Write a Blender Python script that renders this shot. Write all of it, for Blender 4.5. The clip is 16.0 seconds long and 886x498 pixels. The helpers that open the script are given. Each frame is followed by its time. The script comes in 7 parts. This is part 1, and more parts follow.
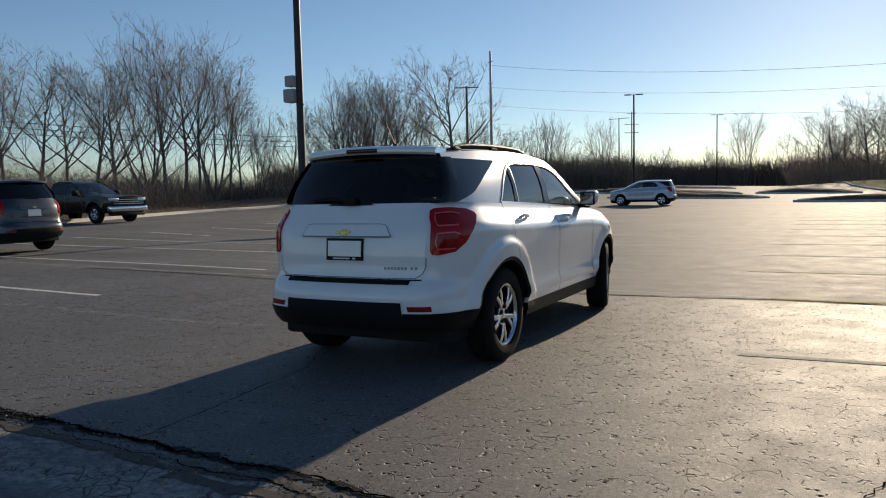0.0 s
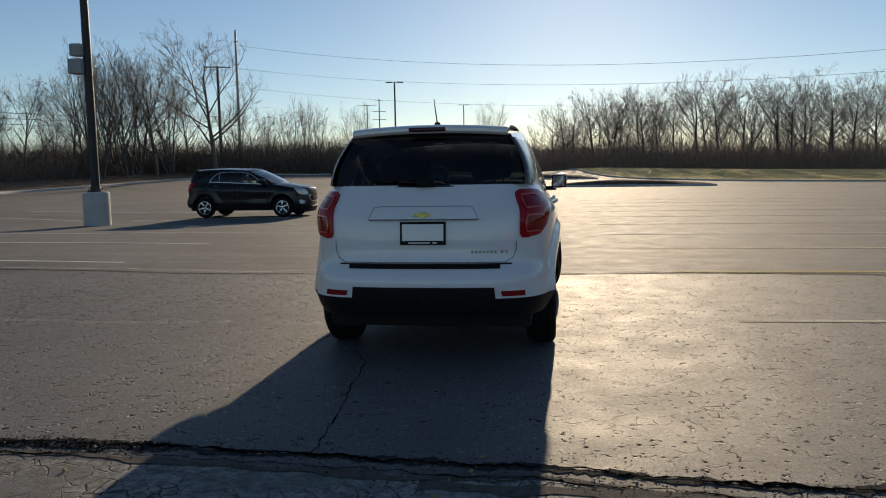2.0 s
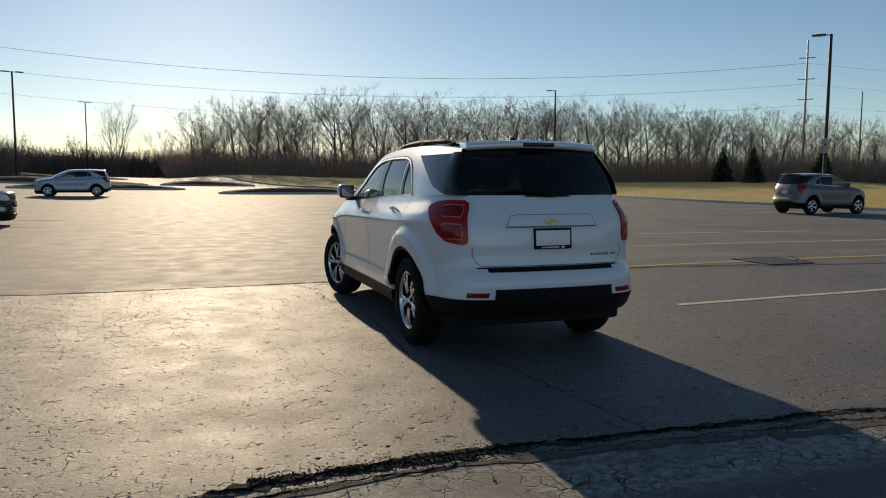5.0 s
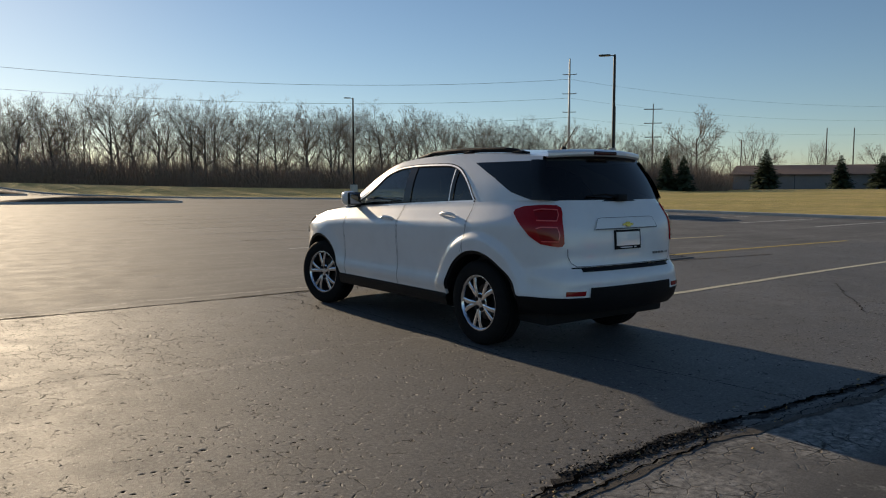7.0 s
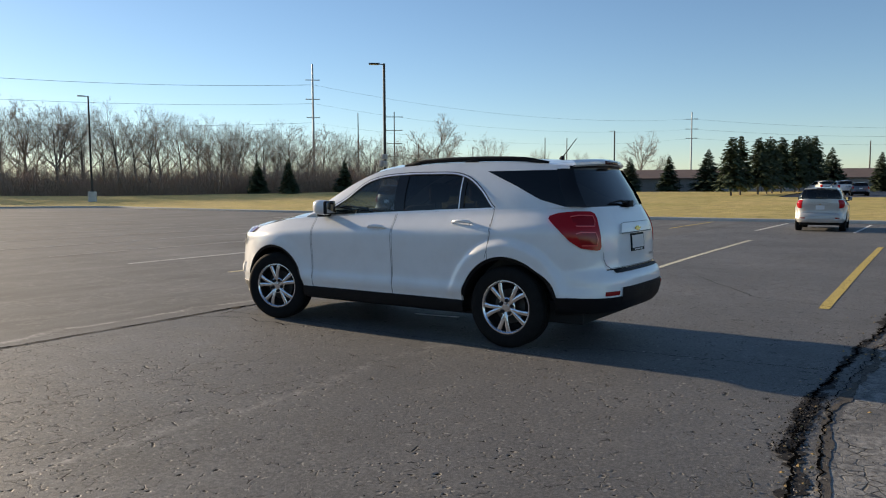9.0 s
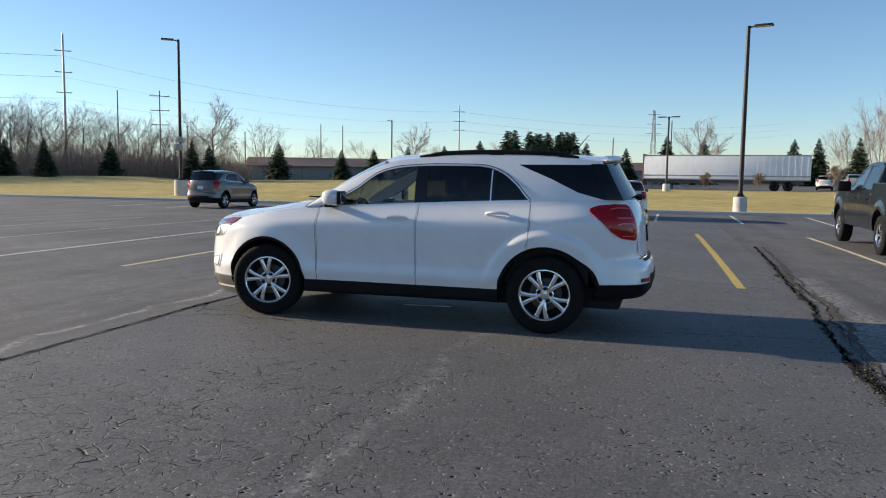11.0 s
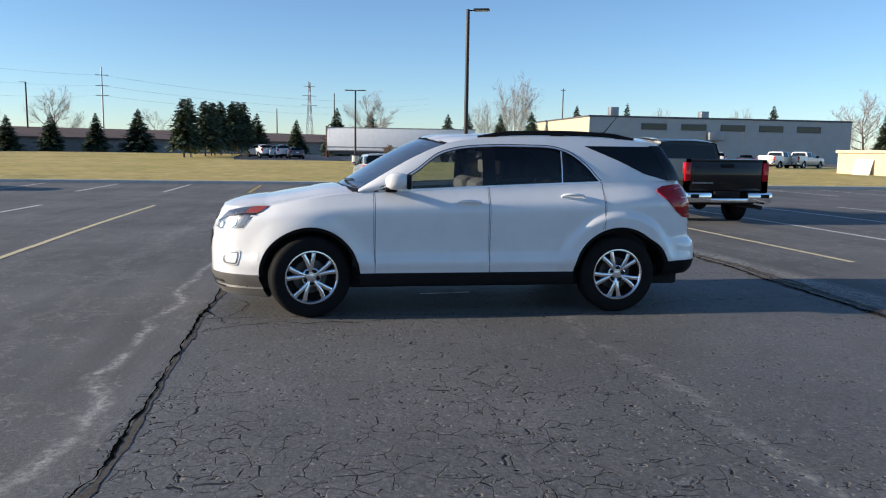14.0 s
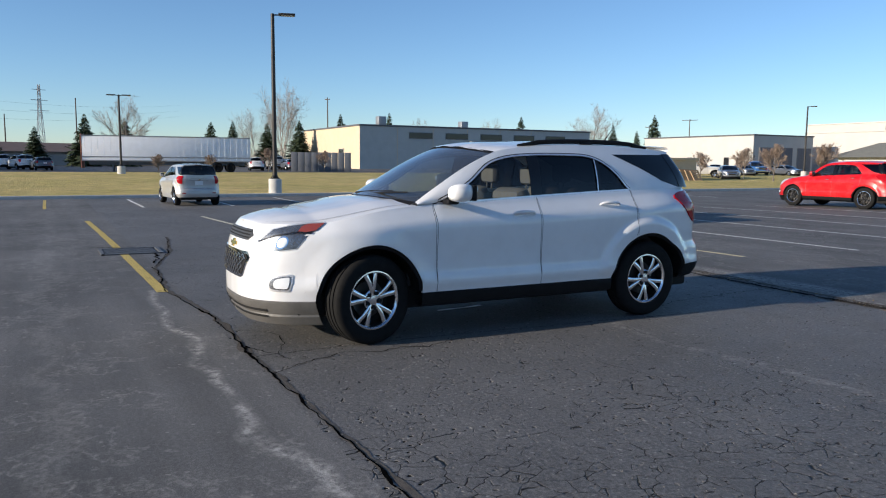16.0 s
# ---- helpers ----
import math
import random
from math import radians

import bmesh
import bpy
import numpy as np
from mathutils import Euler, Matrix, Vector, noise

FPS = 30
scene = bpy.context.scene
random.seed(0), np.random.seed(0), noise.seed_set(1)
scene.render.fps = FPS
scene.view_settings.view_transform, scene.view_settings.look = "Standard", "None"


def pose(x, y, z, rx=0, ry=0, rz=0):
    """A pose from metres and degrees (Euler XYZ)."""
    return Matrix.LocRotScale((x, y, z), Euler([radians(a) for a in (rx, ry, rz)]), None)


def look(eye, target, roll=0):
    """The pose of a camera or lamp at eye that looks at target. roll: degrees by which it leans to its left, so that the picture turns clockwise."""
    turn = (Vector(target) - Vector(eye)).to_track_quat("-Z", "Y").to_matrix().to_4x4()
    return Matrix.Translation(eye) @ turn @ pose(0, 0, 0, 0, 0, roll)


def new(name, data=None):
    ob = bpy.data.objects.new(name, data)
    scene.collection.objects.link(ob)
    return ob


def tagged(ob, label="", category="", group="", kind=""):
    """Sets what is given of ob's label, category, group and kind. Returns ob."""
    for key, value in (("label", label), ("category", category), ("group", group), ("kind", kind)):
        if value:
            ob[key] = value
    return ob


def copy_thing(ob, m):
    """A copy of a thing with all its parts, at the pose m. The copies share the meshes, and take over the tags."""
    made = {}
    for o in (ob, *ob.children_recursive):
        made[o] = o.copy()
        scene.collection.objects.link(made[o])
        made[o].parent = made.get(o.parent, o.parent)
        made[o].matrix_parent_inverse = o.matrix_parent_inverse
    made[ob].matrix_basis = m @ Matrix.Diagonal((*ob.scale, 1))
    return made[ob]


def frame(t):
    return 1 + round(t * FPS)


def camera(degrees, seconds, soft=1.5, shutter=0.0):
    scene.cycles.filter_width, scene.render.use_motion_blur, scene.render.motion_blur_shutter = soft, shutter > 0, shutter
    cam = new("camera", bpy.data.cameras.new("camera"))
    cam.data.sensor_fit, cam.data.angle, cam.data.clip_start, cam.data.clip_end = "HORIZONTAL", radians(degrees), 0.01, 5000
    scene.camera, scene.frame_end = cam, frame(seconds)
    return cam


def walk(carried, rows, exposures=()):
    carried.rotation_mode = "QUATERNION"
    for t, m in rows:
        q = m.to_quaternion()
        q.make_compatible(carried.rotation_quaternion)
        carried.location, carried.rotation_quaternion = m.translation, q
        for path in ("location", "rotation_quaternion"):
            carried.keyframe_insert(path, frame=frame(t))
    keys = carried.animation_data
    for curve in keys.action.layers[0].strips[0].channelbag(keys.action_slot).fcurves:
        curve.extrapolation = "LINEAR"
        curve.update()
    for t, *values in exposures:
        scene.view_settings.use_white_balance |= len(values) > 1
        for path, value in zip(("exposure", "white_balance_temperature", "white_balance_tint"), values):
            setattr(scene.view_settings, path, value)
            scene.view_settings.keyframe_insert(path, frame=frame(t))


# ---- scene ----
cam = camera(60.5, 16.0, 1.1)
EXPOSURES = ((0, 0.08, 7000, 10), (0.5, -0.04, 7100, 10), (1.5, -0.08, 7300, 10), (3.5, 0.13, 7550, 10), (6.5, -0.16, 7400, 10), (7, -0.04, 7350, 10), (7.5, 0.22, 7300, 10), (8, 0.36, 7250, 10), (9, 0.60, 7100, 10), (11.5, 0.78, 6550, 10), (12.5, 0.80, 6400, 10), (14, 0.78, 6250, 10), (16, 0.60, 6100, 10))
PATH = [
    (0, (3.124, -6.775, 1.32), (2.203, -5.007, 1.167), -1.3),
    (0.5, (2.598, -6.994, 1.345), (1.83, -5.156, 1.172), -1.2),
    (1, (2.041, -7.124, 1.35), (1.427, -5.23, 1.159), -1.2),
    (1.5, (1.442, -7.24, 1.337), (0.987, -5.303, 1.133), -1.4),
    (2, (0.879, -7.324, 1.333), (0.588, -5.356, 1.129), -1.0),
    (2.5, (0.284, -7.452, 1.336), (0.172, -5.466, 1.137), -0.7),
    (3, (-0.299, -7.538, 1.359), (-0.228, -5.549, 1.164), -0.3),
    (3.5, (-0.902, -7.559, 1.374), (-0.654, -5.585, 1.178), 0.1),
    (4, (-1.512, -7.566, 1.390), (-1.099, -5.619, 1.192), 0.4),
    (4.2, (-1.745, -7.532, 1.381), (-1.274, -5.599, 1.180), 0.4),
    (5.25, (-3.0, -7.285, 1.382), (-2.265, -5.435, 1.196), 0.1),
    (6.3, (-4.143, -6.834, 1.387), (-3.155, -5.103, 1.209), -0.2),
    (6.5, (-4.363, -6.708, 1.363), (-3.32, -5.01, 1.187), -0.1),
    (7, (-4.892, -6.402, 1.375), (-3.712, -4.796, 1.202), 0.0),
    (7.5, (-5.397, -6.063, 1.393), (-4.087, -4.561, 1.226), 0.2),
    (8, (-5.814, -5.631, 1.398), (-4.382, -4.245, 1.234), -0.0),
    (8.5, (-6.267, -5.191, 1.41), (-4.721, -3.932, 1.25), -0.3),
    (9, (-6.623, -4.664, 1.408), (-4.972, -3.548, 1.247), -0.3),
    (9.2, (-6.778, -4.449, 1.384), (-5.086, -3.394, 1.225), -0.2),
    (10.25, (-7.41, -3.34, 1.42), (-5.58, -2.567, 1.233), 0.3),
    (11.3, (-7.835, -2.126, 1.444), (-5.902, -1.649, 1.249), 0.8),
    (11.5, (-7.9, -1.867, 1.431), (-5.953, -1.452, 1.232), 0.8),
    (12, (-8.034, -1.211, 1.458), (-6.061, -0.956, 1.249), 0.7),
    (12.5, (-8.009, -0.575, 1.471), (-6.025, -0.473, 1.246), 0.5),
    (13, (-7.937, 0.069, 1.485), (-5.951, 0.027, 1.245), 0.4),
    (13.5, (-7.718, 0.689, 1.484), (-5.742, 0.51, 1.232), 0.6),
    (14, (-7.576, 1.341, 1.484), (-5.619, 1.02, 1.229), 0.9),
    (14.5, (-7.33, 1.941, 1.475), (-5.402, 1.473, 1.223), 1.1),
    (15, (-7.093, 2.519, 1.454), (-5.204, 1.906, 1.211), 1.1),
    (15.5, (-6.803, 3.115, 1.46), (-4.97, 2.35, 1.226), 0.8),
    (16, (-6.435, 3.687, 1.459), (-4.672, 2.771, 1.234), 0.5),
]
walk(cam, [(t, look(eye, target, roll)) for t, eye, target, roll in PATH], EXPOSURES)

# ---------------------------------------------------------------- light
SUN_EL, SUN_AZ = 15.5, 2.0          # degrees; azimuth clockwise from +y
world = bpy.data.worlds.new("sky")
scene.world = world
world.use_nodes = True
_n = world.node_tree.nodes
_sky = _n.new("ShaderNodeTexSky")
_sky.sky_type = "NISHITA"
_sky.sun_disc = False
_sky.sun_elevation = radians(SUN_EL)
_sky.sun_rotation = radians(SUN_AZ)
_sky.altitude = 1200
_sky.air_density, _sky.dust_density, _sky.ozone_density = 1.0, 0.3, 3.6
world.node_tree.links.new(_sky.outputs[0], _n["Background"].inputs[0])
_n["Background"].inputs[1].default_value = 0.102
sun = new("sun", bpy.data.lights.new("sun", "SUN"))
sun.data.energy, sun.data.angle, sun.data.color = 4.5, radians(0.53), (1.0, 0.85, 0.66)
_d = Vector((math.sin(radians(SUN_AZ)) * math.cos(radians(SUN_EL)), math.cos(radians(SUN_AZ)) * math.cos(radians(SUN_EL)), math.sin(radians(SUN_EL))))
sun.matrix_basis = look(_d * 300, (0, 0, 0))

# ---------------------------------------------------------------- materials
class Mat:
    """A small wrapper round a node material."""

    def __init__(self, name, colour=(0.5, 0.5, 0.5), rough=0.5, metal=0.0, spec=0.5, coat=0.0):
        self.m = bpy.data.materials.new(name)
        self.m.use_nodes = True
        self.t = self.m.node_tree
        self.b = self.t.nodes["Principled BSDF"]
        self.set("Base Color", (*colour, 1))
        self.set("Roughness", rough)
        self.set("Metallic", metal)
        self.set("Specular IOR Level", spec)
        self.set("Coat Weight", coat)
        self.set("Coat Roughness", 0.03)
        self._co = None

    def set(self, socket, v):
        if isinstance(v, bpy.types.NodeSocket):
            self.t.links.new(v, self.b.inputs[socket])
        else:
            self.b.inputs[socket].default_value = v
        return self

    def node(self, kind, **kw):
        n = self.t.nodes.new("ShaderNode" + kind)
        for k, v in kw.items():
            if k in n.inputs:
                if isinstance(v, bpy.types.NodeSocket):
                    self.t.links.new(v, n.inputs[k])
                else:
                    n.inputs[k].default_value = v
            else:
                setattr(n, k, v)
        return n

    def co(self):
        if self._co is None:
            self._co = self.t.nodes.new("ShaderNodeTexCoord").outputs["Object"]
        return self._co

    def world_co(self):
        return self.node("NewGeometry").outputs["Position"]

    def noise(self, scale, detail=4.0, rough=0.6, vec=None):
        return self.node("TexNoise", Vector=vec or self.co(), Scale=scale, Detail=detail, Roughness=rough).outputs["Fac"]

    def ramp(self, fac, *stops):
        n = self.node("ValToRGB")
        self.t.links.new(fac, n.inputs[0])
        e = n.color_ramp.elements
        while len(e) < len(stops):
            e.new(0.5)
        for el, (p, c) in zip(e, stops):
            el.position = p
            el.color = (*c, 1) if isinstance(c, tuple) else (c, c, c, 1)
        return n.outputs[0]

    def math(self, op, a, b=0.0, c=0.0):
        n = self.t.nodes.new("ShaderNodeMath")
        n.operation = op
        for i, v in enumerate((a, b, c)):
            if isinstance(v, bpy.types.NodeSocket):
                self.t.links.new(v, n.inputs[i])
            else:
                n.inputs[i].default_value = v
        return n.outputs[0]

    def mix(self, fac, a, b, mode="MIX"):
        n = self.t.nodes.new("ShaderNodeMix")
        n.data_type, n.blend_type = "RGBA", mode
        for i, v in ((0, fac), (6, a), (7, b)):
            if isinstance(v, bpy.types.NodeSocket):
                self.t.links.new(v, n.inputs[i])
            elif i:
                n.inputs[i].default_value = (*v, 1) if isinstance(v, tuple) else (v, v, v, 1)
            else:
                n.inputs[0].default_value = v
        return n.outputs[2]

    def bump(self, height, strength=0.3, dist=0.01):
        n = self.node("Bump", Height=height, Strength=strength, Distance=dist)
        self.t.links.new(n.outputs[0], self.b.inputs["Normal"])
        return self


def speckled(name, c, rough, scale=6.0, var=0.25, metal=0.0, bump=0.0, fine=60.0, spec=0.5, coat=0.0):
    """A surface with blotches and grain round one colour."""
    k = Mat(name, c, rough, metal, spec, coat)
    lo, hi = tuple(v * (1 - var) for v in c), tuple(min(1, v * (1 + var)) for v in c)
    a = k.mix(0.5, k.ramp(k.noise(scale), (0.3, lo), (0.7, hi)), k.ramp(k.noise(fine, 3), (0.3, lo), (0.7, hi)))
    k.set("Base Color", a)
    if rough > 0.15:
        k.set("Roughness", k.math("ADD", rough - 0.08, k.math("MULTIPLY", k.noise(scale * 3), 0.16)))
    if bump:
        k.bump(k.noise(fine, 4), bump, 0.01)
    return k.m


def paint(name, c, metal=0.0, rough=0.35, spec=0.5, coat=1.0):
    """Car paint under clear coat, with a little road dust."""
    k = Mat(name, c, rough, metal, spec, coat)
    dust = k.ramp(k.noise(5.0, 6), (0.45, 0.0), (0.8, 1.0))
    k.set("Base Color", k.mix(k.math("MULTIPLY", dust, 0.10 if max(c) > 0.3 else 0.01), c, (0.28, 0.26, 0.23)))
    k.set("Coat Roughness", k.math("ADD", 0.02, k.math("MULTIPLY", k.noise(9.0, 5), 0.05)))
    return k.m


def glass(name, tint, gloss=1.0, film=0.0):
    """A thin pane: what is behind shows tinted, with a clear reflection on top."""
    m = bpy.data.materials.new(name)
    m.use_nodes = True
    t = m.node_tree
    t.nodes.clear()
    out, mix = t.nodes.new("ShaderNodeOutputMaterial"), t.nodes.new("ShaderNodeMixShader")
    tr, gl = t.nodes.new("ShaderNodeBsdfTransparent"), t.nodes.new("ShaderNodeBsdfGlossy")
    fr = t.nodes.new("ShaderNodeLayerWeight")
    fr.inputs["Blend"].default_value = 0.5
    p5, ma = t.nodes.new("ShaderNodeMath"), t.nodes.new("ShaderNodeMath")
    p5.operation, ma.operation = "POWER", "MULTIPLY_ADD"
    p5.inputs[1].default_value = 3.6
    ma.inputs[1].default_value, ma.inputs[2].default_value = 0.9 * gloss, 0.045 * gloss
    t.links.new(fr.outputs["Facing"], p5.inputs[0])
    t.links.new(p5.outputs[0], ma.inputs[0])
    tr.inputs[0].default_value = (*tint, 1)
    gl.inputs["Roughness"].default_value = 0.02
    t.links.new(ma.outputs[0], mix.inputs[0])
    t.links.new(tr.outputs[0], mix.inputs[1])
    t.links.new(gl.outputs[0], mix.inputs[2])
    if film:
        # patchy film on the pane: road dust, coloured blue like reflected sky
        add_s, df, nz = t.nodes.new("ShaderNodeMixShader"), t.nodes.new("ShaderNodeBsdfDiffuse"), t.nodes.new("ShaderNodeTexNoise")
        amount = t.nodes.new("ShaderNodeMath")
        amount.operation = "MULTIPLY"
        amount.inputs[1].default_value = 2 * film
        nz.inputs["Scale"].default_value, nz.inputs["Detail"].default_value = 3.0, 5.0
        df.inputs[0].default_value = (0.5, 0.55, 0.62, 1)
        t.links.new(nz.outputs[0], amount.inputs[0])
        t.links.new(amount.outputs[0], add_s.inputs[0])
        t.links.new(mix.outputs[0], add_s.inputs[1])
        t.links.new(df.outputs[0], add_s.inputs[2])
        t.links.new(add_s.outputs[0], out.inputs[0])
    else:
        t.links.new(mix.outputs[0], out.inputs[0])
    return m


WHITE = paint("white_paint", (0.80, 0.805, 0.81), 0.0, 0.3)
BLACK_PAINT = paint("black_paint", (0.006, 0.006, 0.007), 0.0, 0.3, 0.12, 0.6)
NAVY_PAINT = paint("dark_blue_grey_paint", (0.02, 0.025, 0.04), 0.3)
GREYBLUE_PAINT = paint("pale_blue_grey_paint", (0.42, 0.46, 0.54), 0.3)
TAUPE_PAINT = paint("grey_brown_metallic_paint", (0.13, 0.118, 0.11), 0.4, 0.4)
SILVER_PAINT = paint("silver_paint", (0.50, 0.49, 0.47), 0.3, 0.4)
RED_PAINT = paint("red_paint", (0.50, 0.004, 0.008), 0.0, 0.35, 0.3, 0.5)
SLATE_PAINT = paint("slate_paint", (0.12, 0.13, 0.15), 0.4)
BLUE_PAINT = paint("blue_paint", (0.03, 0.16, 0.5), 0.2)
CLADDING = speckled("black_textured_plastic", (0.011, 0.011, 0.012), 0.5, 8, 0.3, bump=0.15, fine=300, spec=0.12)
BLACK_GLOSS = Mat("black_gloss_trim", (0.006, 0.006, 0.007), 0.12, 0.0, 0.4).m
VALANCE = speckled("grey_textured_plastic", (0.115, 0.11, 0.102), 0.5, 8, 0.3, bump=0.12, fine=300)
SEAM = Mat("panel_gap", (0.16, 0.165, 0.18), 0.8).m
DARK = Mat("dark_void", (0.008, 0.008, 0.008), 0.9).m
RUBBER = speckled("tyre_rubber", (0.013, 0.013, 0.013), 0.8, 12, 0.35, bump=0.2, fine=140, spec=0.12)
RIM = Mat("machined_alloy", (0.78, 0.79, 0.82), 0.2, 1.0).m
MIRROR = Mat("door_mirror_glass", (0.32, 0.33, 0.35), 0.03, 1.0).m
BRIGHT_TRIM = Mat("bright_trim", (0.8, 0.8, 0.82), 0.3, 0.7).m
RIM_DARK = Mat("dark_alloy", (0.03, 0.03, 0.032), 0.4, 0.8).m
CHROME = Mat("chrome", (0.8, 0.8, 0.82), 0.08, 1.0).m
STEEL = speckled("brake_steel", (0.11, 0.105, 0.10), 0.5, 20, 0.3, 1.0)
GOLD = Mat("gold_badge", (0.72, 0.5, 0.12), 0.25, 1.0).m
TINT = glass("privacy_glass", (0.05, 0.054, 0.06))
CLEAR = glass("clear_glass", (0.66, 0.73, 0.72), 1.1, 0.008)
# blue tint and film also stand in for sky reflected in the screen
SCREEN = glass("dusty_windscreen", (0.42, 0.50, 0.56), 1.8, 0.05)
LENS = glass("clear_lens", (0.9, 0.92, 0.94))
RED_LENS = Mat("red_lens", (0.38, 0.005, 0.010), 0.06, 0.0, 0.35, 0.0).m
RED_DARK = Mat("dark_red_lens", (0.26, 0.003, 0.007), 0.06, 0.0, 0.4, 0.0).m
SMOKED = Mat("smoked_red_lens", (0.05, 0.003, 0.004), 0.1, 0.0, 0.4).m
PINK_LENS = Mat("pale_lens_bar", (0.80, 0.11, 0.10), 0.1, 0.0, 0.6, 0.5).m
AMBER = Mat("amber_lens", (0.30, 0.06, 0.04), 0.15, 0.0, 0.6, 1.0).m
LAMP_INNER = speckled("dim_lamp_reflector", (0.19, 0.20, 0.215), 0.28, 14, 0.5, 0.75)
REFLECTOR = Mat("lamp_reflector", (0.72, 0.73, 0.72), 0.32, 0.55).m
SEAT = speckled("grey_seat_cloth", (0.085, 0.082, 0.08), 0.85, 20, 0.15, bump=0.2, fine=400)
TRIM_IN = speckled("dark_cabin_trim", (0.05, 0.05, 0.052), 0.7, 10, 0.2)
LINER = speckled("grey_headliner", (0.32, 0.31, 0.29), 0.9, 10, 0.1)
PLATE_WHITE = speckled("white_plate_insert", (0.72, 0.74, 0.76), 0.4, 10, 0.06)
BAR_GREY = Mat("grey_lettering", (0.2, 0.21, 0.23), 0.3, 0.8).m

# ---------------------------------------------------------------- geometry helpers
def spline(*pts):
    """A smooth curve through (x, y) pairs, flat beyond its ends."""
    xs = np.array([p[0] for p in pts], float)
    ys = np.array([p[1] for p in pts], float)
    if xs[0] > xs[-1]:
        xs, ys = xs[::-1], ys[::-1]
    d = np.diff(ys) / np.diff(xs)
    m = np.r_[d[0], (d[1:] + d[:-1]) / 2, d[-1]]
    m[1:-1][d[1:] * d[:-1] <= 0] = 0

    def f(x):
        x = min(max(x, xs[0]), xs[-1])
        i = min(max(int(np.searchsorted(xs, x)) - 1, 0), len(d) - 1)
        h = xs[i + 1] - xs[i]
        t = (x - xs[i]) / h
        return float((2 * t**3 - 3 * t**2 + 1) * ys[i] + (t**3 - 2 * t**2 + t) * h * m[i] + (3 * t**2 - 2 * t**3) * ys[i + 1] + (t**3 - t**2) * h * m[i + 1])

    return f


def smooth01(t):
    t = min(max(t, 0.0), 1.0)
    return t * t * (3 - 2 * t)


def lin(a, b, n):
    return [a + (b - a) * i / (n - 1) for i in range(n)]


def finish(name, bm, material, smooth=True, angle=35):
    bmesh.ops.remove_doubles(bm, verts=bm.verts, dist=1e-5)
    if smooth:
        for f in bm.faces:
            f.smooth = True
        lim = radians(angle)
        for e in bm.edges:
            if len(e.link_faces) == 2 and e.calc_face_angle(0) > lim:
                e.smooth = False
    me = bpy.data.meshes.new(name)
    bm.to_mesh(me)
    bm.free()
    me.materials.append(material)
    return me


def part(name, bm, material, parent, label="", smooth=True, angle=35):
    ob = new(name, finish(name, bm, material, smooth, angle))
    ob.parent = parent
    if label:
        ob["label"] = label
    return ob


def shared(name, me, parent, m=None):
    ob = new(name, me)
    ob.parent = parent
    if m is not None:
        ob.matrix_basis = m
    return ob


def grid(bm, rows, flip=False):
    """Faces over rows of points."""
    vs = [[bm.verts.new(p) for p in r] for r in rows]
    for a, b in zip(vs, vs[1:]):
        for i in range(len(a) - 1):
            q = [a[i], a[i + 1], b[i + 1], b[i]]
            try:
                bm.faces.new(q[::-1] if flip else q)
            except ValueError:
                pass
    return bm


def box(bm, x0, y0, z0, x1, y1, z1, bevel=0.0, m=None):
    g = bmesh.ops.create_cube(bm, size=1)["verts"]
    for v in g:
        v.co = Vector(((x0 + x1) / 2 + v.co.x * (x1 - x0), (y0 + y1) / 2 + v.co.y * (y1 - y0), (z0 + z1) / 2 + v.co.z * (z1 - z0)))
    if bevel:
        es = list({e for v in g for e in v.link_edges})
        r = bmesh.ops.bevel(bm, geom=es, offset=bevel, segments=2, profile=0.5, affect="EDGES")
        g = list({v for f in r["faces"] for v in f.verts} | {v for v in g if v.is_valid})
    if m is not None:
        bmesh.ops.transform(bm, matrix=m, verts=[v for v in g if v.is_valid])
    return bm


def tube(bm, pts, radii, n=8, cap=True):
    """A tube through points, with a radius at each."""
    pts = [Vector(p) for p in pts]
    rings = []
    side = None
    for i, p in enumerate(pts):
        d = (pts[min(i + 1, len(pts) - 1)] - pts[max(i - 1, 0)]).normalized()
        if side is None:
            side = d.orthogonal().normalized()
        side = (side - d * side.dot(d)).normalized()
        up = d.cross(side)
        r = radii[i] if hasattr(radii, "__len__") else radii
        rings.append([bm.verts.new(p + r * (math.cos(2 * math.pi * k / n) * side + math.sin(2 * math.pi * k / n) * up)) for k in range(n)])
    for a, b in zip(rings, rings[1:]):
        for k in range(n):
            bm.faces.new((a[k], a[(k + 1) % n], b[(k + 1) % n], b[k]))
    if cap and n > 2:
        bm.faces.new(rings[0][::-1])
        bm.faces.new(rings[-1])
    return bm


def lathe(bm, prof, n=48, axis="X"):
    """Turns a profile of (along, radius) round the x axis."""
    rings = []
    for a, r in prof:
        rings.append([bm.verts.new((a, r * math.cos(2 * math.pi * k / n), r * math.sin(2 * math.pi * k / n))) for k in range(n)])
    for p, q in zip(rings, rings[1:]):
        for k in range(n):
            bm.faces.new((p[k], q[k], q[(k + 1) % n], p[(k + 1) % n]))
    return bm


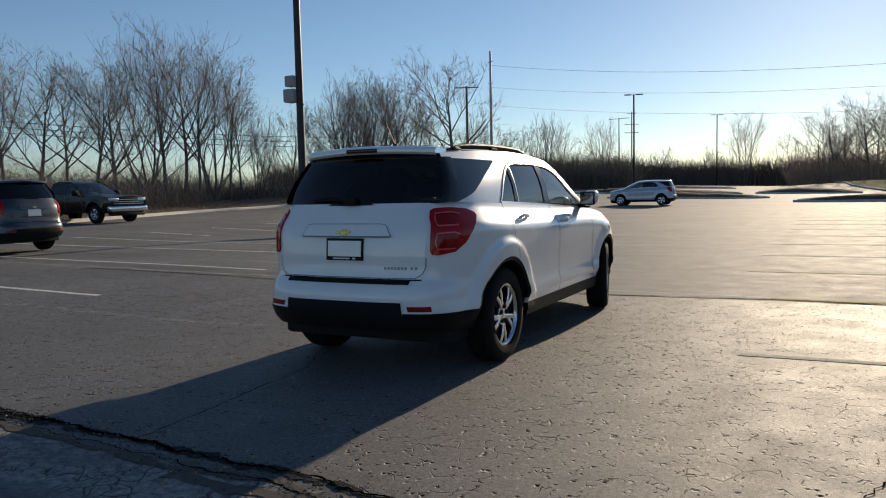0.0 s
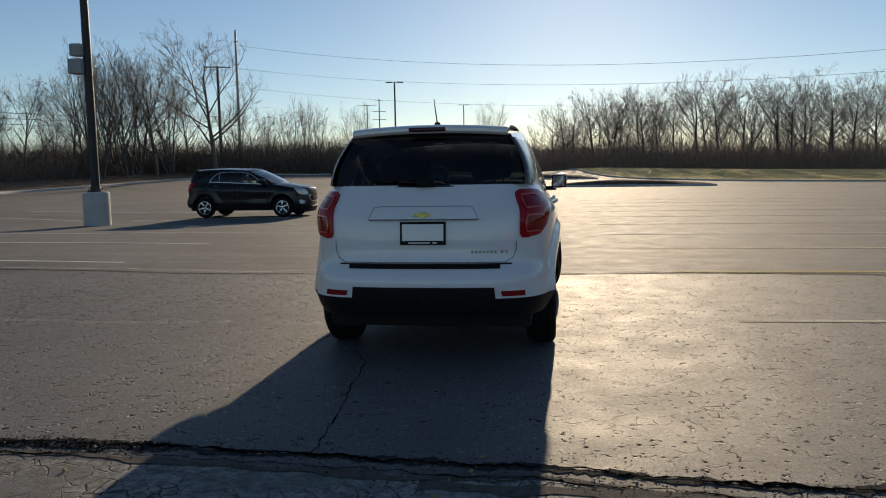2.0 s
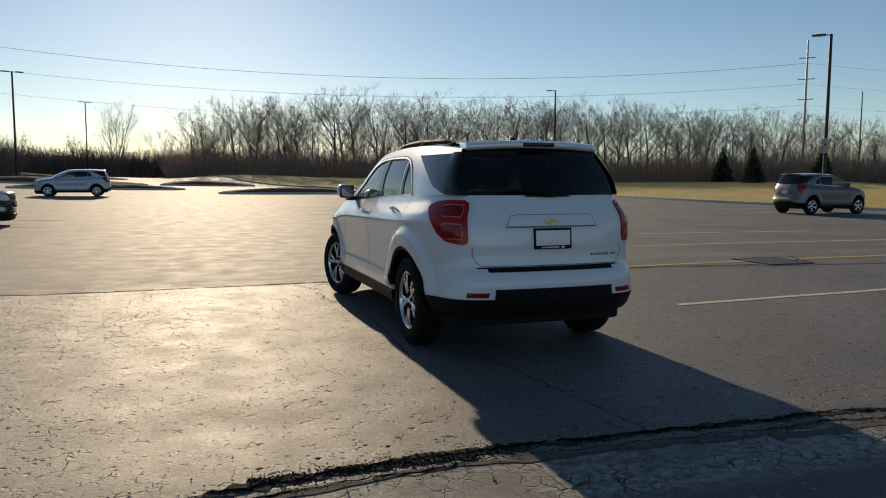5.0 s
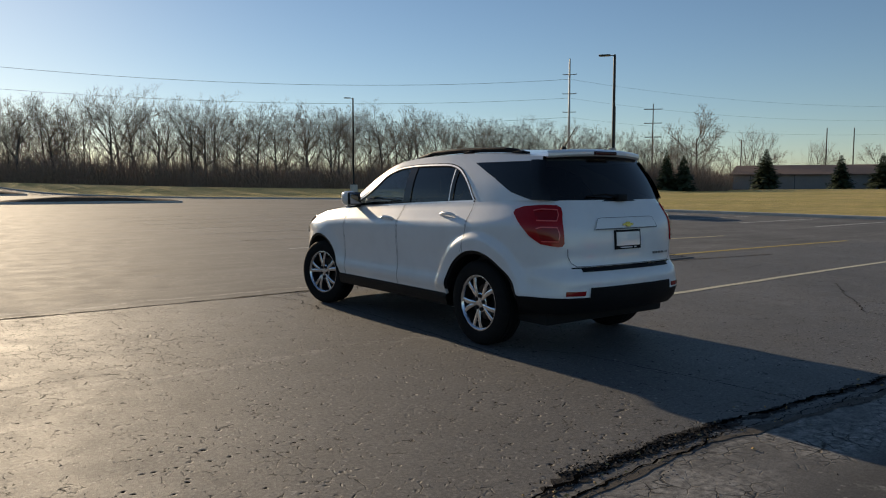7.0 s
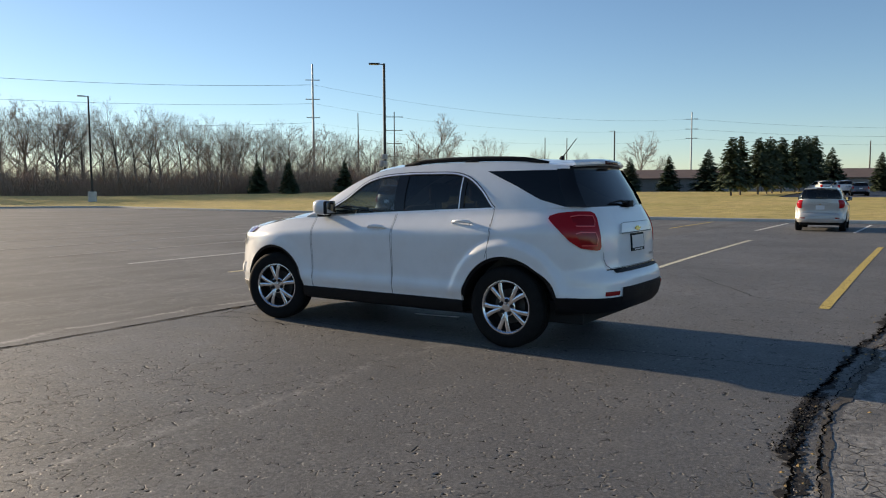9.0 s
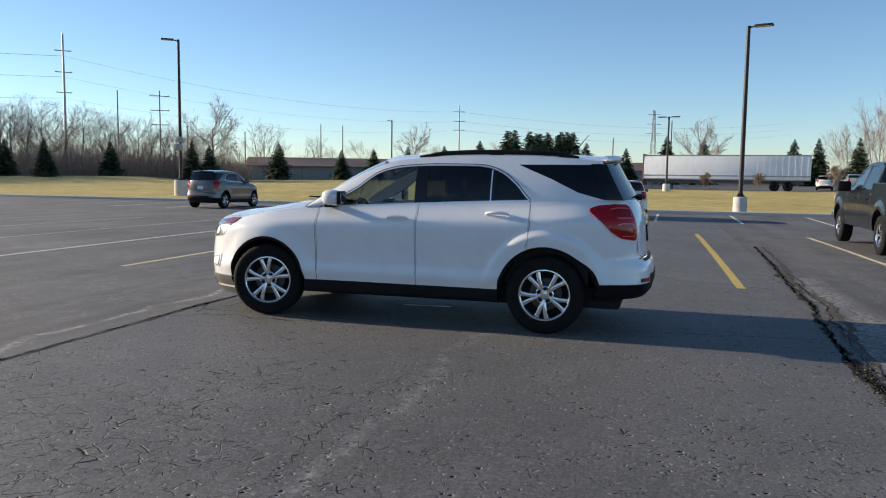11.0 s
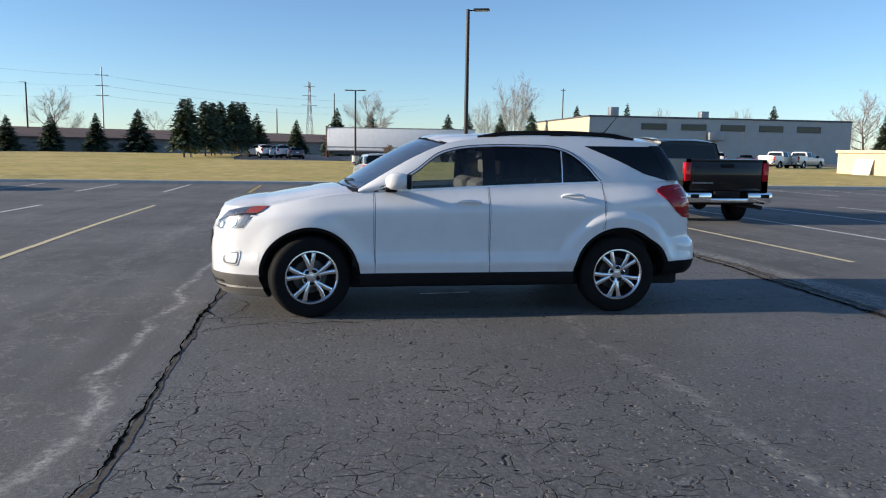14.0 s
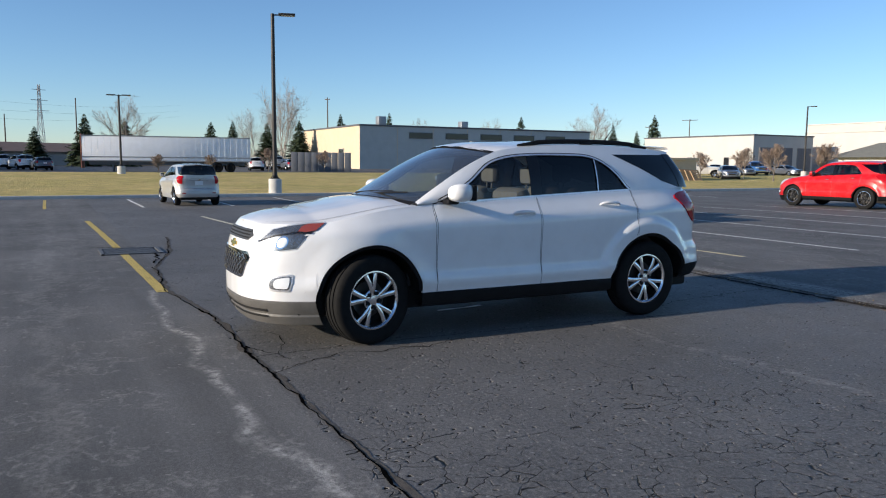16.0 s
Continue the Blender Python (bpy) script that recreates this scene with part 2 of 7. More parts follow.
def blob(bm, F, poly, off, rings=4, step=0.05, lip=0.012):
    """A plate lying on the surface F(a, b, off): a star-shaped outline filled in rings, with an edge that drops back."""
    pts = []
    for (a0, b0), (a1, b1) in zip(poly, poly[1:] + poly[:1]):
        n = max(1, int(math.hypot(a1 - a0, b1 - b0) / step))
        pts += [(a0 + (a1 - a0) * k / n, b0 + (b1 - b0) * k / n) for k in range(n)]
    ca, cb = sum(p[0] for p in pts) / len(pts), sum(p[1] for p in pts) / len(pts)
    loops = [[bm.verts.new(F(a, b, off - lip)) for a, b in pts]]
    for k in range(rings):
        s = 1 - k / rings
        if k == 0:
            s = 1.0
        loops.append([bm.verts.new(F(ca + (a - ca) * s, cb + (b - cb) * s, off)) for a, b in pts])
    for p, q in zip(loops, loops[1:]):
        for i in range(len(pts)):
            j = (i + 1) % len(pts)
            bm.faces.new((p[i], p[j], q[j], q[i]))
    c = bm.verts.new(F(ca, cb, off))
    for i in range(len(pts)):
        bm.faces.new((loops[-1][i], loops[-1][(i + 1) % len(pts)], c))
    return bm


def ribbon(bm, F, pts, width, off):
    """A narrow band on the surface F(a, b, off) along points (a, b)."""
    L, R = [], []
    for i, p in enumerate(pts):
        q0, q1 = pts[max(i - 1, 0)], pts[min(i + 1, len(pts) - 1)]
        d = Vector((q1[0] - q0[0], q1[1] - q0[1]))
        d = d.normalized() if d.length else Vector((1, 0))
        n = Vector((-d.y, d.x)) * width / 2
        L.append(F(p[0] + n.x, p[1] + n.y, off))
        R.append(F(p[0] - n.x, p[1] - n.y, off))
    return grid(bm, [L, R])


def dense(pts, step=0.05):
    out = []
    for a, b in zip(pts, pts[1:]):
        n = max(1, int(math.hypot(b[0] - a[0], b[1] - a[1]) / step))
        out += [(a[0] + (b[0] - a[0]) * k / n, a[1] + (b[1] - a[1]) * k / n) for k in range(n)]
    return out + [pts[-1]]


def ground_z(x, y):
    """The lie of the land: a car park that drains, rising gently to the east and the north-west."""
    h = 0.0065 * max(0.0, min(x, 110) - 30) * smooth01((x - 28) / 12) - 0.09 * smooth01((x - 6) / 14)
    h += 0.009 * max(0.0, min(-x, 60) - 2) * smooth01((-x - 2) / 6)
    h -= 0.17 * math.exp(-((x + 12.6) ** 2 + (y - 13.4) ** 2) / 18)
    n = smooth01((y - 35) / 60)
    r, az = math.hypot(x + 3, y + 7), math.degrees(math.atan2(x + 3, y + 7))
    berm = 0.85 * smooth01((r - 72) / 36) * smooth01((az + 2) / 8) * smooth01((54 - az) / 7) if r < 400 else 0.0
    return h + n * min(max(1.1 - 0.0229 * (x + 18), -0.5), 1.4) + berm


def polar(az, d, ex=-8.0, ey=0.0):
    """A place d metres off at an azimuth clockwise from +y, seen from the west side of the lot."""
    x, y = ex + d * math.sin(radians(az)), ey + d * math.cos(radians(az))
    return x, y, ground_z(x, y)


def upright(x, y, rz=0.0, s=1.0):
    return Matrix.Translation((x, y, ground_z(x, y))) @ Matrix.Rotation(radians(rz), 4, "Z") @ Matrix.Scale(s, 4)

# ---------------------------------------------------------------- ground
def asphalt(name):
    """Worn asphalt: an older, crazed strip along the car, sealed lot round it, pale scuffs and fine relief."""
    k = Mat(name, (0.06, 0.06, 0.06), 0.6)
    pos = k.world_co()
    sep = k.node("SeparateXYZ", Vector=pos)
    X, Y = sep.outputs[0], sep.outputs[1]
    wob = k.math("MULTIPLY", k.math("SUBTRACT", k.noise(0.9, 5, 0.6, pos), 0.5), 0.5)
    yw = k.math("ADD", Y, wob)
    old = k.math("MULTIPLY", k.math("GREATER_THAN", Y, -4.06), k.math("LESS_THAN", Y, 2.42))
    # broad patches, streaks along the lot, fine stones
    big = k.ramp(k.noise(0.35, 5, 0.6, pos), (0.30, 0.72), (0.72, 1.28))
    stretch = k.node("Mapping", Vector=pos)
    stretch.inputs["Scale"].default_value = (0.12, 1.5, 1.0)
    streak = k.ramp(k.noise(1.0, 5, 0.65, stretch.outputs[0]), (0.32, 0.78), (0.7, 1.25))
    stone = k.ramp(k.noise(150, 2, 0.7, pos), (0.30, 0.66), (0.5, 0.97), (0.70, 1.42))
    stone2 = k.ramp(k.noise(42, 2, 0.7, pos), (0.30, 0.62), (0.5, 1.0), (0.70, 1.5))
    base = k.mix(old, k.mix(k.math("LESS_THAN", Y, -4.06), (0.122, 0.119, 0.115), (0.112, 0.109, 0.105)), (0.104, 0.101, 0.097))
    col = k.mix(1.0, base, big, "MULTIPLY")
    col = k.mix(1.0, col, k.mix(old, streak, 1.0), "MULTIPLY")
    col = k.mix(1.0, col, stone, "MULTIPLY")
    col = k.mix(1.0, col, k.mix(old, k.mix(0.5, stone2, (1.0, 1.0, 1.0)), stone2), "MULTIPLY")
    # broken crazing, pits with painted sunlit rims, pale chips in the old strip
    dist = k.node("TexNoise", Vector=pos, Scale=5.0, Detail=4.0)
    warp = k.node("VectorMath", operation="MULTIPLY_ADD")
    k.t.links.new(dist.outputs["Color"], warp.inputs[0])
    warp.inputs[1].default_value = (0.14, 0.14, 0.0)
    k.t.links.new(pos, warp.inputs[2])
    vor = k.node("TexVoronoi", feature="DISTANCE_TO_EDGE", Vector=warp.outputs[0], Scale=6.5)
    craze = k.ramp(vor.outputs["Distance"], (0.006, 1.0), (0.020, 0.0))
    patch = k.math("MULTIPLY", k.ramp(k.math("MULTIPLY_ADD", X, -0.5, -0.8), (0.0, 0.0), (1.0, 1.0)), k.ramp(k.math("MULTIPLY_ADD", Y, 0.6, 0.9), (0.0, 0.0), (1.0, 1.0)))
    worn = k.math("ADD", k.math("MULTIPLY", patch, 0.11), k.math("ADD", k.math("MULTIPLY", k.noise(0.8, 3, 0.6, pos), 0.35), k.math("MULTIPLY", k.noise(5.5, 3, 0.6, pos), 0.65)))
    where = k.ramp(worn, (0.560, 0.0), (0.615, 1.0))
    # the broken edge south of the wide joint
    south = k.math("ADD", k.math("ADD", Y, 4.12), k.math("MULTIPLY", wob, 0.4))
    ragged = k.math("MULTIPLY", k.math("MULTIPLY", k.ramp(k.math("MULTIPLY", south, -1.0), (0.0, 0.0), (0.02, 1.0), (0.42, 1.0), (0.62, 0.0)), k.ramp(k.noise(0.9, 3, 0.6, pos), (0.40, 0.25), (0.52, 1.0))), k.math("LESS_THAN", k.math("ABSOLUTE", X), 4.5))
    craze = k.math("MAXIMUM", k.math("MULTIPLY", k.math("MULTIPLY", craze, where), k.mix(old, 0.04, 1.0)), k.math("MULTIPLY", k.math("MULTIPLY", k.ramp(k.node("TexVoronoi", feature="DISTANCE_TO_EDGE", Vector=warp.outputs[0], Scale=11.0).outputs["Distance"], (0.010, 0.85), (0.045, 0.0)), k.ramp(k.noise(3.0, 3, 0.6, pos), (0.44, 0.1), (0.54, 1.0))), ragged))
    vor2 = k.node("TexVoronoi", feature="DISTANCE_TO_EDGE", Vector=warp.outputs[0], Scale=13.0)
    short = k.math("MULTIPLY", k.ramp(vor2.outputs["Distance"], (0.010, 1.0), (0.045, 0.0)), k.ramp(k.noise(8.5, 3, 0.6, pos), (0.585, 0.0), (0.625, 1.0)))
    craze = k.math("MAXIMUM", craze, k.math("MULTIPLY", short, old))
    fine = k.node("TexNoise", Vector=pos, Scale=30.0, Detail=3.0)
    warp2 = k.node("VectorMath", operation="MULTIPLY_ADD")
    k.t.links.new(fine.outputs["Color"], warp2.inputs[0])
    warp2.inputs[1].default_value = (0.030, 0.040, 0.0)
    k.t.links.new(pos, warp2.inputs[2])

    def dots(scale, keep, r0, r1, rim=0.0):
        v = k.node("TexVoronoi", feature="F1", Vector=warp2.outputs[0], Scale=scale)
        rnd_c = k.node("SeparateColor", Color=v.outputs["Color"])
        size = k.math("MULTIPLY_ADD", rnd_c.outputs[1], r1 - r0, r0)
        far_off = k.math("DIVIDE", v.outputs["Distance"], size)
        kept = k.math("GREATER_THAN", rnd_c.outputs[0], 1 - keep)
        hit = k.math("MULTIPLY", k.ramp(far_off, (0.70, 1.0), (1.0, 0.0)), kept)
        if not rim:
            return hit
        half = k.math("MULTIPLY", far_off, 0.5)
        return hit, k.math("MULTIPLY", k.ramp(half, (0.50, rim), (0.64, 0.0)), kept), k.math("MULTIPLY", k.ramp(half, (0.30, 0.7), (0.66, 0.0)), kept)

    lots = k.ramp(k.noise(0.7, 4, 0.65, pos), (0.42, 0.15), (0.54, 1.0))
    (p1, e1, h1), (p2, e2, h2) = dots(7.0, 0.35, 0.06, 0.14, 0.45), dots(19.0, 0.62, 0.12, 0.27, 0.45)
    pit = k.math("MAXIMUM", p1, p2)
    edge = k.math("MULTIPLY", k.math("MULTIPLY", k.math("MAXIMUM", e1, e2), lots), k.mix(old, 0.1, 1.0))
    dip = k.math("MULTIPLY", k.math("MULTIPLY", k.math("MAXIMUM", h1, h2), lots), k.mix(old, 0.1, 1.0))
    # pale ring stands in for sunlight on the rim of each pit
    col = k.mix(edge, col, (0.40, 0.37, 0.33))
    pit = k.math("MULTIPLY", k.math("MULTIPLY", pit, lots), k.mix(old, 0.10, 1.0))
    hole = k.math("MAXIMUM", k.math("MULTIPLY", craze, 0.85), pit)
    # pale scuffed trails and chips, plus specks painted as sunlit pit walls
    lane = k.math("ADD", Y, k.math("MULTIPLY", k.math("SUBTRACT", k.noise(0.7, 2, 0.5, pos), 0.5), 0.75))
    d1 = k.math("ABSOLUTE", k.math("SUBTRACT", lane, 2.72))
    d1 = k.math("MULTIPLY", k.math("MULTIPLY", k.ramp(d1, (0.01, 1.0), (0.075, 0.0)), k.ramp(k.noise(3.0, 3, 0.6, pos), (0.34, 0.15), (0.54, 1.0))), k.math("LESS_THAN", X, 2.6))
    d2 = k.math("ABSOLUTE", k.math("SUBTRACT", lane, -0.90))
    d2 = k.math("MULTIPLY", k.math("MULTIPLY", k.ramp(d2, (0.0, 1.0), (0.10, 0.0)), k.ramp(k.noise(5.0, 3, 0.6, pos), (0.46, 0.0), (0.56, 1.0))), k.math("LESS_THAN", X, -0.9))
    d3 = k.ramp(k.math("ABSOLUTE", k.math("SUBTRACT", k.math("ADD", yw, k.math("MULTIPLY", wob, 1.5)), 3.74)), (0.0, 0.28), (0.12, 0.0))
    fleck = k.ramp(k.noise(16, 5, 0.8, pos), (0.40, 0.0), (0.64, 1.0))
    dust = k.math("MULTIPLY", k.math("MAXIMUM", k.math("MAXIMUM", d1, d3), k.math("MULTIPLY", d2, 0.5)), fleck)
    wisp = k.math("MULTIPLY", k.ramp(k.noise(0.55, 6, 0.7, warp.outputs[0]), (0.50, 0.0), (0.515, 0.5), (0.53, 0.0)), k.mix(old, 0.8, 0.25))
    dust = k.math("MAXIMUM", dust, k.math("MULTIPLY", wisp, fleck))
    dust = k.math("MAXIMUM", dust, k.math("MULTIPLY", k.math("MAXIMUM", dots(6.0, 0.22, 0.03, 0.09), dots(15.0, 0.34, 0.08, 0.22)), k.mix(old, 0.35, 0.42)))
    # fine bright specks painted for pit walls that catch the low sun
    dust = k.math("MAXIMUM", dust, k.math("MULTIPLY", dots(31.0, 0.22, 0.12, 0.30), k.mix(old, 0.12, 0.35)))
    dust = k.math("MAXIMUM", dust, k.math("MULTIPLY", k.math("MULTIPLY", ragged, fleck), 0.7))
    col = k.mix(k.math("MULTIPLY", dust, 0.88), col, (0.50, 0.48, 0.44))
    col = k.mix(k.math("MULTIPLY", hole, 0.96), col, (0.006, 0.006, 0.006))
    k.set("Base Color", col)
    rough = k.math("ADD", k.mix(old, 0.73, 0.64), k.math("MULTIPLY", k.math("SUBTRACT", k.noise(2.2, 5, 0.65, pos), 0.5), 0.30))
    k.set("Roughness", k.math("ADD", rough, k.math("MULTIPLY", k.noise(90, 2, 0.6, pos), 0.12)))
    k.set("Specular IOR Level", k.math("MULTIPLY", k.mix(old, 0.34, 0.62), k.math("SUBTRACT", 1.0, hole)))
    h = k.math("SUBTRACT", k.math("MULTIPLY", k.noise(110, 3, 0.7, pos), k.mix(old, 0.11, 0.20)), k.math("MAXIMUM", k.math("MULTIPLY", craze, 0.7), dip))
    h = k.math("ADD", h, k.math("MULTIPLY", k.noise(9, 4, 0.6, pos), k.mix(old, 0.08, 0.18)))
    k.bump(h, 1.0, 0.014)
    return k.m


def turf(name, a, b, c):
    k = Mat(name, a, 0.95, 0.0, 0.15)
    pos = k.world_co()
    col = k.mix(k.ramp(k.noise(0.10, 6, 0.7, pos), (0.38, 0.0), (0.60, 1.0)), a, b)
    col = k.mix(k.ramp(k.noise(2.5, 5, 0.7, pos), (0.45, 0.0), (0.75, 0.8)), col, c)
    col = k.mix(1.0, col, k.ramp(k.noise(45, 3, 0.7, pos), (0.25, 0.6), (0.75, 1.35)), "MULTIPLY")
    k.set("Base Color", col)
    col = k.mix(1.0, col, k.ramp(k.noise(0.9, 5, 0.7, pos), (0.32, 0.72), (0.68, 1.18)), "MULTIPLY")
    k.set("Base Color", col)
    k.bump(k.noise(40, 4, 0.7, pos), 0.9, 0.05)
    return k.m


ASPHALT = asphalt("worn_asphalt")
GRASS = turf("dry_winter_grass", (0.46, 0.39, 0.12), (0.62, 0.48, 0.19), (0.72, 0.56, 0.27))
SCRUB = turf("scrub_soil", (0.085, 0.07, 0.05), (0.12, 0.095, 0.06), (0.16, 0.13, 0.085))
LEAF_SOIL = turf("leaf_litter", (0.16, 0.11, 0.075), (0.22, 0.155, 0.10), (0.34, 0.25, 0.17))
MULCH = turf("brown_mulch", (0.12, 0.075, 0.05), (0.15, 0.095, 0.065), (0.20, 0.15, 0.10))
CONCRETE = speckled("pale_concrete", (0.52, 0.51, 0.48), 0.85, 3, 0.2, bump=0.25, fine=120)
TAR = speckled("open_crack", (0.004, 0.004, 0.004), 1.0, 30, 0.5, bump=0.6, fine=200, spec=0.0)
CRUMB = speckled("crumbled_asphalt", (0.045, 0.043, 0.042), 0.95, 30, 0.5, bump=0.8, fine=150, spec=0.05)
EDGE_DUST = speckled("brown_joint_dust", (0.105, 0.094, 0.082), 0.95, 20, 0.4, bump=0.4, fine=160, spec=0.1)


def worn_paint(name, c, keep=0.48):
    """Road paint with the asphalt showing through."""
    k = Mat(name, c, 0.9, 0.0, 0.15)
    pos = k.world_co()
    gone = k.ramp(k.noise(7, 6, 0.75, pos), (keep, 0.0), (keep + 0.22, 1.0))
    spots = k.ramp(k.noise(110, 2, 0.6, pos), (0.35, 0.45), (0.6, 1.0))
    k.set("Base Color", k.mix(k.math("MULTIPLY", gone, 0.75), k.mix(1.0, c, spots, "MULTIPLY"), (0.06, 0.06, 0.06)))
    k.bump(k.noise(90, 3, 0.6, pos), 0.4, 0.006)
    return k.m


PAINT_WHITE = worn_paint("worn_white_road_paint", (0.86, 0.85, 0.80), 0.56)
PAINT_YELLOW = worn_paint("worn_yellow_road_paint", (0.68, 0.52, 0.17), 0.55)
PAINT_PALE = worn_paint("faded_yellow_road_paint", (0.84, 0.73, 0.46), 0.58)

# worn white, also dimmed in colour for lines washed out by sun glare
PAINT_DIMMED = worn_paint("faded_white_road_paint", (0.60, 0.59, 0.56), 0.46)
PAINT_CREAM = worn_paint("thin_cream_road_paint", (0.80, 0.75, 0.58), 0.54)


def sheet(name, xs, ys, dz, material, xlo=None, xhi=None):
    """A sheet over the land. xs run from 0 to 1 between xlo(y) and xhi(y), or are metres."""
    rows = []
    for y in ys:
        r = []
        for x in xs:
            xx = xlo(y) + (xhi(y) - xlo(y)) * x if xlo else x
            r.append((xx, y, ground_z(xx, y) + dz))
        rows.append(r)
    n, m = len(rows), len(rows[0])
    vs = [p for r in rows for p in r]
    fs = [(i * m + j, i * m + j + 1, (i + 1) * m + j + 1, (i + 1) * m + j) for i in range(n - 1) for j in range(m - 1)]
    me = bpy.data.meshes.new(name)
    me.from_pydata(vs, [], fs)
    me.materials.append(material)
    for p in me.polygons:
        p.use_smooth = True
    return new(name, me)


XE = spline((-95, 27.2), (28, 27.2), (45, 28.5), (52, 29.6), (55, 27.5), (58, 22.0), (61, 15.5), (66, 9.5), (76, 5.5), (95, 3.5), (135, 1.0))
XW = spline((-95, -9.0), (-40, -14.0), (0, -22.5), (20, -29.8), (32, -34.2), (44, -36.2), (54, -36.2), (64, -34.6), (74, -36.5), (90, -46.0), (135, -62.0))
far = [-3000, -1500, -800, -400, -200] + lin(-120, 140, 66) + [200, 400, 800, 1500, 3000]
ground = tagged(sheet("ground", far, far, -0.05, SCRUB), "scrubby brown soil reaching to the horizon", "ground", kind="structure")
lot = tagged(sheet("parking_lot", lin(0, 1, 46), lin(-95, 135, 116), 0.0, ASPHALT, XW, XE), "worn grey asphalt car park with cracks", "car park", kind="structure")
lawn = tagged(sheet("lawn", lin(0, 1, 24), lin(-95, 64, 110), 0.11, GRASS, lambda y: XE(y) + 0.14, lambda y: 74.0 + 44.0 * smooth01((y - 10) / 4)), "dry yellow-green winter lawn", "lawn", kind="structure")
verge = tagged(sheet("verge", lin(0, 1, 30), lin(63.8, 135, 40), 0.09, GRASS, lambda y: XE(y) + 0.14, lambda y: 110.0), "dry grass verge in front of the woods", "grass verge", kind="structure")
leaf_bank = tagged(sheet("leaf_bank", lin(0, 1, 16), lin(-40, 110, 90), 0.07, LEAF_SOIL, lambda y: XW(y) - 14.0, lambda y: XW(y) - 0.28), "low bank of dead leaves and soil behind the kerb", "leaf litter", kind="structure")
for v in leaf_bank.data.vertices:
    u = min(1.0, max(0.0, (XW(v.co.y) - v.co.x) / 6.0))
    v.co.z += u * (0.30 + 0.28 * noise.noise(Vector((v.co.x * 0.7, v.co.y * 0.5, 2))))
yard = tagged(sheet("service_yard", lin(74, 135, 20), lin(-135, 12, 40), 0.02, ASPHALT), "dark asphalt service yard behind the lawn", "yard", kind="structure")


def kerb(name, pts, w, h, label):
    bm = bmesh.new()
    rows = []
    for i, (x, y) in enumerate(pts):
        a, b = pts[max(i - 1, 0)], pts[min(i + 1, len(pts) - 1)]
        d = Vector((b[0] - a[0], b[1] - a[1])).normalized()
        n = Vector((-d.y, d.x))
        z = ground_z(x, y)
        prof = ((-w / 2, -0.05), (-w / 2, h - 0.03), (-w / 2 + 0.03, h), (w / 2 - 0.02, h), (w / 2, h - 0.02), (w / 2, -0.05))
        rows.append([Vector((x + n.x * o, y + n.y * o, z + k)) for o, k in prof])
    grid(bm, rows)
    return tagged(new(name, finish(name, bm, CONCRETE, True, 30)), label, "kerb", kind="structure")


kerb("kerb_east", [(XE(y), y) for y in lin(-95, 134, 150)], 0.16, 0.14, "pale concrete kerb along the lawn")
kerb("kerb_west", [(XW(y), y) for y in lin(-95, 134, 90)], 0.6, 0.15, "pale concrete kerb along the scrub")


def island(name, x0, x1, y0, y1):
    """A kerbed planting island with rounded ends."""
    bm = bmesh.new()
    cx, cy, a, b = (x0 + x1) / 2, (y0 + y1) / 2, (x1 - x0) / 2, (y1 - y0) / 2
    out = []
    for t in lin(0, 2 * math.pi, 49)[:-1]:
        c, s = math.cos(t), math.sin(t)
        out.append((cx + a * math.copysign(abs(c) ** 0.6, c), cy + b * math.copysign(abs(s) ** 0.6, s)))
    zz = ground_z(cx, cy)
    rings = [[bm.verts.new((cx + (x - cx) * f, cy + (y - cy) * f, ground_z(x, y) + h)) for x, y in out] for f, h in ((1.0, -0.05), (1.0, 0.11), (0.99, 0.14), (0.97, 0.14), (0.96, 0.13))]
    for p, r in zip(rings, rings[1:]):
        for i in range(48):
            bm.faces.new((p[i], p[(i + 1) % 48], r[(i + 1) % 48], r[i]))
    ob = tagged(new(name, finish(name, bm, CONCRETE, True, 30)), "kerbed traffic island with bare soil", "traffic island", kind="structure")
    bm = bmesh.new()
    rings = [[bm.verts.new((cx + (x - cx) * f, cy + (y - cy) * f, ground_z(x, y) + 0.12 + 0.34 * (1 - f * f) + 0.04 * noise.noise(Vector((x * f, y * f, 3))))) for x, y in out] for f in (0.96, 0.8, 0.55, 0.25)]
    for p, r in zip(rings, rings[1:]):
        for i in range(48):
            bm.faces.new((p[i], p[(i + 1) % 48], r[(i + 1) % 48], r[i]))
    bm.faces.new(rings[-1])
    part("island_soil", bm, MULCH, ob)


island("island", -20.5, -4.5, 65.0, 68.0)
island("island", -14.0, -1.5, 55.0, 57.5)
island("island", -28.0, -7.0, 82.5, 85.5)
island("island", -48.0, -24.0, 74.0, 77.0)
island("island", 0.5, 12.0, 46.5, 49.0)
island("island", -3.5, 5.0, 66.0, 68.5)


def stripe(x0, x1, y, w=0.10, mat=None, y1=None):
    bm = bmesh.new()
    n = max(4, int(abs(x1 - x0) / 0.5))
    rows = []
    for i in range(n + 1):
        x = x0 + (x1 - x0) * i / n
        yy = y + ((y1 if y1 is not None else y) - y) * i / n
        d = 0.012 * noise.noise(Vector((x * 2, yy * 3, 0)))
        rows.append([Vector((x, yy - w / 2 + d, ground_z(x, yy - w / 2) + 0.004)), Vector((x, yy + w / 2 + d, ground_z(x, yy + w / 2) + 0.004))])
    grid(bm, rows)
    part("bay_line", bm, mat or PAINT_WHITE, lot)


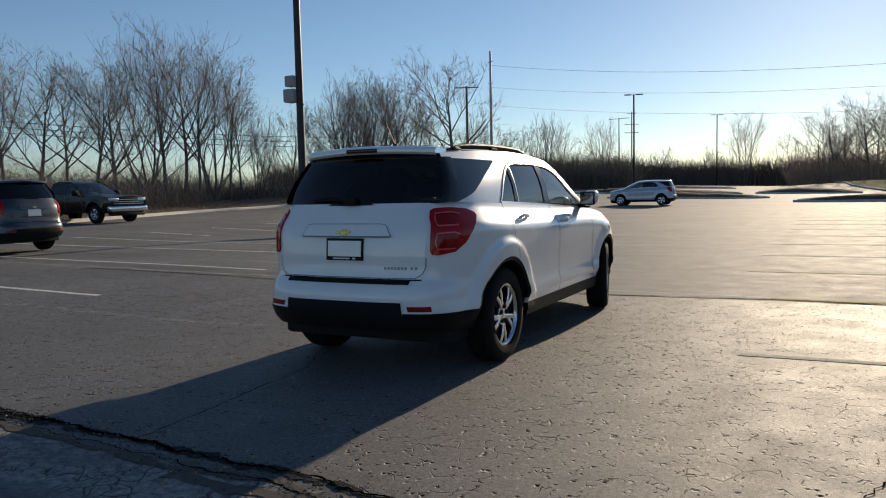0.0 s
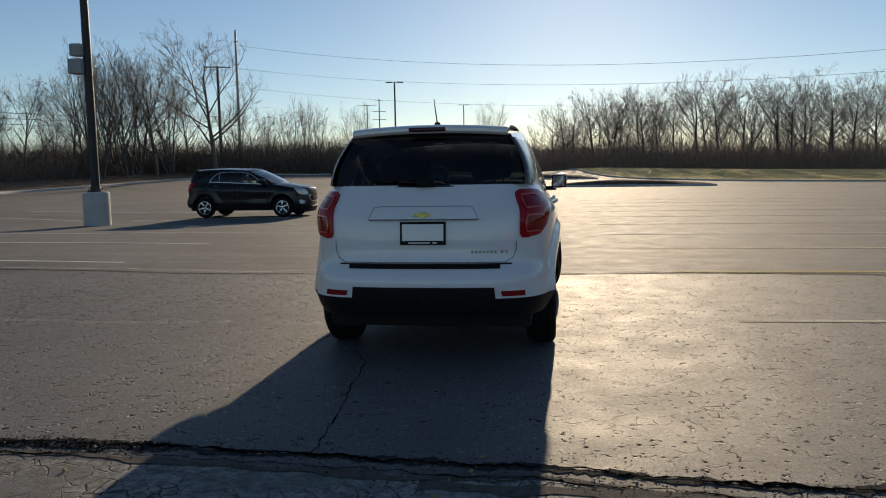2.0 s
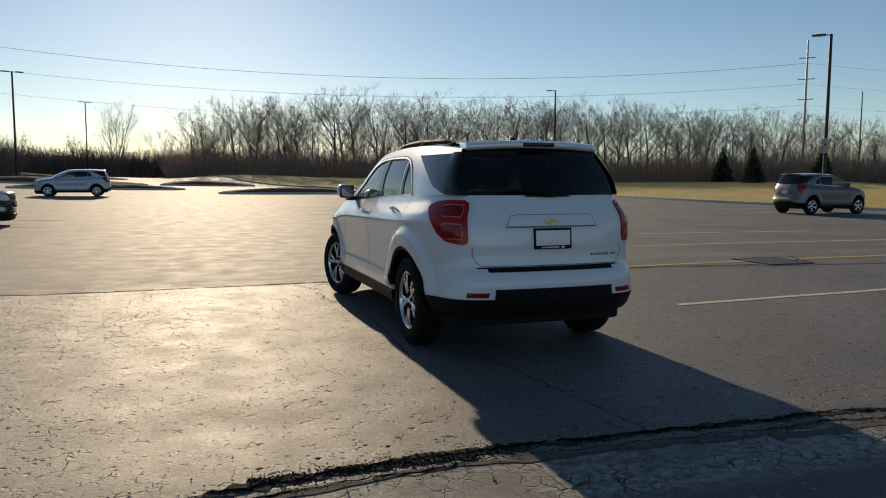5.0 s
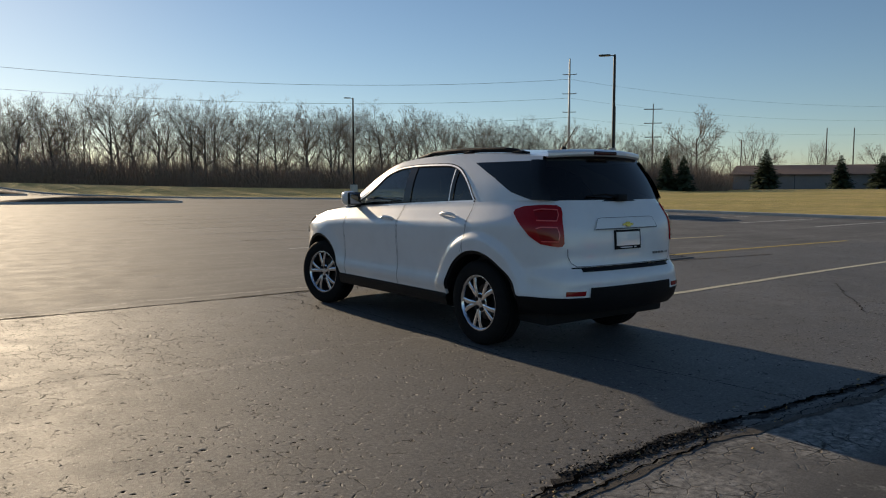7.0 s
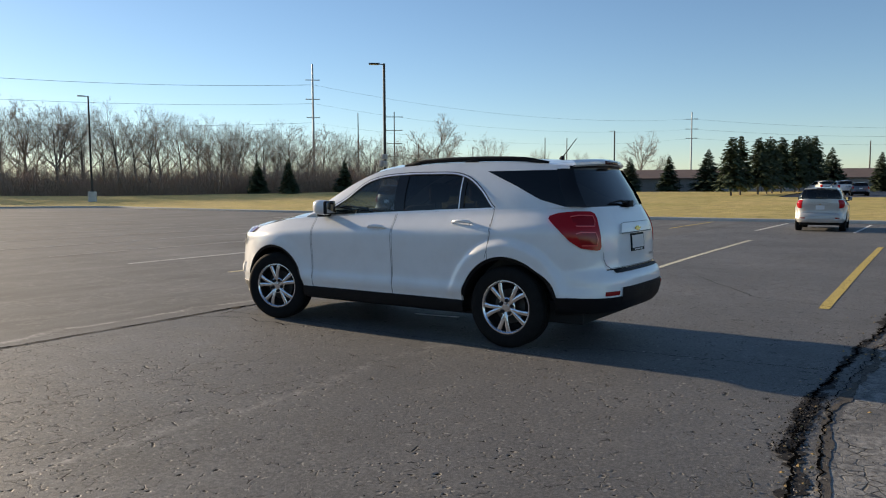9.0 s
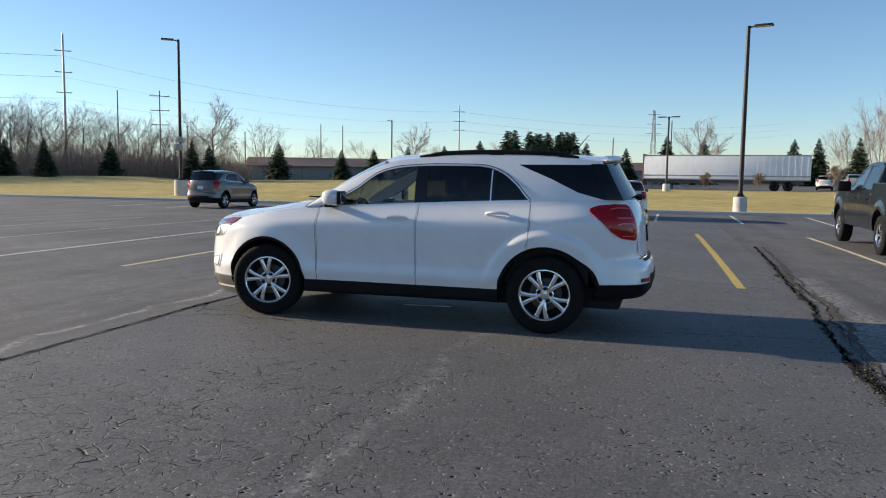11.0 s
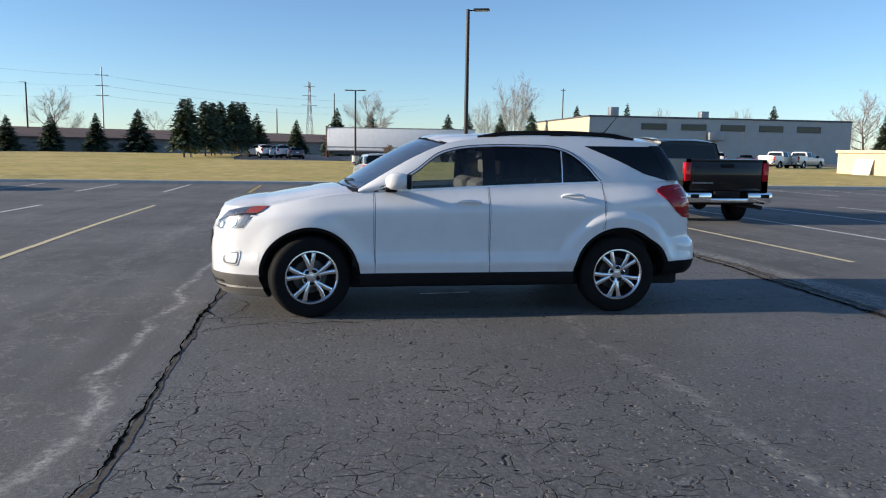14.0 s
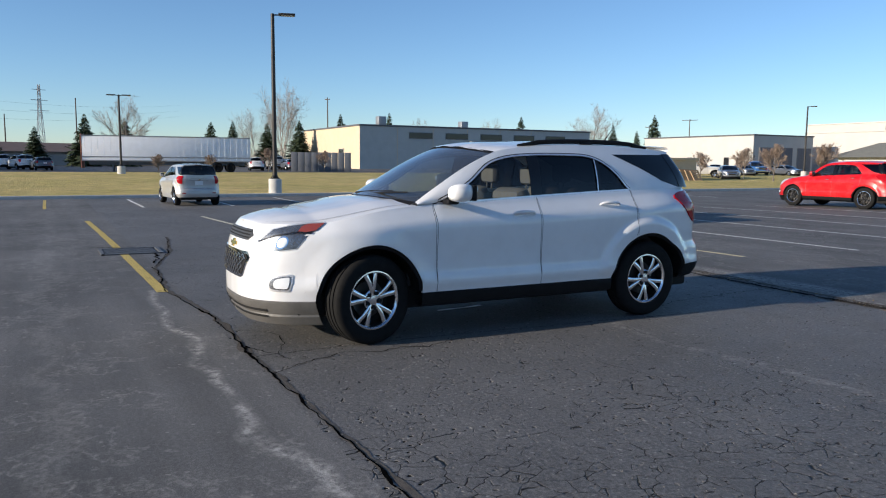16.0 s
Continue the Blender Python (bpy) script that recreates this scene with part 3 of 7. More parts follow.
stripe(2.42, 14.4, 2.60, 0.12, PAINT_YELLOW, 2.86)
stripe(2.95, 14.0, -3.45, 0.12, PAINT_YELLOW, -3.22)
stripe(2.45, 15.2, -0.56, 0.10, PAINT_CREAM, -0.04)
stripe(1.93, 13.4, 5.48, 0.10, PAINT_PALE, 5.62)
stripe(2.1, 13.9, -6.20, 0.10, PAINT_PALE, -5.98)
stripe(1.9, 13.4, 8.28, 0.10, PAINT_WHITE, 8.42)
for i in range(1, 7):
    stripe(1.9, 13.6, 8.28 + 2.84 * i, 0.10, PAINT_DIMMED, 8.42 + 2.84 * i)
for i in range(1, 6):
    stripe(1.95, 13.8, -6.05 - 2.82 * i, 0.10, PAINT_WHITE, -6.15 - 2.82 * i)
for i in range(-9, 9):
    stripe(20.4, 26.2, 0.9 + 2.92 * i, 0.10, PAINT_YELLOW if i == 1 else PAINT_WHITE)
for y in (0.06, 3.42, 6.35, 8.85, 11.8, 14.8, 17.8):
    stripe(-5.65, -18.0, y, 0.10, PAINT_WHITE)
# short strip under the car in one even white
LINE_WHITE = Mat("fresh_white_paint", (0.9, 0.9, 0.88), 0.6).m
bm = bmesh.new()
grid(bm, [[Vector((0.17 + 0.06 * t - 0.022, 0.31 - 0.54 * t, ground_z(0.2, 0) + 0.005)), Vector((0.17 + 0.06 * t + 0.022 + 0.01 * math.sin(9 * t), 0.31 - 0.54 * t, ground_z(0.2, 0) + 0.005))] for t in lin(0, 1, 12)])
part("short_line", bm, LINE_WHITE, lot)

def crack(pts, width, rag, mat=None, dz=0.005, step=0.05, seed=1, name="crack"):
    """A ragged open joint along points on the asphalt."""
    rnd = random.Random(seed)
    bm = bmesh.new()
    rows = []
    line = dense(pts, step)
    drift = 0.0
    for i, (x, y) in enumerate(line):
        a, b = line[max(i - 1, 0)], line[min(i + 1, len(line) - 1)]
        d = Vector((b[0] - a[0], b[1] - a[1])).normalized()
        n = Vector((-d.y, d.x))
        drift = 0.75 * drift + rnd.uniform(-rag, rag)
        w = width * (0.35 + 1.1 * abs(noise.noise(Vector((x * 2.3, y * 2.3, seed))))) * rnd.uniform(0.6, 1.3)
        rows.append([Vector((x + n.x * (drift + o * w), y + n.y * (drift + o * w), ground_z(x, y) + dz)) for o in (-0.5, 0.5)])
    grid(bm, rows)
    return part(name, bm, mat or TAR, lot)


joint = [(-9, 2.45), (-5.5, 2.5), (-4.1, 2.33), (-2.65, 2.35), (-1.1, 2.37), (-0.8, 2.39), (0.3, 2.36), (0.87, 2.38), (1.73, 2.46), (2.5, 2.56), (4.5, 2.45), (6.4, 2.0), (9, 1.7)]
back = [(-9, -4.4), (-5, -4.2), (-2.9, -4.08), (-1.9, -3.95), (-1.25, -3.92), (-0.2, -3.97), (0.55, -4.02), (0.8, -4.0), (1.7, -4.12), (2.6, -4.1), (3.4, -4.1), (6, -4.2), (10, -4.3)]
crack([(x, y - 0.02) for x, y in joint], 0.09, 0.012, EDGE_DUST, 0.003, 0.08, 3, "joint_dust")
crack(joint, 0.024, 0.014, TAR, 0.006, 0.05, 4)
crack([(0.3, -4.26), (1.2, -4.26), (1.9, -4.30), (2.7, -4.28), (3.8, -4.2), (5.5, -4.25)], 0.20, 0.03, EDGE_DUST, 0.003, 0.08, 61, "joint_dust")
crack(back, 0.11, 0.022, CRUMB, 0.004, 0.03, 6, "crumbled_edge")
crack([(x, y - 0.16) for x, y in back], 0.09, 0.02, EDGE_DUST, 0.0035, 0.08, 16, "joint_dust")
crack(back, 0.04, 0.016, TAR, 0.008, 0.025, 7)
crack([(x, y - 0.13) for x, y in back], 0.016, 0.016, TAR, 0.006, 0.025, 8)
crack([(-0.28, -3.95), (-0.31, -3.42), (-0.38, -2.9), (-0.45, -2.2), (-0.6, -1.9)], 0.014, 0.012, TAR, 0.005, 0.05, 9)
crack([(-0.85, 2.36), (-0.83, 1.7), (-0.82, 1.1), (-0.84, 0.4), (-0.9, -0.6), (-1.0, -2.0)], 0.012, 0.01, TAR, 0.005, 0.05, 10)
crack([(0.1, 2.34), (0.0, 2.1), (-0.25, 2.0), (-0.5, 2.05), (-0.83, 2.2)], 0.010, 0.012, TAR, 0.005, 0.04, 11)
crack([(-4.9, 0.35), (-3.25, 0.40), (-2.6, 0.02), (-2.1, 0.10), (-1.7, 0.06), (-1.05, 0.16)], 0.004, 0.014, TAR, 0.005, 0.04, 12)
crack([(-5.6, -0.75), (-4.3, -0.70), (-3.4, -0.58), (-3.0, -0.66), (-2.5, -0.72), (-2.0, -0.80), (-1.2, -0.9)], 0.004, 0.02, TAR, 0.005, 0.04, 13)
crack([(-1.02, 2.14), (-0.8, 2.22), (-0.47, 2.39)], 0.02, 0.015, TAR, 0.005, 0.03, 25)
crack([(5.6, -1.2), (4.4, -2.0), (3.5, -2.6), (3.0, -3.9)], 0.016, 0.02, TAR, 0.005, 0.05, 15)
crack([(7.5, 3.1), (7.2, 2.4), (6.2, 2.2), (5.0, 2.4)], 0.05, 0.03, TAR, 0.005, 0.05, 17)
crack([(-1.35, 2.38), (-1.12, 1.98), (-0.98, 1.72), (-1.10, 1.45), (-1.02, 1.25), (-1.12, 1.05), (-0.98, 0.75)], 0.012, 0.02, TAR, 0.005, 0.04, 18)
IRON = speckled("grey_cast_iron", (0.13, 0.13, 0.13), 0.6, 20, 0.4, 0.3)
crack([(-2.4, -3.98), (-2.0, -3.95), (-1.6, -3.94), (-1.1, -3.95)], 0.20, 0.02, CRUMB, 0.0045, 0.03, 62, "crumbled_edge")
# grated drain across the yellow line
bm = bmesh.new()
for i in range(8):
    x = 6.3 + 0.09 * i
    box(bm, x, 2.2, -0.02, x + 0.05, 2.95, 0.014)
for i in range(10):
    y = 2.2 + 0.08 * i
    box(bm, 6.28, y - 0.012, -0.02, 7.03, y + 0.012, 0.010)
for x in (6.22, 7.03):
    box(bm, x, 2.14, -0.02, x + 0.06, 3.0, 0.018)
for y in (2.10, 2.96):
    box(bm, 6.22, y, -0.02, 7.09, y + 0.05, 0.018)
tagged(new("drain_grate", finish("drain_grate", bm, IRON, False)), "dark iron drain grate set in the asphalt", "drain grate")


def litter(name, n, place, sizes, materials, label, cat, seed):
    """Small loose scraps as one object of stuff."""
    rnd = random.Random(seed)
    vs, fs, ms = [], [], []
    for _ in range(n):
        x, y = place(rnd)
        s = rnd.uniform(*sizes)
        z = ground_z(x, y) + 0.006
        a = rnd.uniform(0, 6.28)
        i = len(vs)
        u, v = Vector((math.cos(a), math.sin(a), rnd.uniform(-0.2, 0.3))) * s, Vector((-math.sin(a), math.cos(a), rnd.uniform(-0.2, 0.3))) * s * rnd.uniform(0.3, 0.8)
        c = Vector((x, y, z))
        vs += [c - u, c - v, c + u, c + v, c + Vector((0, 0, s * 0.6))]
        fs += [(i, i + 1, i + 4), (i + 1, i + 2, i + 4), (i + 2, i + 3, i + 4), (i + 3, i, i + 4)]
        ms += [rnd.randrange(len(materials))] * 4
    me = bpy.data.meshes.new(name)
    me.from_pydata([tuple(v) for v in vs], [], fs)
    for m in materials:
        me.materials.append(m)
    me.polygons.foreach_set("material_index", ms)
    return tagged(new(name, me), label, cat, kind="stuff")


LEAF = speckled("dead_leaf", (0.30, 0.20, 0.08), 0.8, 30, 0.4)
STONE = speckled("loose_stone", (0.16, 0.15, 0.14), 0.9, 40, 0.4)
def _along(line, spread, lo, hi):
    xs = [p[0] for p in line]
    ys = [p[1] for p in line]
    def f(r):
        x = r.uniform(lo, hi)
        return x, float(np.interp(x, xs, ys)) + r.gauss(-0.05, spread)
    return f
litter("dead_leaves", 90, _along(back, 0.12, -4, 3), (0.006, 0.018), [LEAF], "dead yellow-brown leaves caught in the cracked joint", "leaves", 21)
litter("loose_gravel", 2600, _along(back, 0.10, -6, 6), (0.003, 0.010), [CRUMB, STONE], "loose gravel crumbled from the broken joint", "gravel", 22)
litter("asphalt_crumbs", 900, lambda r: (r.uniform(-2.4, -1.1), -3.95 + r.gauss(0, 0.04)), (0.004, 0.011), [CRUMB, CRUMB, TAR], "black crumbs of broken asphalt along the joint", "crumbs", 24)
litter("stone_chips", 5000, lambda r: (r.uniform(-9, 5), r.uniform(-7, 2.4)), (0.003, 0.009), [CRUMB, STONE, STONE], "stone chips strewn over the old asphalt", "gravel", 23)

# ---------------------------------------------------------------- cars
def wheel_meshes(r, width, rim_r, style, dark=False, n=56):
    """The meshes of one road wheel on the x axis, its face towards +x."""
    h = width / 2
    k = rim_r / 0.232
    bm = bmesh.new()
    side = [(-0.75 * h, rim_r), (-0.95 * h, rim_r + 0.012), (-h, rim_r + 0.4 * (r - rim_r)), (-0.97 * h, rim_r + 0.72 * (r - rim_r)), (-0.84 * h, r - 0.012), (-0.7 * h, r - 0.003)]
    tread = []
    for g in (-0.42, 0.0, 0.42):
        tread += [((g - 0.07) * h, r), ((g - 0.05) * h, r - 0.009), ((g + 0.05) * h, r - 0.009), ((g + 0.07) * h, r)]
    lathe(bm, side + tread + [(-a, b) for a, b in side[::-1]], n)
    tyre = finish("tyre", bm, RUBBER, angle=50)
    bm = bmesh.new()
    lathe(bm, [(0.80 * h, rim_r + 0.004), (0.86 * h, rim_r + 0.006), (0.87 * h, rim_r - 0.004), (0.80 * h, rim_r - 0.014), (0.66 * h, rim_r - 0.018)], n)
    lip = finish("rim_lip", bm, RIM, angle=40)
    bm = bmesh.new()
    lathe(bm, [(-0.10 * h, 0.001), (-0.10 * h, rim_r - 0.022), (0.67 * h, rim_r - 0.016)], 40)
    barrel = finish("wheel", bm, DARK)
    bm = bmesh.new()
    lathe(bm, [(0.02 * h, 0.06), (0.04 * h, 0.06), (0.04 * h, 0.15 * k), (-0.06 * h, 0.155 * k)], 40)
    disc = finish("brake_disc", bm, STEEL)
    bm = bmesh.new()
    spokes = 5
    for i in range(spokes):
        a = 2 * math.pi * i / spokes
        for sgn in ((-1, 1) if style == "split" else (0,)):
            rows = []
            for t in (0.0, 0.3, 0.65, 1.0):
                rad = (0.035 + (rim_r - 0.045) * t)
                ang = a + sgn * (0.20 + 0.03 * t) * (0.45 + 0.55 * t) * (1.0 if t else 1.15)
                wd = (0.0145 + 0.006 * t) * k if style == "split" else (0.034 - 0.006 * t) * k
                xf = (0.66 + 0.12 * math.sin(math.pi * min(t, 0.9)) + 0.04 * t) * h
                c = Vector((0, rad * math.cos(ang), rad * math.sin(ang)))
                n = Vector((0, -math.sin(ang), math.cos(ang)))
                rows.append([Vector((xf - 0.03, 0, 0)) + c - n * wd, Vector((xf - 0.004, 0, 0)) + c - n * wd, Vector((xf, 0, 0)) + c - n * wd * 0.7, Vector((xf, 0, 0)) + c + n * wd * 0.7,
                             Vector((xf - 0.004, 0, 0)) + c + n * wd, Vector((xf - 0.03, 0, 0)) + c + n * wd])
            grid(bm, rows)
    lathe(bm, [(0.45 * h, 0.088 * k), (0.62 * h, 0.085 * k), (0.665 * h, 0.078 * k), (0.68 * h, 0.034 * k), (0.70 * h, 0.032 * k), (0.715 * h, 0.02 * k), (0.72 * h, 0.001)], 30)
    spoke = finish("spokes", bm, RIM_DARK if dark else RIM, angle=40)
    nuts = []
    for i in range(5):
        bm = bmesh.new()
        a = 2 * math.pi * (i + 0.5) / 5
        g = bmesh.ops.create_cone(bm, cap_ends=True, segments=8, radius1=0.019 * k, radius2=0.016 * k, depth=0.03)["verts"]
        bmesh.ops.transform(bm, matrix=Matrix.Translation((0.68 * h, 0.060 * k * math.cos(a), 0.060 * k * math.sin(a))) @ Matrix.Rotation(radians(90), 4, "Y"), verts=g)
        nuts.append(finish("wheel_nut", bm, DARK, smooth=False))
    return barrel, (tyre, lip, disc, spoke, *nuts)


def add_wheels(root, meshes, places):
    barrel, subs = meshes
    for x, y, z, steer in places:
        m = Matrix.Translation((x, y, z)) @ Matrix.Rotation(radians(steer + (180 if x < 0 else 0)), 4, "Z") @ Matrix.Rotation(radians(17 * y), 4, "X")
        w = shared("wheel", barrel, root, m)
        for s in subs:
            shared(s.name.split(".")[0], s, w)


def car(name, colour, label, category="car", deform=None, hi=True, rails=True, wheel_r=0.362, rim_r=0.232, wheel_style="split", dark_rims=False,
        steer=0.0, chrome=True, lower=None, hatch_lamps="wide", group="", all_tint=False):
    """A tall hatchback car, its nose towards +y, standing on z = 0 midway between its axles. deform moves every point to suit another model."""
    root = new(name)
    tagged(root, label, category, group)
    lower = lower or CLADDING
    WB = 1.4285
    q = 1.7 if hi else 0.5

    def add(nm, bm, mat, lab="", smooth=True, angle=35, par=None):
        bm.normal_update()
        for f in bm.faces:
            c = f.calc_center_median()
            if f.normal.dot(c - Vector((0, max(-1.3, min(1.3, c.y * 0.7)), 0.75))) < 0:
                f.normal_flip()
        if deform:
            for v in bm.verts:
                v.co = deform(v.co)
        return part(nm, bm, mat, par or root, lab, smooth, angle)

    # plan outline from the middle of the nose round one side to the middle of the tail
    X0 = spline((1.95, 0.80), (1.8, 0.862), (1.6, 0.902), (1.3, 0.918), (0.5, 0.913), (-0.6, 0.913), (-1.3, 0.918), (-1.6, 0.908), (-1.85, 0.88), (-2.05, 0.83))
    YF = spline((0, 2.35), (0.3, 2.335), (0.5, 2.28), (0.65, 2.18), (0.75, 2.06), (0.80, 1.95))
    YR = spline((0, -2.30), (0.3, -2.295), (0.55, -2.262), (0.7, -2.205), (0.78, -2.135), (0.83, -2.05))
    pl = [(x, YF(x)) for x in lin(0, 0.80, 40)] + [(X0(y), y) for y in lin(1.95, -2.05, 120)[1:]] + [(x, YR(x)) for x in lin(0.83, 0, 40)[1:]]
    pl = np.array(pl)
    for _ in range(6):
        pl[1:-1] = (pl[:-2] + 2 * pl[1:-1] + pl[2:]) / 4
    S = np.r_[0, np.cumsum(np.hypot(*np.diff(pl, axis=0).T))]
    CX, CY = pl[:, 0], pl[:, 1]
    nf, nr = 39, len(pl) - 40
    s_y = lambda y: float(np.interp(-y, -CY, S))
    s_fx = lambda x: float(np.interp(x, CX[: nf + 12], S[: nf + 12]))
    s_rx = lambda x: float(np.interp(x, CX[::-1][: 45], S[::-1][: 45]))
    W = spline((0.15, 0.82), (0.3, 0.865), (0.42, 0.884), (0.475, 0.900), (0.51, 0.897), (0.58, 0.882), (0.70, 0.884), (0.84, 0.895), (0.92, 0.898), (0.975, 0.892), (1.005, 0.880), (1.04, 0.856), (1.08, 0.828), (1.12, 0.802), (1.17, 0.783), (1.3, 0.735))
    RISE = spline((1.95, -0.085), (1.4, -0.05), (0.8, -0.01), (0.0, 0.012), (-1.2, 0.045), (-1.9, 0.085), (-2.3, 0.10))
    DF = spline((0.15, -0.09), (0.25, -0.04), (0.35, -0.005), (0.45, 0), (0.58, 0), (0.74, -0.02), (0.88, -0.07), (0.96, -0.12), (1.06, -0.2))
    DR = spline((0.25, 0.06), (0.33, -0.03), (0.42, -0.065), (0.52, -0.075), (0.62, -0.07), (0.66, -0.05), (0.70, -0.015), (0.76, 0.0), (0.9, 0.008), (1.04, 0.025), (1.15, 0.065), (1.25, 0.11))
    ZS = spline((1.95, 0.975), (1.8, 1.005), (1.6, 1.04), (1.3, 1.08), (0.9, 1.113), (0.57, 1.126), (-0.2, 1.165), (-1.2, 1.21), (-2.0, 1.238))
    ZR = spline((1.0, 1.135), (0.75, 1.285), (0.5, 1.425), (0.25, 1.535), (0.1, 1.578), (-0.2, 1.612), (-0.8, 1.636), (-1.3, 1.63), (-1.7, 1.606), (-1.95, 1.588))
    XR = spline((1.0, 0.752), (0.75, 0.715), (0.5, 0.678), (0.25, 0.648), (0, 0.630), (-0.8, 0.616), (-1.5, 0.594), (-1.95, 0.566))
    ZD = spline((0.84, 1.122), (0.7, 1.185), (0.49, 1.292), (0.275, 1.448), (0.11, 1.503), (-0.19, 1.534), (-0.655, 1.538), (-0.95, 1.49), (-1.13, 1.36), (-1.24, 1.235), (-1.27, 1.214))
    CROWN = spline((1.0, 0.055), (1.4, 0.075), (1.7, 0.085), (1.95, 0.08), (2.1, 0.055), (2.25, 0.012), (2.36, 0.0))

    def P0(s, z):
        cx, cy = float(np.interp(s, S, CX)), float(np.interp(s, S, CY))
        x = cx * W(z - RISE(cy) * smooth01((z - 0.8) / 0.15)) / 0.92
        y = cy + DF(z) * smooth01(cy - 1.0) + DR(z) * smooth01((-cy - 1.2) / 0.85)
        if cx > 0.7 and z > 0.28:
            for yw in (-WB, WB):
                r = math.hypot(y - yw, z - 0.36)
                reach = 0.585 if yw < 0 else 0.575
                x += (0.034 if yw < 0 else 0.024) * smooth01((reach + 0.035 - r) / (0.085 if yw < 0 else 0.20)) * smooth01((z - 0.36) / 0.2)
        return Vector((x, y, z))

    def P(s, z, off=0.0, sx=1):
        p = P0(s, z)
        if off:
            n = (P0(s + 0.01, z) - P0(s - 0.01, z)).cross(P0(s, z + 0.01) - P0(s, z - 0.01)).normalized()
            if n.dot(Vector((p.x, p.y - max(-1.2, min(1.2, p.y)), 0))) < 0:
                n = -n
            p = p + n * off
        return Vector((p.x * sx, p.y, p.z))

    side = lambda sx: (lambda y, z, off: P(s_y(y), z, off, sx))
    front = lambda x, z, off: P(s_fx(abs(x)), z, off, 1 if x >= 0 else -1)
    rear = lambda x, z, off: P(s_rx(abs(x)), z, off, 1 if x >= 0 else -1)

    def G(y, z, off, sx=1):
        z0, z1 = ZS(y), ZR(y)
        t = (z - z0) / max(z1 - z0, 1e-3)
        xb = P0(s_y(y), z0).x - 0.008
        x = xb + (XR(y) - xb) * t + 0.028 * math.sin(math.pi * min(max(t, 0), 1))
        n = Vector((1, 0, 0.45)).normalized()
        return Vector(((x + n.x * off) * sx, y, z + n.z * off))

    RA = 0.445

    def zb(y):
        base = 0.385 if abs(y) < 1.2 else (0.36 if y > 0 else 0.475)
        for yw in (-WB, WB):
            if abs(y - yw) < RA:
                base = max(base, 0.365 + math.sqrt(RA**2 - (y - yw) ** 2))
        return base

    def ysamples(y0, y1, n):
        ys = set(round(v, 4) for v in lin(y0, y1, n))
        for yw in (-WB, WB):
            for k in range(0, 25):
                v = yw + RA * math.cos(math.pi * k / 24)
                if min(y0, y1) < v < max(y0, y1):
                    ys.add(round(v, 4))
        return sorted(ys, reverse=y0 > y1)

    nz = 34 if hi else 9
    for sx in (1, -1):
        def panel(nm, y0, y1, n, lab=""):
            bm = bmesh.new()
            rows = []
            for y in ysamples(y0, y1, int(n * q) + 2):
                a, b = zb(y), ZS(y)
                rows.append([P(s_y(y), a, -0.03, sx)] + [P(s_y(y), z, 0, sx) for z in lin(a, b, nz)])
            grid(bm, rows, sx > 0)
            return bm

        add("fender", panel("fender", 1.95, 0.854, 26), colour)
        fd = add("front_door", panel("front_door", 0.850, -0.188, 26), colour)
        rd = add("rear_door", panel("rear_door", -0.192, -1.268, 26), colour)
        bm = panel("quarter", -1.272, -2.05, 20)
        rows = [[P(s, z, 0, sx) for z in lin(0.68, 1.238, nz)] for s in lin(s_y(-2.05), s_rx(0.63), 8)]
        grid(bm, rows, sx > 0)
        grid(bm, [[P(s, z, -0.006, sx) for z in lin(0.70, 1.236, 10)] for s in lin(s_y(-1.80), s_rx(0.62), 14)], sx > 0)
        # upper side frame: pillars and roof rail round the side windows, and the rear pillar
        rows = []
        for y in ysamples(1.0, -1.27, int(46 * q)):
            z0 = ZD(y) if y < 0.84 else ZS(y)
            rows.append([G(y, z, 0, sx) for z in lin(max(z0, ZS(y)), ZR(y), 7)])
        grid(bm, rows, sx > 0)
        rows = []
        for u in lin(0, 1, 14):
            r = []
            for t in lin(0, 1, 9):
                y = -1.27 + u * (-2.06 + 0.17 * t + 1.27)
                r.append(G(y, ZS(y) + (ZR(y) - ZS(y)) * t, 0, sx))
            rows.append(r)
        grid(bm, rows, sx > 0)
        add("quarter_panel", bm, colour)
        # side windows
        gl = TINT if all_tint else CLEAR
        for nm, ya, yb_, mat in (("front_window", 0.80, -0.145, gl), ("rear_window", -0.245, -0.90, TINT), ("rear_corner_window", -0.93, -1.255, TINT)):
            bm = bmesh.new()
            grid(bm, [[G(y, z, -0.006, sx) for z in lin(ZS(y) + 0.004, max(ZD(y) - 0.004, ZS(y) + 0.005), 6)] for y in lin(ya, yb_, 14)], sx > 0)
            w = add(nm, bm, mat, par=fd if nm == "front_window" else rd)
            w.visible_shadow = False
        for ya, yb_ in ((-0.135, -0.255), (-0.895, -0.935), (0.86, 0.74)):
            bm = bmesh.new()
            grid(bm, [[G(y, z, 0.002, sx) for z in lin(ZS(y), max(ZD(y), ZS(y) + 0.002), 6)] for y in lin(ya, yb_, 4)], sx > 0)
            add("window_pillar", bm, BLACK_GLOSS)
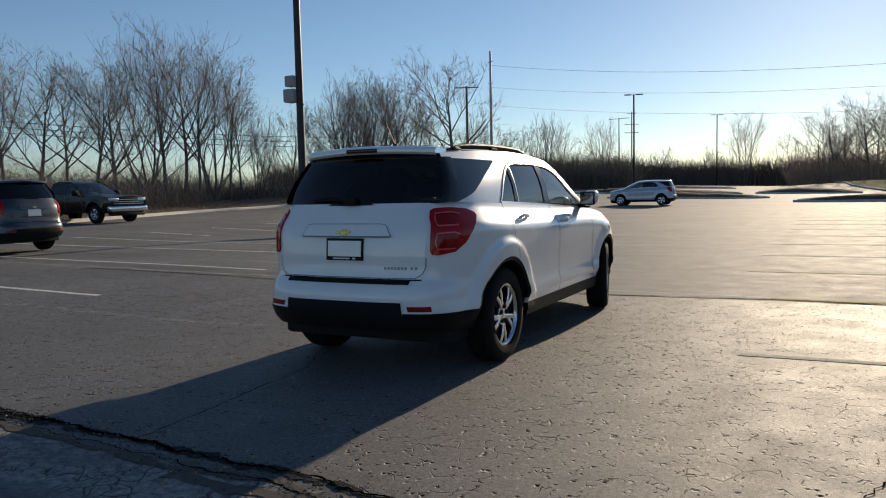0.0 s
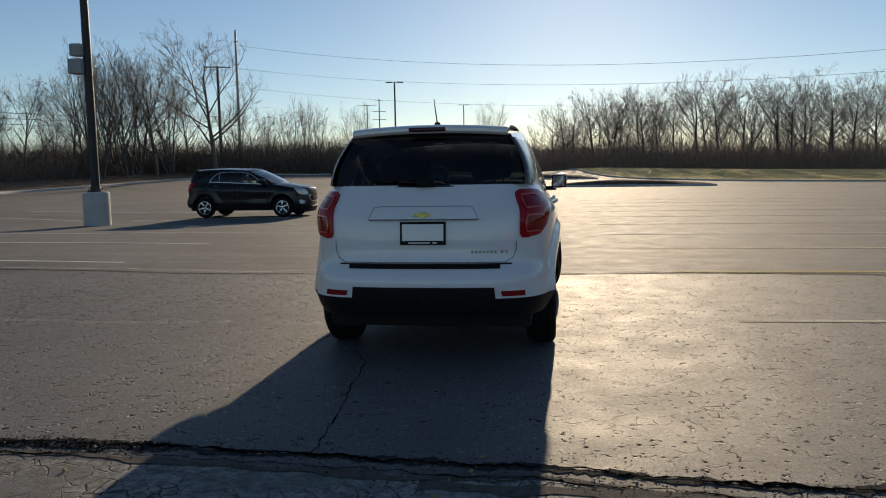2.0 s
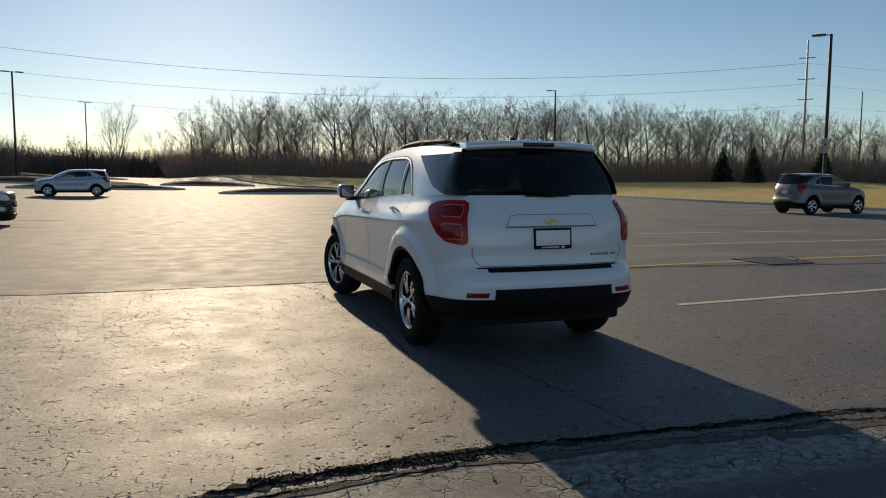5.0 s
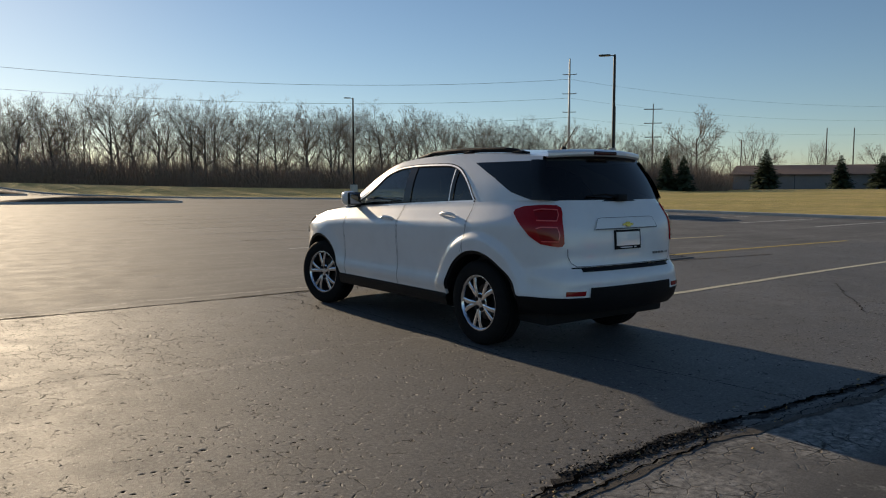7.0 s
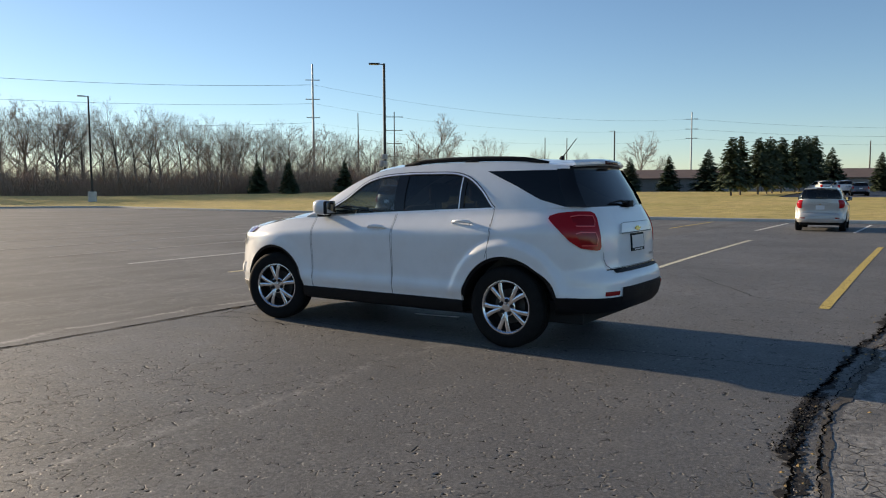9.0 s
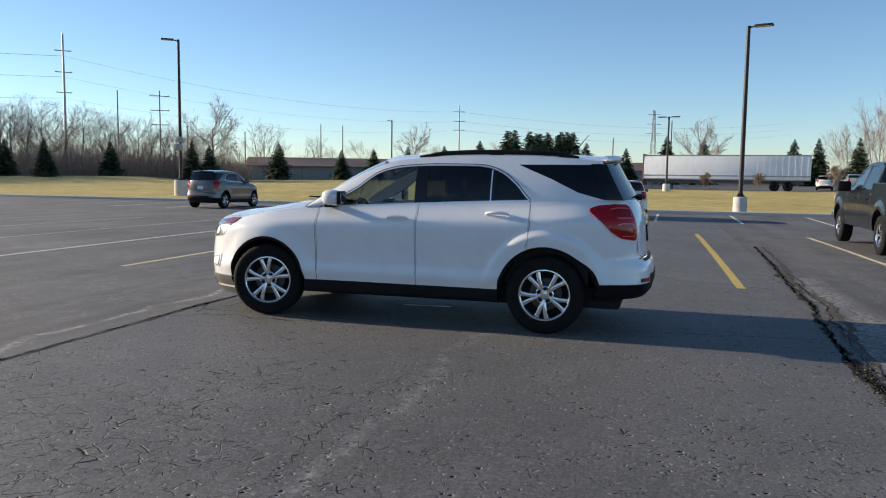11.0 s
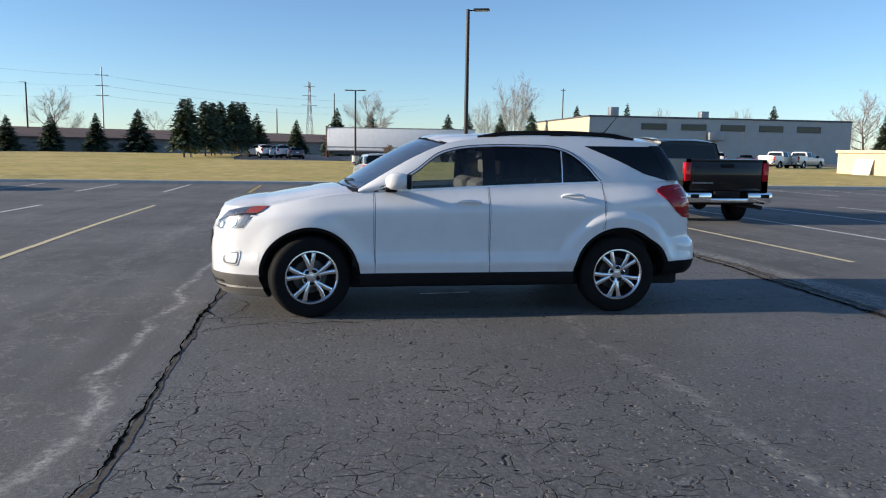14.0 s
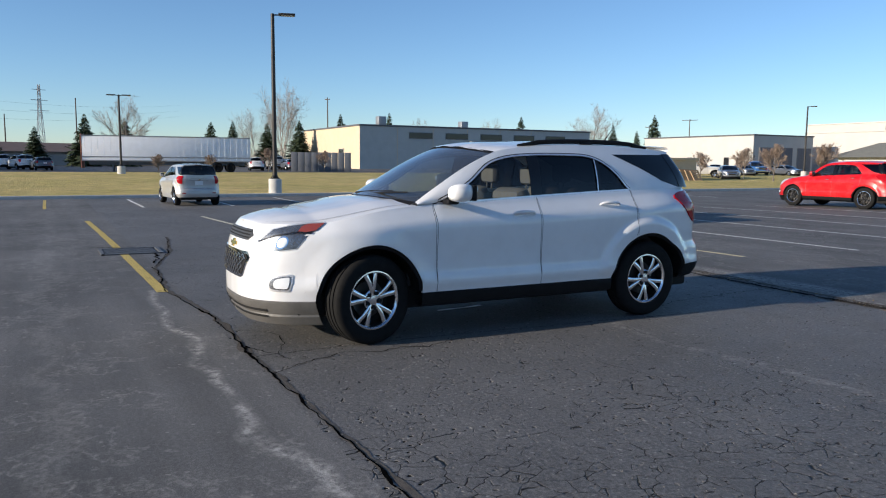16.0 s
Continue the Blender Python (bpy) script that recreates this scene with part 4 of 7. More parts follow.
        if chrome:
            bm = bmesh.new()
            ribbon(bm, lambda a, b, o: G(a, b, o, sx), [(y, ZD(y) + 0.004) for y in lin(0.80, -1.262, 70)], 0.030, 0.003)
            add("window_seal", bm, DARK)
            bm = bmesh.new()
            ribbon(bm, lambda a, b, o: G(a, b, o, sx), [(y, ZS(y) + 0.006) for y in lin(0.82, -1.25, 40)], 0.016, 0.006)
            ribbon(bm, lambda a, b, o: G(a, b, o, sx), [(y, ZD(y) + 0.004) for y in lin(0.80, -1.262, 70)], 0.014, 0.005)
            add("window_trim", bm, BRIGHT_TRIM, "bright window surround strip")
            # bright ribbon painted on for the light reflected by the pane seal
            bm = bmesh.new()
            ribbon(bm, lambda a, b, o: G(a, b, o, sx), [(-0.888, z) for z in lin(ZS(-0.888) + 0.012, ZD(-0.888) - 0.012, 8)], 0.012, 0.006)
            add("window_division", bm, BRIGHT_TRIM, "thin bright strip drawn as the reflection on the seal between the rear panes")
        # rear quarter glass
        bm = bmesh.new()
        blob(bm, lambda a, b, o: G(a, b, o, sx), [(-1.13, 1.552), (-1.895, 1.556), (-1.98, 1.40), (-2.062, 1.250), (-1.93, 1.24), (-1.7, 1.30), (-1.45, 1.42)], 0.004, 4, 0.06, 0.01)
        add("quarter_glass", bm, TINT if not hi else TINT)
        bm = bmesh.new()
        blob(bm, lambda a, b, o: G(a, b, o, sx), [(-1.15, 1.548), (-1.89, 1.552), (-1.975, 1.40), (-2.058, 1.254), (-1.93, 1.245), (-1.7, 1.305), (-1.45, 1.425)], -0.002, 2, 0.08, 0.0)
        add("glass_backing", bm, DARK)
        # shut lines
        F = side(sx)
        gaps = [[(y + 0.015 * math.sin(3 * (z - 0.4)), z) for z in lin(0.395, ZS(y) - 0.005, 16)] for y in (0.852, -0.19)]
        gaps += [dense([(-1.272, 1.205), (-1.285, 1.0), (-1.27, 0.86), (-1.245, 0.79)])]
        for g in gaps:
            bm = bmesh.new()
            ribbon(bm, F, g, 0.0048, 0.0025)
            add("panel_gap", bm, SEAM)
        # handles
        for y, dr in ((0.0, fd), (-0.97, rd)):
            zc = 1.02 - 0.035 * (y)
            zc += 0.03 if y < -0.5 else 0.0
            bm = bmesh.new()
            tube(bm, [F(y + d, zc + 0.004 * math.cos(9 * d), o) for d, o in ((-0.11, 0.004), (-0.09, 0.024), (-0.03, 0.034), (0.03, 0.034), (0.09, 0.022), (0.11, 0.004))], [0.010, 0.014, 0.016, 0.016, 0.013, 0.009], 8)
            add("handle", bm, colour, par=dr)
            bm = bmesh.new()
            blob(bm, F, [(y + 0.075 * math.cos(a), zc + 0.022 * math.sin(a)) for a in lin(0, 2 * math.pi, 13)[:-1]], 0.002, 2, 0.1, 0.002)
            add("handle_cup", bm, SEAM if not hi else colour, par=dr)
        # sill cladding
        bm = bmesh.new()
        ys = ysamples(0.99, -0.99, 30)
        grid(bm, [[P(s_y(y), z, o, sx) for z, o in ((0.395, 0.001), (0.388, 0.008), (0.34, 0.012), (0.29, 0.008), (0.27, -0.02), (0.26, -0.15))] for y in ys], sx > 0)
        add("sill", bm, lower, "black plastic sill cladding")
        # wheel arch lips and liners
        for yw in (-WB, WB):
            bm = bmesh.new()
            a0, a1 = (0.02, math.pi - 0.10) if yw > 0 else (0.16, math.pi - 0.02)
            rows = []
            for a in lin(a0, a1, 30):
                yy, zz = yw + (RA - 0.004) * math.cos(a), 0.365 + (RA - 0.004) * math.sin(a)
                rows.append([P(s_y(yy), zz, 0.001, sx), P(s_y(yw + (RA - 0.03) * math.cos(a)), 0.365 + (RA - 0.03) * math.sin(a), -0.012, sx), Vector((0.5 * sx, yw + (RA - 0.02) * math.cos(a), 0.365 + (RA - 0.02) * math.sin(a)))])
            grid(bm, rows)
            rim_pts = [Vector((0.5 * sx, yw + (RA - 0.02) * math.cos(a), 0.365 + (RA - 0.02) * math.sin(a))) for a in lin(a0, a1, 30)]
            bm.faces.new([bm.verts.new(p) for p in rim_pts])
            add("wheel_arch", bm, lower)

    # nose and tail
    bm = bmesh.new()
    ztop = lambda s: 0.955 + 0.02 * s / s_y(1.95)
    ss = [-v for v in lin(s_y(1.95), 0, 26)[:-1]] + lin(0, s_y(1.95), 26)
    grid(bm, [[P(abs(s), z, 0, -1 if s < 0 else 1) for z in lin(0.36, ztop(abs(s)), 18)] for s in ss], True)
    add("front_bumper", bm, colour)
    bm = bmesh.new()
    sv = s_y(1.872)
    ss = [-v for v in lin(sv, 0, 20)[:-1]] + lin(0, sv, 20)
    grid(bm, [[P(abs(s), z, o, -1 if s < 0 else 1) for z, o in ((0.375, 0.001), (0.37, 0.008), (0.33, 0.008), (0.262, -0.002), (0.248, 0.008), (0.18, 0.004), (0.155, -0.03), (0.165, -0.3))] for s in ss], True)
    add("front_valance", bm, VALANCE if hi else lower, "grey plastic lower front valance")
    bm = bmesh.new()
    rows = []
    for s in lin(s_y(1.0), 0.0, int(34 * q) + 8):
        e = P0(s, ztop(s) if s < s_y(1.95) else ZS(float(np.interp(s, S, CY))))
        k = smooth01((1.55 - e.y) / 0.5)
        r = []
        for f in lin(1, -1, 25):
            crease = 0.008 * math.exp(-(((abs(f) - 0.62) / 0.07) ** 2)) * smooth01((2.1 - e.y) / 0.3)
            r.append(Vector((e.x * f, e.y + 0.13 * (1 - f * f) * k, e.z + CROWN(e.y) * (1 - abs(f) ** 2.4) + crease)))
        rows.append(r)
    grid(bm, rows)
    hood = add("bonnet", bm, colour)
    for sx in (1, -1):
        bm = bmesh.new()
        line = []
        for s in lin(s_y(1.02), s_fx(0.5), 30):
            cy = float(np.interp(s, S, CY))
            e = P0(s, ztop(s) if s < s_y(1.95) else ZS(cy))
            f = 0.90
            line.append(Vector((e.x * f * sx, e.y, e.z + CROWN(e.y) * (1 - f**2.4) + 0.004)))
        for a, b in zip(line, line[1:]):
            n = Vector((0.004, 0, 0))
            vs = [bm.verts.new(p) for p in (a - n, a + n, b + n, b - n)]
            bm.faces.new(vs)
        add("bonnet_gap", bm, SEAM, par=hood)
    bm = bmesh.new()
    sr = s_y(-1.88)
    Smax = float(S[-1])
    ss = lin(sr, Smax, 26)
    for sx in (1, -1):
        grid(bm, [[P(s, 0.475, -0.03, sx)] + [P(s, z, 0, sx) for z in lin(0.475, 0.705, 12)] for s in ss], sx > 0)
    add("rear_bumper", bm, colour)
    bm = bmesh.new()
    for sx in (1, -1):
        grid(bm, [[P(s, z, o, sx) for z, o in ((0.56, 0.002), (0.555, 0.006), (0.48, 0.008), (0.40, 0.0), (0.34, -0.02), (0.30, -0.06), (0.30, -0.4))] for s in lin(s_rx(0.50), Smax, 12)], sx > 0)
        grid(bm, [[P(s, z, o, sx) for z, o in ((0.485, 0.001), (0.48, 0.005), (0.40, 0.0), (0.34, -0.02), (0.31, -0.05), (0.30, -0.4))] for s in lin(s_y(-1.85), s_rx(0.50), 12)], sx > 0)
    add("rear_valance", bm, lower, "black plastic lower rear bumper")
    bm = bmesh.new()
    for sx in (1, -1):
        grid(bm, [[P(s, z, 0.002, sx) for z in lin(0.715, 1.238, 20)] for s in lin(s_rx(0.635), Smax, 16)], sx > 0)
    gate = add("tailgate", bm, colour)

    # roof, windscreen, rear window
    bm = bmesh.new()
    rows = []
    for y in lin(0.20, -1.92, 26):
        xr, zr = XR(y), ZR(y)
        cr = 0.045 + 0.02 * smooth01((y + 0.3) / 0.5)
        bl = 0.15 * smooth01((y + 0.7) / 0.9) - 0.06 * smooth01((-y - 1.4) / 0.5)
        rows.append([Vector((xr * f, y + bl * (1 - f * f), zr + cr * (1 - abs(f) ** 2.2) + 0.004 * math.cos(f * math.pi * 5) * smooth01((0.8 - abs(f)) / 0.2))) for f in lin(1, -1, 25)])
    grid(bm, rows)
    add("roof", bm, colour)
    bm = bmesh.new()
    grid(bm, [[Vector((p.x * 0.97, p.y, p.z - 0.035)) for p in r] for r in rows[2:-1]])
    add("headliner", bm, LINER)
    bm = bmesh.new()
    rows = []
    for y in lin(1.0, 0.21, 18):
        xr, zr = XR(y) - 0.004, ZR(y)
        rows.append([Vector((xr * f, y + 0.155 * (1 - f * f), zr + (0.028 + 0.03 * (1.0 - y)) * (1 - f * f))) for f in lin(1, -1, 17)])
    grid(bm, rows)
    ws = add("windscreen", bm, TINT if all_tint else SCREEN)
    ws.visible_shadow = False
    bm = bmesh.new()
    for i, r in enumerate((rows[0], rows[-1])):
        d = Vector((0, 0.05, -0.03)) if i == 0 else Vector((0, -0.03, 0.012))
        grid(bm, [[p + Vector((0, 0, 0.004)) for p in r], [p + d + Vector((0, 0, 0.004)) for p in r]])
    add("windscreen_cowl", bm, CLADDING)
    bm = bmesh.new()
    rows = []
    for t in lin(0, 1, 14):
        y = -2.06 + 0.17 * t
        zz = ZS(y) + (ZR(y) - ZS(y)) * t
        xe = G(y, zz, 0).x - 0.002
        rows.append([Vector((xe * f, y - (0.15 - 0.06 * t) * (1 - abs(f) ** 2.3), zz + 0.02 * t * (1 - f * f) - 0.012 * (1 - t) * (1 - f * f))) for f in lin(1, -1, 21)])
    grid(bm, rows, True)
    for sx in (1, -1):
        bz = bmesh.new()
        k = 0 if sx > 0 else -1
        grid(bz, [[G(r[0].y + 0.11, r[0].z, 0.0065, sx), G(r[0].y + 0.03, r[0].z, 0.0075, sx), Vector((r[k].x + 0.004 * sx, r[k].y - 0.004, r[k].z)), Vector((r[k].x * 0.975, r[k + sx].y - 0.006, r[k].z))] for r in rows[:-1]])
        add("glass_edge", bz, BLACK_GLOSS, par=gate)
    rg = add("rear_glass", bm, TINT, par=gate)
    rg.visible_shadow = False
    bm = bmesh.new()
    top = rows[-1]
    # spoiler over the rear window
    prof = ((0.06, 0.030), (0.0, 0.034), (-0.04, 0.026), (-0.062, 0.010), (-0.062, -0.010), (-0.035, -0.026), (0.03, -0.02))
    grid(bm, [[Vector((p.x * 0.985, p.y + a * (1.0 - 0.35 * abs(p.x)), p.z + b + 0.012)) for a, b in prof] for p in top])
    add("spoiler", bm, colour)
    bm = bmesh.new()
    pc = top[len(top) // 2]
    box(bm, -0.13, pc.y - 0.074, pc.z - 0.004, 0.13, pc.y - 0.04, pc.z + 0.026, 0.006)
    add("brake_lamp", bm, SMOKED)
    if hi:
        bm = bmesh.new()
        base = rows[1][10]
        box(bm, -0.05, base.y - 0.045, base.z - 0.03, 0.06, base.y + 0.01, base.z + 0.03, 0.01)
        tube(bm, [base + Vector((0.0, -0.03, 0.0)), base + Vector((-0.18, -0.012, 0.03)), base + Vector((-0.36, 0.02, 0.012))], [0.012, 0.009, 0.005], 6)
        add("rear_wiper", bm, CLADDING, par=gate)
    # cabin floor, trim, seats
    bm = bmesh.new()
    tub = [(-0.71, 1.05), (0.71, 1.05), (0.66, -1.80), (-0.66, -1.80)]
    lo = [bm.verts.new((x, y, 0.42)) for x, y in tub]
    hi_v = [bm.verts.new((x, y, ZS(y) - 0.03)) for x, y in tub]
    for i in range(4):
        bm.faces.new((lo[i], lo[(i + 1) % 4], hi_v[(i + 1) % 4], hi_v[i]))
    bm.faces.new(lo)
    box(bm, -0.69, 0.62, 0.8, 0.69, 1.1, 1.10, 0.06)
    add("cabin_trim", bm, TRIM_IN)
    bm = bmesh.new()
    box(bm, -0.72, -2.1, 0.24, 0.72, 2.0, 0.44, 0.03)
    add("underbody", bm, DARK)
    if not all_tint:
        for x, y, wd in ((-0.37, -0.05, 0.24), (0.37, -0.05, 0.24), (-0.36, -0.95, 0.26), (0.36, -0.95, 0.26)):
            bm = bmesh.new()
            box(bm, x - wd, y - 0.16, 0.7, x + wd, y + 0.36, 0.82, 0.05)
            box(bm, x - wd, y - 0.32, 0.72, x + wd, y - 0.14, 1.24, 0.07, Matrix.Translation((0, y - 0.2, 0.75)) @ Matrix.Rotation(radians(-14), 4, "X") @ Matrix.Translation((0, -y + 0.2, -0.75)))
            box(bm, x - 0.13, y - 0.40, 1.26, x + 0.13, y - 0.29, 1.45, 0.045)
            tube(bm, [(x - 0.05, y - 0.33, 1.2), (x - 0.05, y - 0.34, 1.3)], 0.008, 6)
            tube(bm, [(x + 0.05, y - 0.33, 1.2), (x + 0.05, y - 0.34, 1.3)], 0.008, 6)
            add("seat", bm, SEAT, "grey cloth seat with headrest")
        bm = bmesh.new()
        ring = [Vector((-0.37 + 0.185 * math.cos(a), 0.52 + 0.07 * math.sin(a), 1.02 + 0.17 * math.sin(a))) for a in lin(0, 2 * math.pi, 25)]
        tube(bm, ring, 0.016, 6, False)
        tube(bm, [(-0.37, 0.53, 1.02), (-0.37, 0.75, 0.92)], 0.03, 8)
        tube(bm, [(-0.55, 0.52, 1.02), (-0.19, 0.52, 1.02)], 0.018, 6)
        add("steering_wheel", bm, CLADDING)
    # door mirrors
    for sx in (1, -1):
        bm = bmesh.new()
        g = bmesh.ops.create_uvsphere(bm, u_segments=18, v_segments=10, radius=1)["verts"]
        for v in g:
            c = v.co.copy()
            u = c.x * sx
            dep = 0.115 if c.y > 0 else 0.105
            v.co = Vector((sx * (0.925 + 0.082 * (abs(u) ** 0.75) * (1 if u >= 0 else -1)), 0.655 + dep * (1 - 0.18 * max(u, 0.0)) * (abs(c.y) ** 0.8) * (1 if c.y >= 0 else -1), 1.214 + 0.076 * (abs(c.z) ** 0.7) * (1 if c.z >= 0 else -1) + 0.012 * u))
        mir = add("mirror", bm, colour, "door mirror with body-coloured cap", angle=60)
        bm = bmesh.new()
        x0, x1 = sorted((0.77 * sx, 0.90 * sx))
        box(bm, x0, 0.66, 1.118, x1, 0.765, 1.160, 0.014)
        add("mirror_base", bm, CLADDING, par=mir)
        bm = bmesh.new()
        x0, x1 = sorted((0.852 * sx, 0.998 * sx))
        box(bm, x0, 0.545, 1.148, x1, 0.585, 1.280, 0.012)
        add("mirror_housing", bm, CLADDING, par=mir)
        bm = bmesh.new()
        x0, x1 = sorted((0.862 * sx, 0.988 * sx))
        box(bm, x0, 0.539, 1.160, x1, 0.547, 1.268, 0.003)
        add("mirror_glass", bm, MIRROR, par=mir)
    # lamps at the tail
    for sx in (1, -1):
        Fs = side(sx)
        Fr = lambda a, b, o: P(a, b, o, sx)
        so, si = s_y(-1.862), s_rx(0.668)
        sm = s_y(-2.10)
        outl = [(so, 1.135), (so + 0.015, 1.16), (s_y(-1.96), 1.185), (sm, 1.198), (si - 0.05, 1.196), (si - 0.012, 1.178), (si + 0.004, 1.13), (si + 0.006, 1.0), (si + 0.004, 0.905), (si - 0.012, 0.882), (si - 0.05, 0.878), (sm, 0.898), (s_y(-2.02), 0.955), (s_y(-1.94), 1.05)]
        bm = bmesh.new()
        blob(bm, Fr, outl, 0.012, 5, 0.03, 0.02)
        lamp = add("tail_lamp", bm, RED_LENS, "red wrap-round tail lamp")
        if hi:
            w = si - so
            for z0, z1, f0 in ((1.07, 1.16, 0.46), (0.915, 1.03, 0.52)):
                loop = [(so + w * f0, z1 - 0.012), (so + w * 0.62, z1), (so + w * 0.90, z1 - 0.004), (so + w * 0.93, (z0 + z1) / 2), (so + w * 0.90, z0 + 0.004), (so + w * (f0 + 0.08), z0 + 0.006)]
                bm = bmesh.new()
                blob(bm, Fr, loop, 0.0125, 3, 0.03, 0.003)
                unit = add("lamp_unit", bm, RED_DARK, par=lamp)
                bm = bmesh.new()
                ribbon(bm, Fr, loop, 0.009, 0.0215)
                add("lamp_bar", bm, PINK_LENS, par=lamp)
    # lamps, grilles at the nose
    for sx in (1, -1):
        Ff = lambda a, b, o: P(a, b, o, sx)
        s1, s3 = s_fx(0.47), s_y(1.90)
        outl = [(s1, 0.775), (s1 + 0.02, 0.835), (s_fx(0.58), 0.932), (s_fx(0.70), 0.968), (s_y(2.02), 0.985), (s3, 0.988), (s_y(1.94), 0.93), (s_y(2.0), 0.86), (s_fx(0.76), 0.785), (s_fx(0.68), 0.762), (s_fx(0.55), 0.755)]
        bm = bmesh.new()
        blob(bm, Ff, outl, 0.012, 5, 0.03, 0.02)
        lamp = add("headlamp", bm, LENS if hi else REFLECTOR, "clear headlamp with amber corner")
        lamp.visible_shadow = False
        bm = bmesh.new()
        ca, cb = sum(p[0] for p in outl) / len(outl), sum(p[1] for p in outl) / len(outl)
        blob(bm, Ff, outl, 0.003, 3, 0.05, 0.0)
        add("lamp_bezel", bm, REFLECTOR, par=lamp)
        bm = bmesh.new()
        inner = [(ca + (a - ca) * 0.95, cb + (b - cb) * 0.93) for a, b in outl]
        blob(bm, Ff, inner, 0.005, 3, 0.05, 0.0)
        add("lamp_bowl", bm, LAMP_INNER if hi else REFLECTOR, par=lamp)
        if hi:
            # a shelf between the main beam and the amber corner, and two round reflectors
            bm = bmesh.new()
            ribbon(bm, Ff, dense([(s1 + 0.03, 0.832), (s_fx(0.62), 0.882), (s_fx(0.74), 0.912), (s_y(1.97), 0.905)], 0.03), 0.010, 0.0105)
            add("lamp_shelf", bm, RIM_DARK, par=lamp)
        for a, b, r in ((s_fx(0.685), 0.832, 0.050), (s_fx(0.575), 0.802, 0.034)):
            bm = bmesh.new()
            blob(bm, Ff, [(a + r * math.cos(t), b + r * math.sin(t)) for t in lin(0, 2 * math.pi, 21)[:-1]], 0.0075, 3, 0.1, 0.002)
            add("lamp_ring", bm, CHROME, par=lamp)
            bm = bmesh.new()
            blob(bm, Ff, [(a + 0.78 * r * math.cos(t), b + 0.78 * r * math.sin(t)) for t in lin(0, 2 * math.pi, 21)[:-1]], 0.0095, 3, 0.1, 0.002)
            add("lamp_projector", bm, REFLECTOR, par=lamp)
        bm = bmesh.new()
        blob(bm, Ff, [(s_fx(0.735), 0.905), (s_fx(0.745), 0.955), (s_y(2.02), 0.974), (s3 - 0.010, 0.980), (s_y(1.95), 0.925), (s_y(2.0), 0.915)], 0.0105, 2, 0.05, 0.004)
        add("indicator", bm, AMBER, "amber corner reflector", par=lamp)
        bm = bmesh.new()
        a0 = s_fx(0.61) + 0.02
        ring = [(0.000, 0.495), (0.012, 0.535), (0.045, 0.562), (0.12, 0.578), (0.205, 0.590), (0.222, 0.580), (0.212, 0.520), (0.192, 0.468), (0.175, 0.456), (0.10, 0.455), (0.035, 0.458), (0.008, 0.470)]
        blob(bm, Ff, [(a0 + a, b) for a, b in ring], 0.006, 3, 0.03, 0.012)
        fog = add("fog_lamp", bm, BRIGHT_TRIM if chrome else lower, "fog lamp in a bright surround")
        mid = (a0 + 0.112, 0.520)
        bm = bmesh.new()
        blob(bm, Ff, [(mid[0] + (a0 + a - mid[0]) * 0.86, mid[1] + (b - mid[1]) * 0.80) for a, b in ring], 0.008, 3, 0.03, 0.004)
        add("fog_recess", bm, LAMP_INNER, par=fog)
        # lens coloured plain white in place of the sun's glint on its facets
        bm = bmesh.new()
        blob(bm, Ff, [(mid[0] + 0.012 + (a0 + a - mid[0]) * 0.62, mid[1] + (b - mid[1]) * 0.66) for a, b in ring], 0.011, 3, 0.03, 0.004)
        add("fog_lens", bm, PLATE_WHITE, par=fog)
        # rear bumper reflector
        bm = bmesh.new()
        blob(bm, lambda a, b, o: P(a, b, o, sx), [(s_rx(0.70), 0.535), (s_rx(0.54), 0.535), (s_rx(0.545), 0.50), (s_rx(0.70), 0.50)], 0.008, 2, 0.05, 0.01)
        add("rear_reflector", bm, RED_DARK)
    bm = bmesh.new()
    Fq = lambda a, b, o: front(a, b, o)
    blob(bm, Fq, [(-0.45, 0.70), (-0.40, 0.745), (0.40, 0.745), (0.45, 0.70), (0.36, 0.55), (0.30, 0.53), (-0.30, 0.53), (-0.36, 0.55)], 0.006, 4, 0.03, 0.01)
    grille = add("grille", bm, CHROME if chrome else lower, "honeycomb grille in a bright frame")
    bm = bmesh.new()
    blob(bm, Fq, [(-0.415, 0.695), (-0.385, 0.723), (0.385, 0.723), (0.415, 0.695), (0.335, 0.565), (0.28, 0.55), (-0.28, 0.55), (-0.335, 0.565)], 0.008, 4, 0.03, 0.006)
    add("grille_backing", bm, DARK, par=grille)
    if hi:
        bm = bmesh.new()
        for j in range(5):
            z = 0.568 + 0.034 * j
            half = 0.31 + 0.085 * (z - 0.56) / 0.15
            pts, k = [], 0
            for x in lin(-half, half, 40):
                pts.append((x, z + (0.012 if (k // 2 + j) % 2 else -0.012)))
                k += 1
            ribbon(bm, Fq, pts, 0.013, 0.014)
        add("grille_mesh", bm, RIM, par=grille)
    bm = bmesh.new()
    blob(bm, Fq, [(-0.40, 0.87), (-0.34, 0.915), (0.34, 0.915), (0.40, 0.87), (0.34, 0.83), (-0.34, 0.83)], 0.006, 3, 0.03, 0.01)
    up = add("upper_grille", bm, STEEL if chrome else lower)
    bm = bmesh.new()
    for z in (0.85, 0.872, 0.895):
        ribbon(bm, Fq, [(x, z) for x in lin(-0.35, 0.35, 20)], 0.010, 0.009)
    add("grille_slot", bm, DARK, par=up)
    bowtie = [(-0.10, 0.012), (-0.035, 0.012), (-0.035, 0.03), (0.035, 0.03), (0.035, 0.012), (0.10, 0.012), (0.085, -0.012), (0.035, -0.012), (0.035, -0.03), (-0.035, -0.03), (-0.035, -0.012), (-0.115, -0.012)]
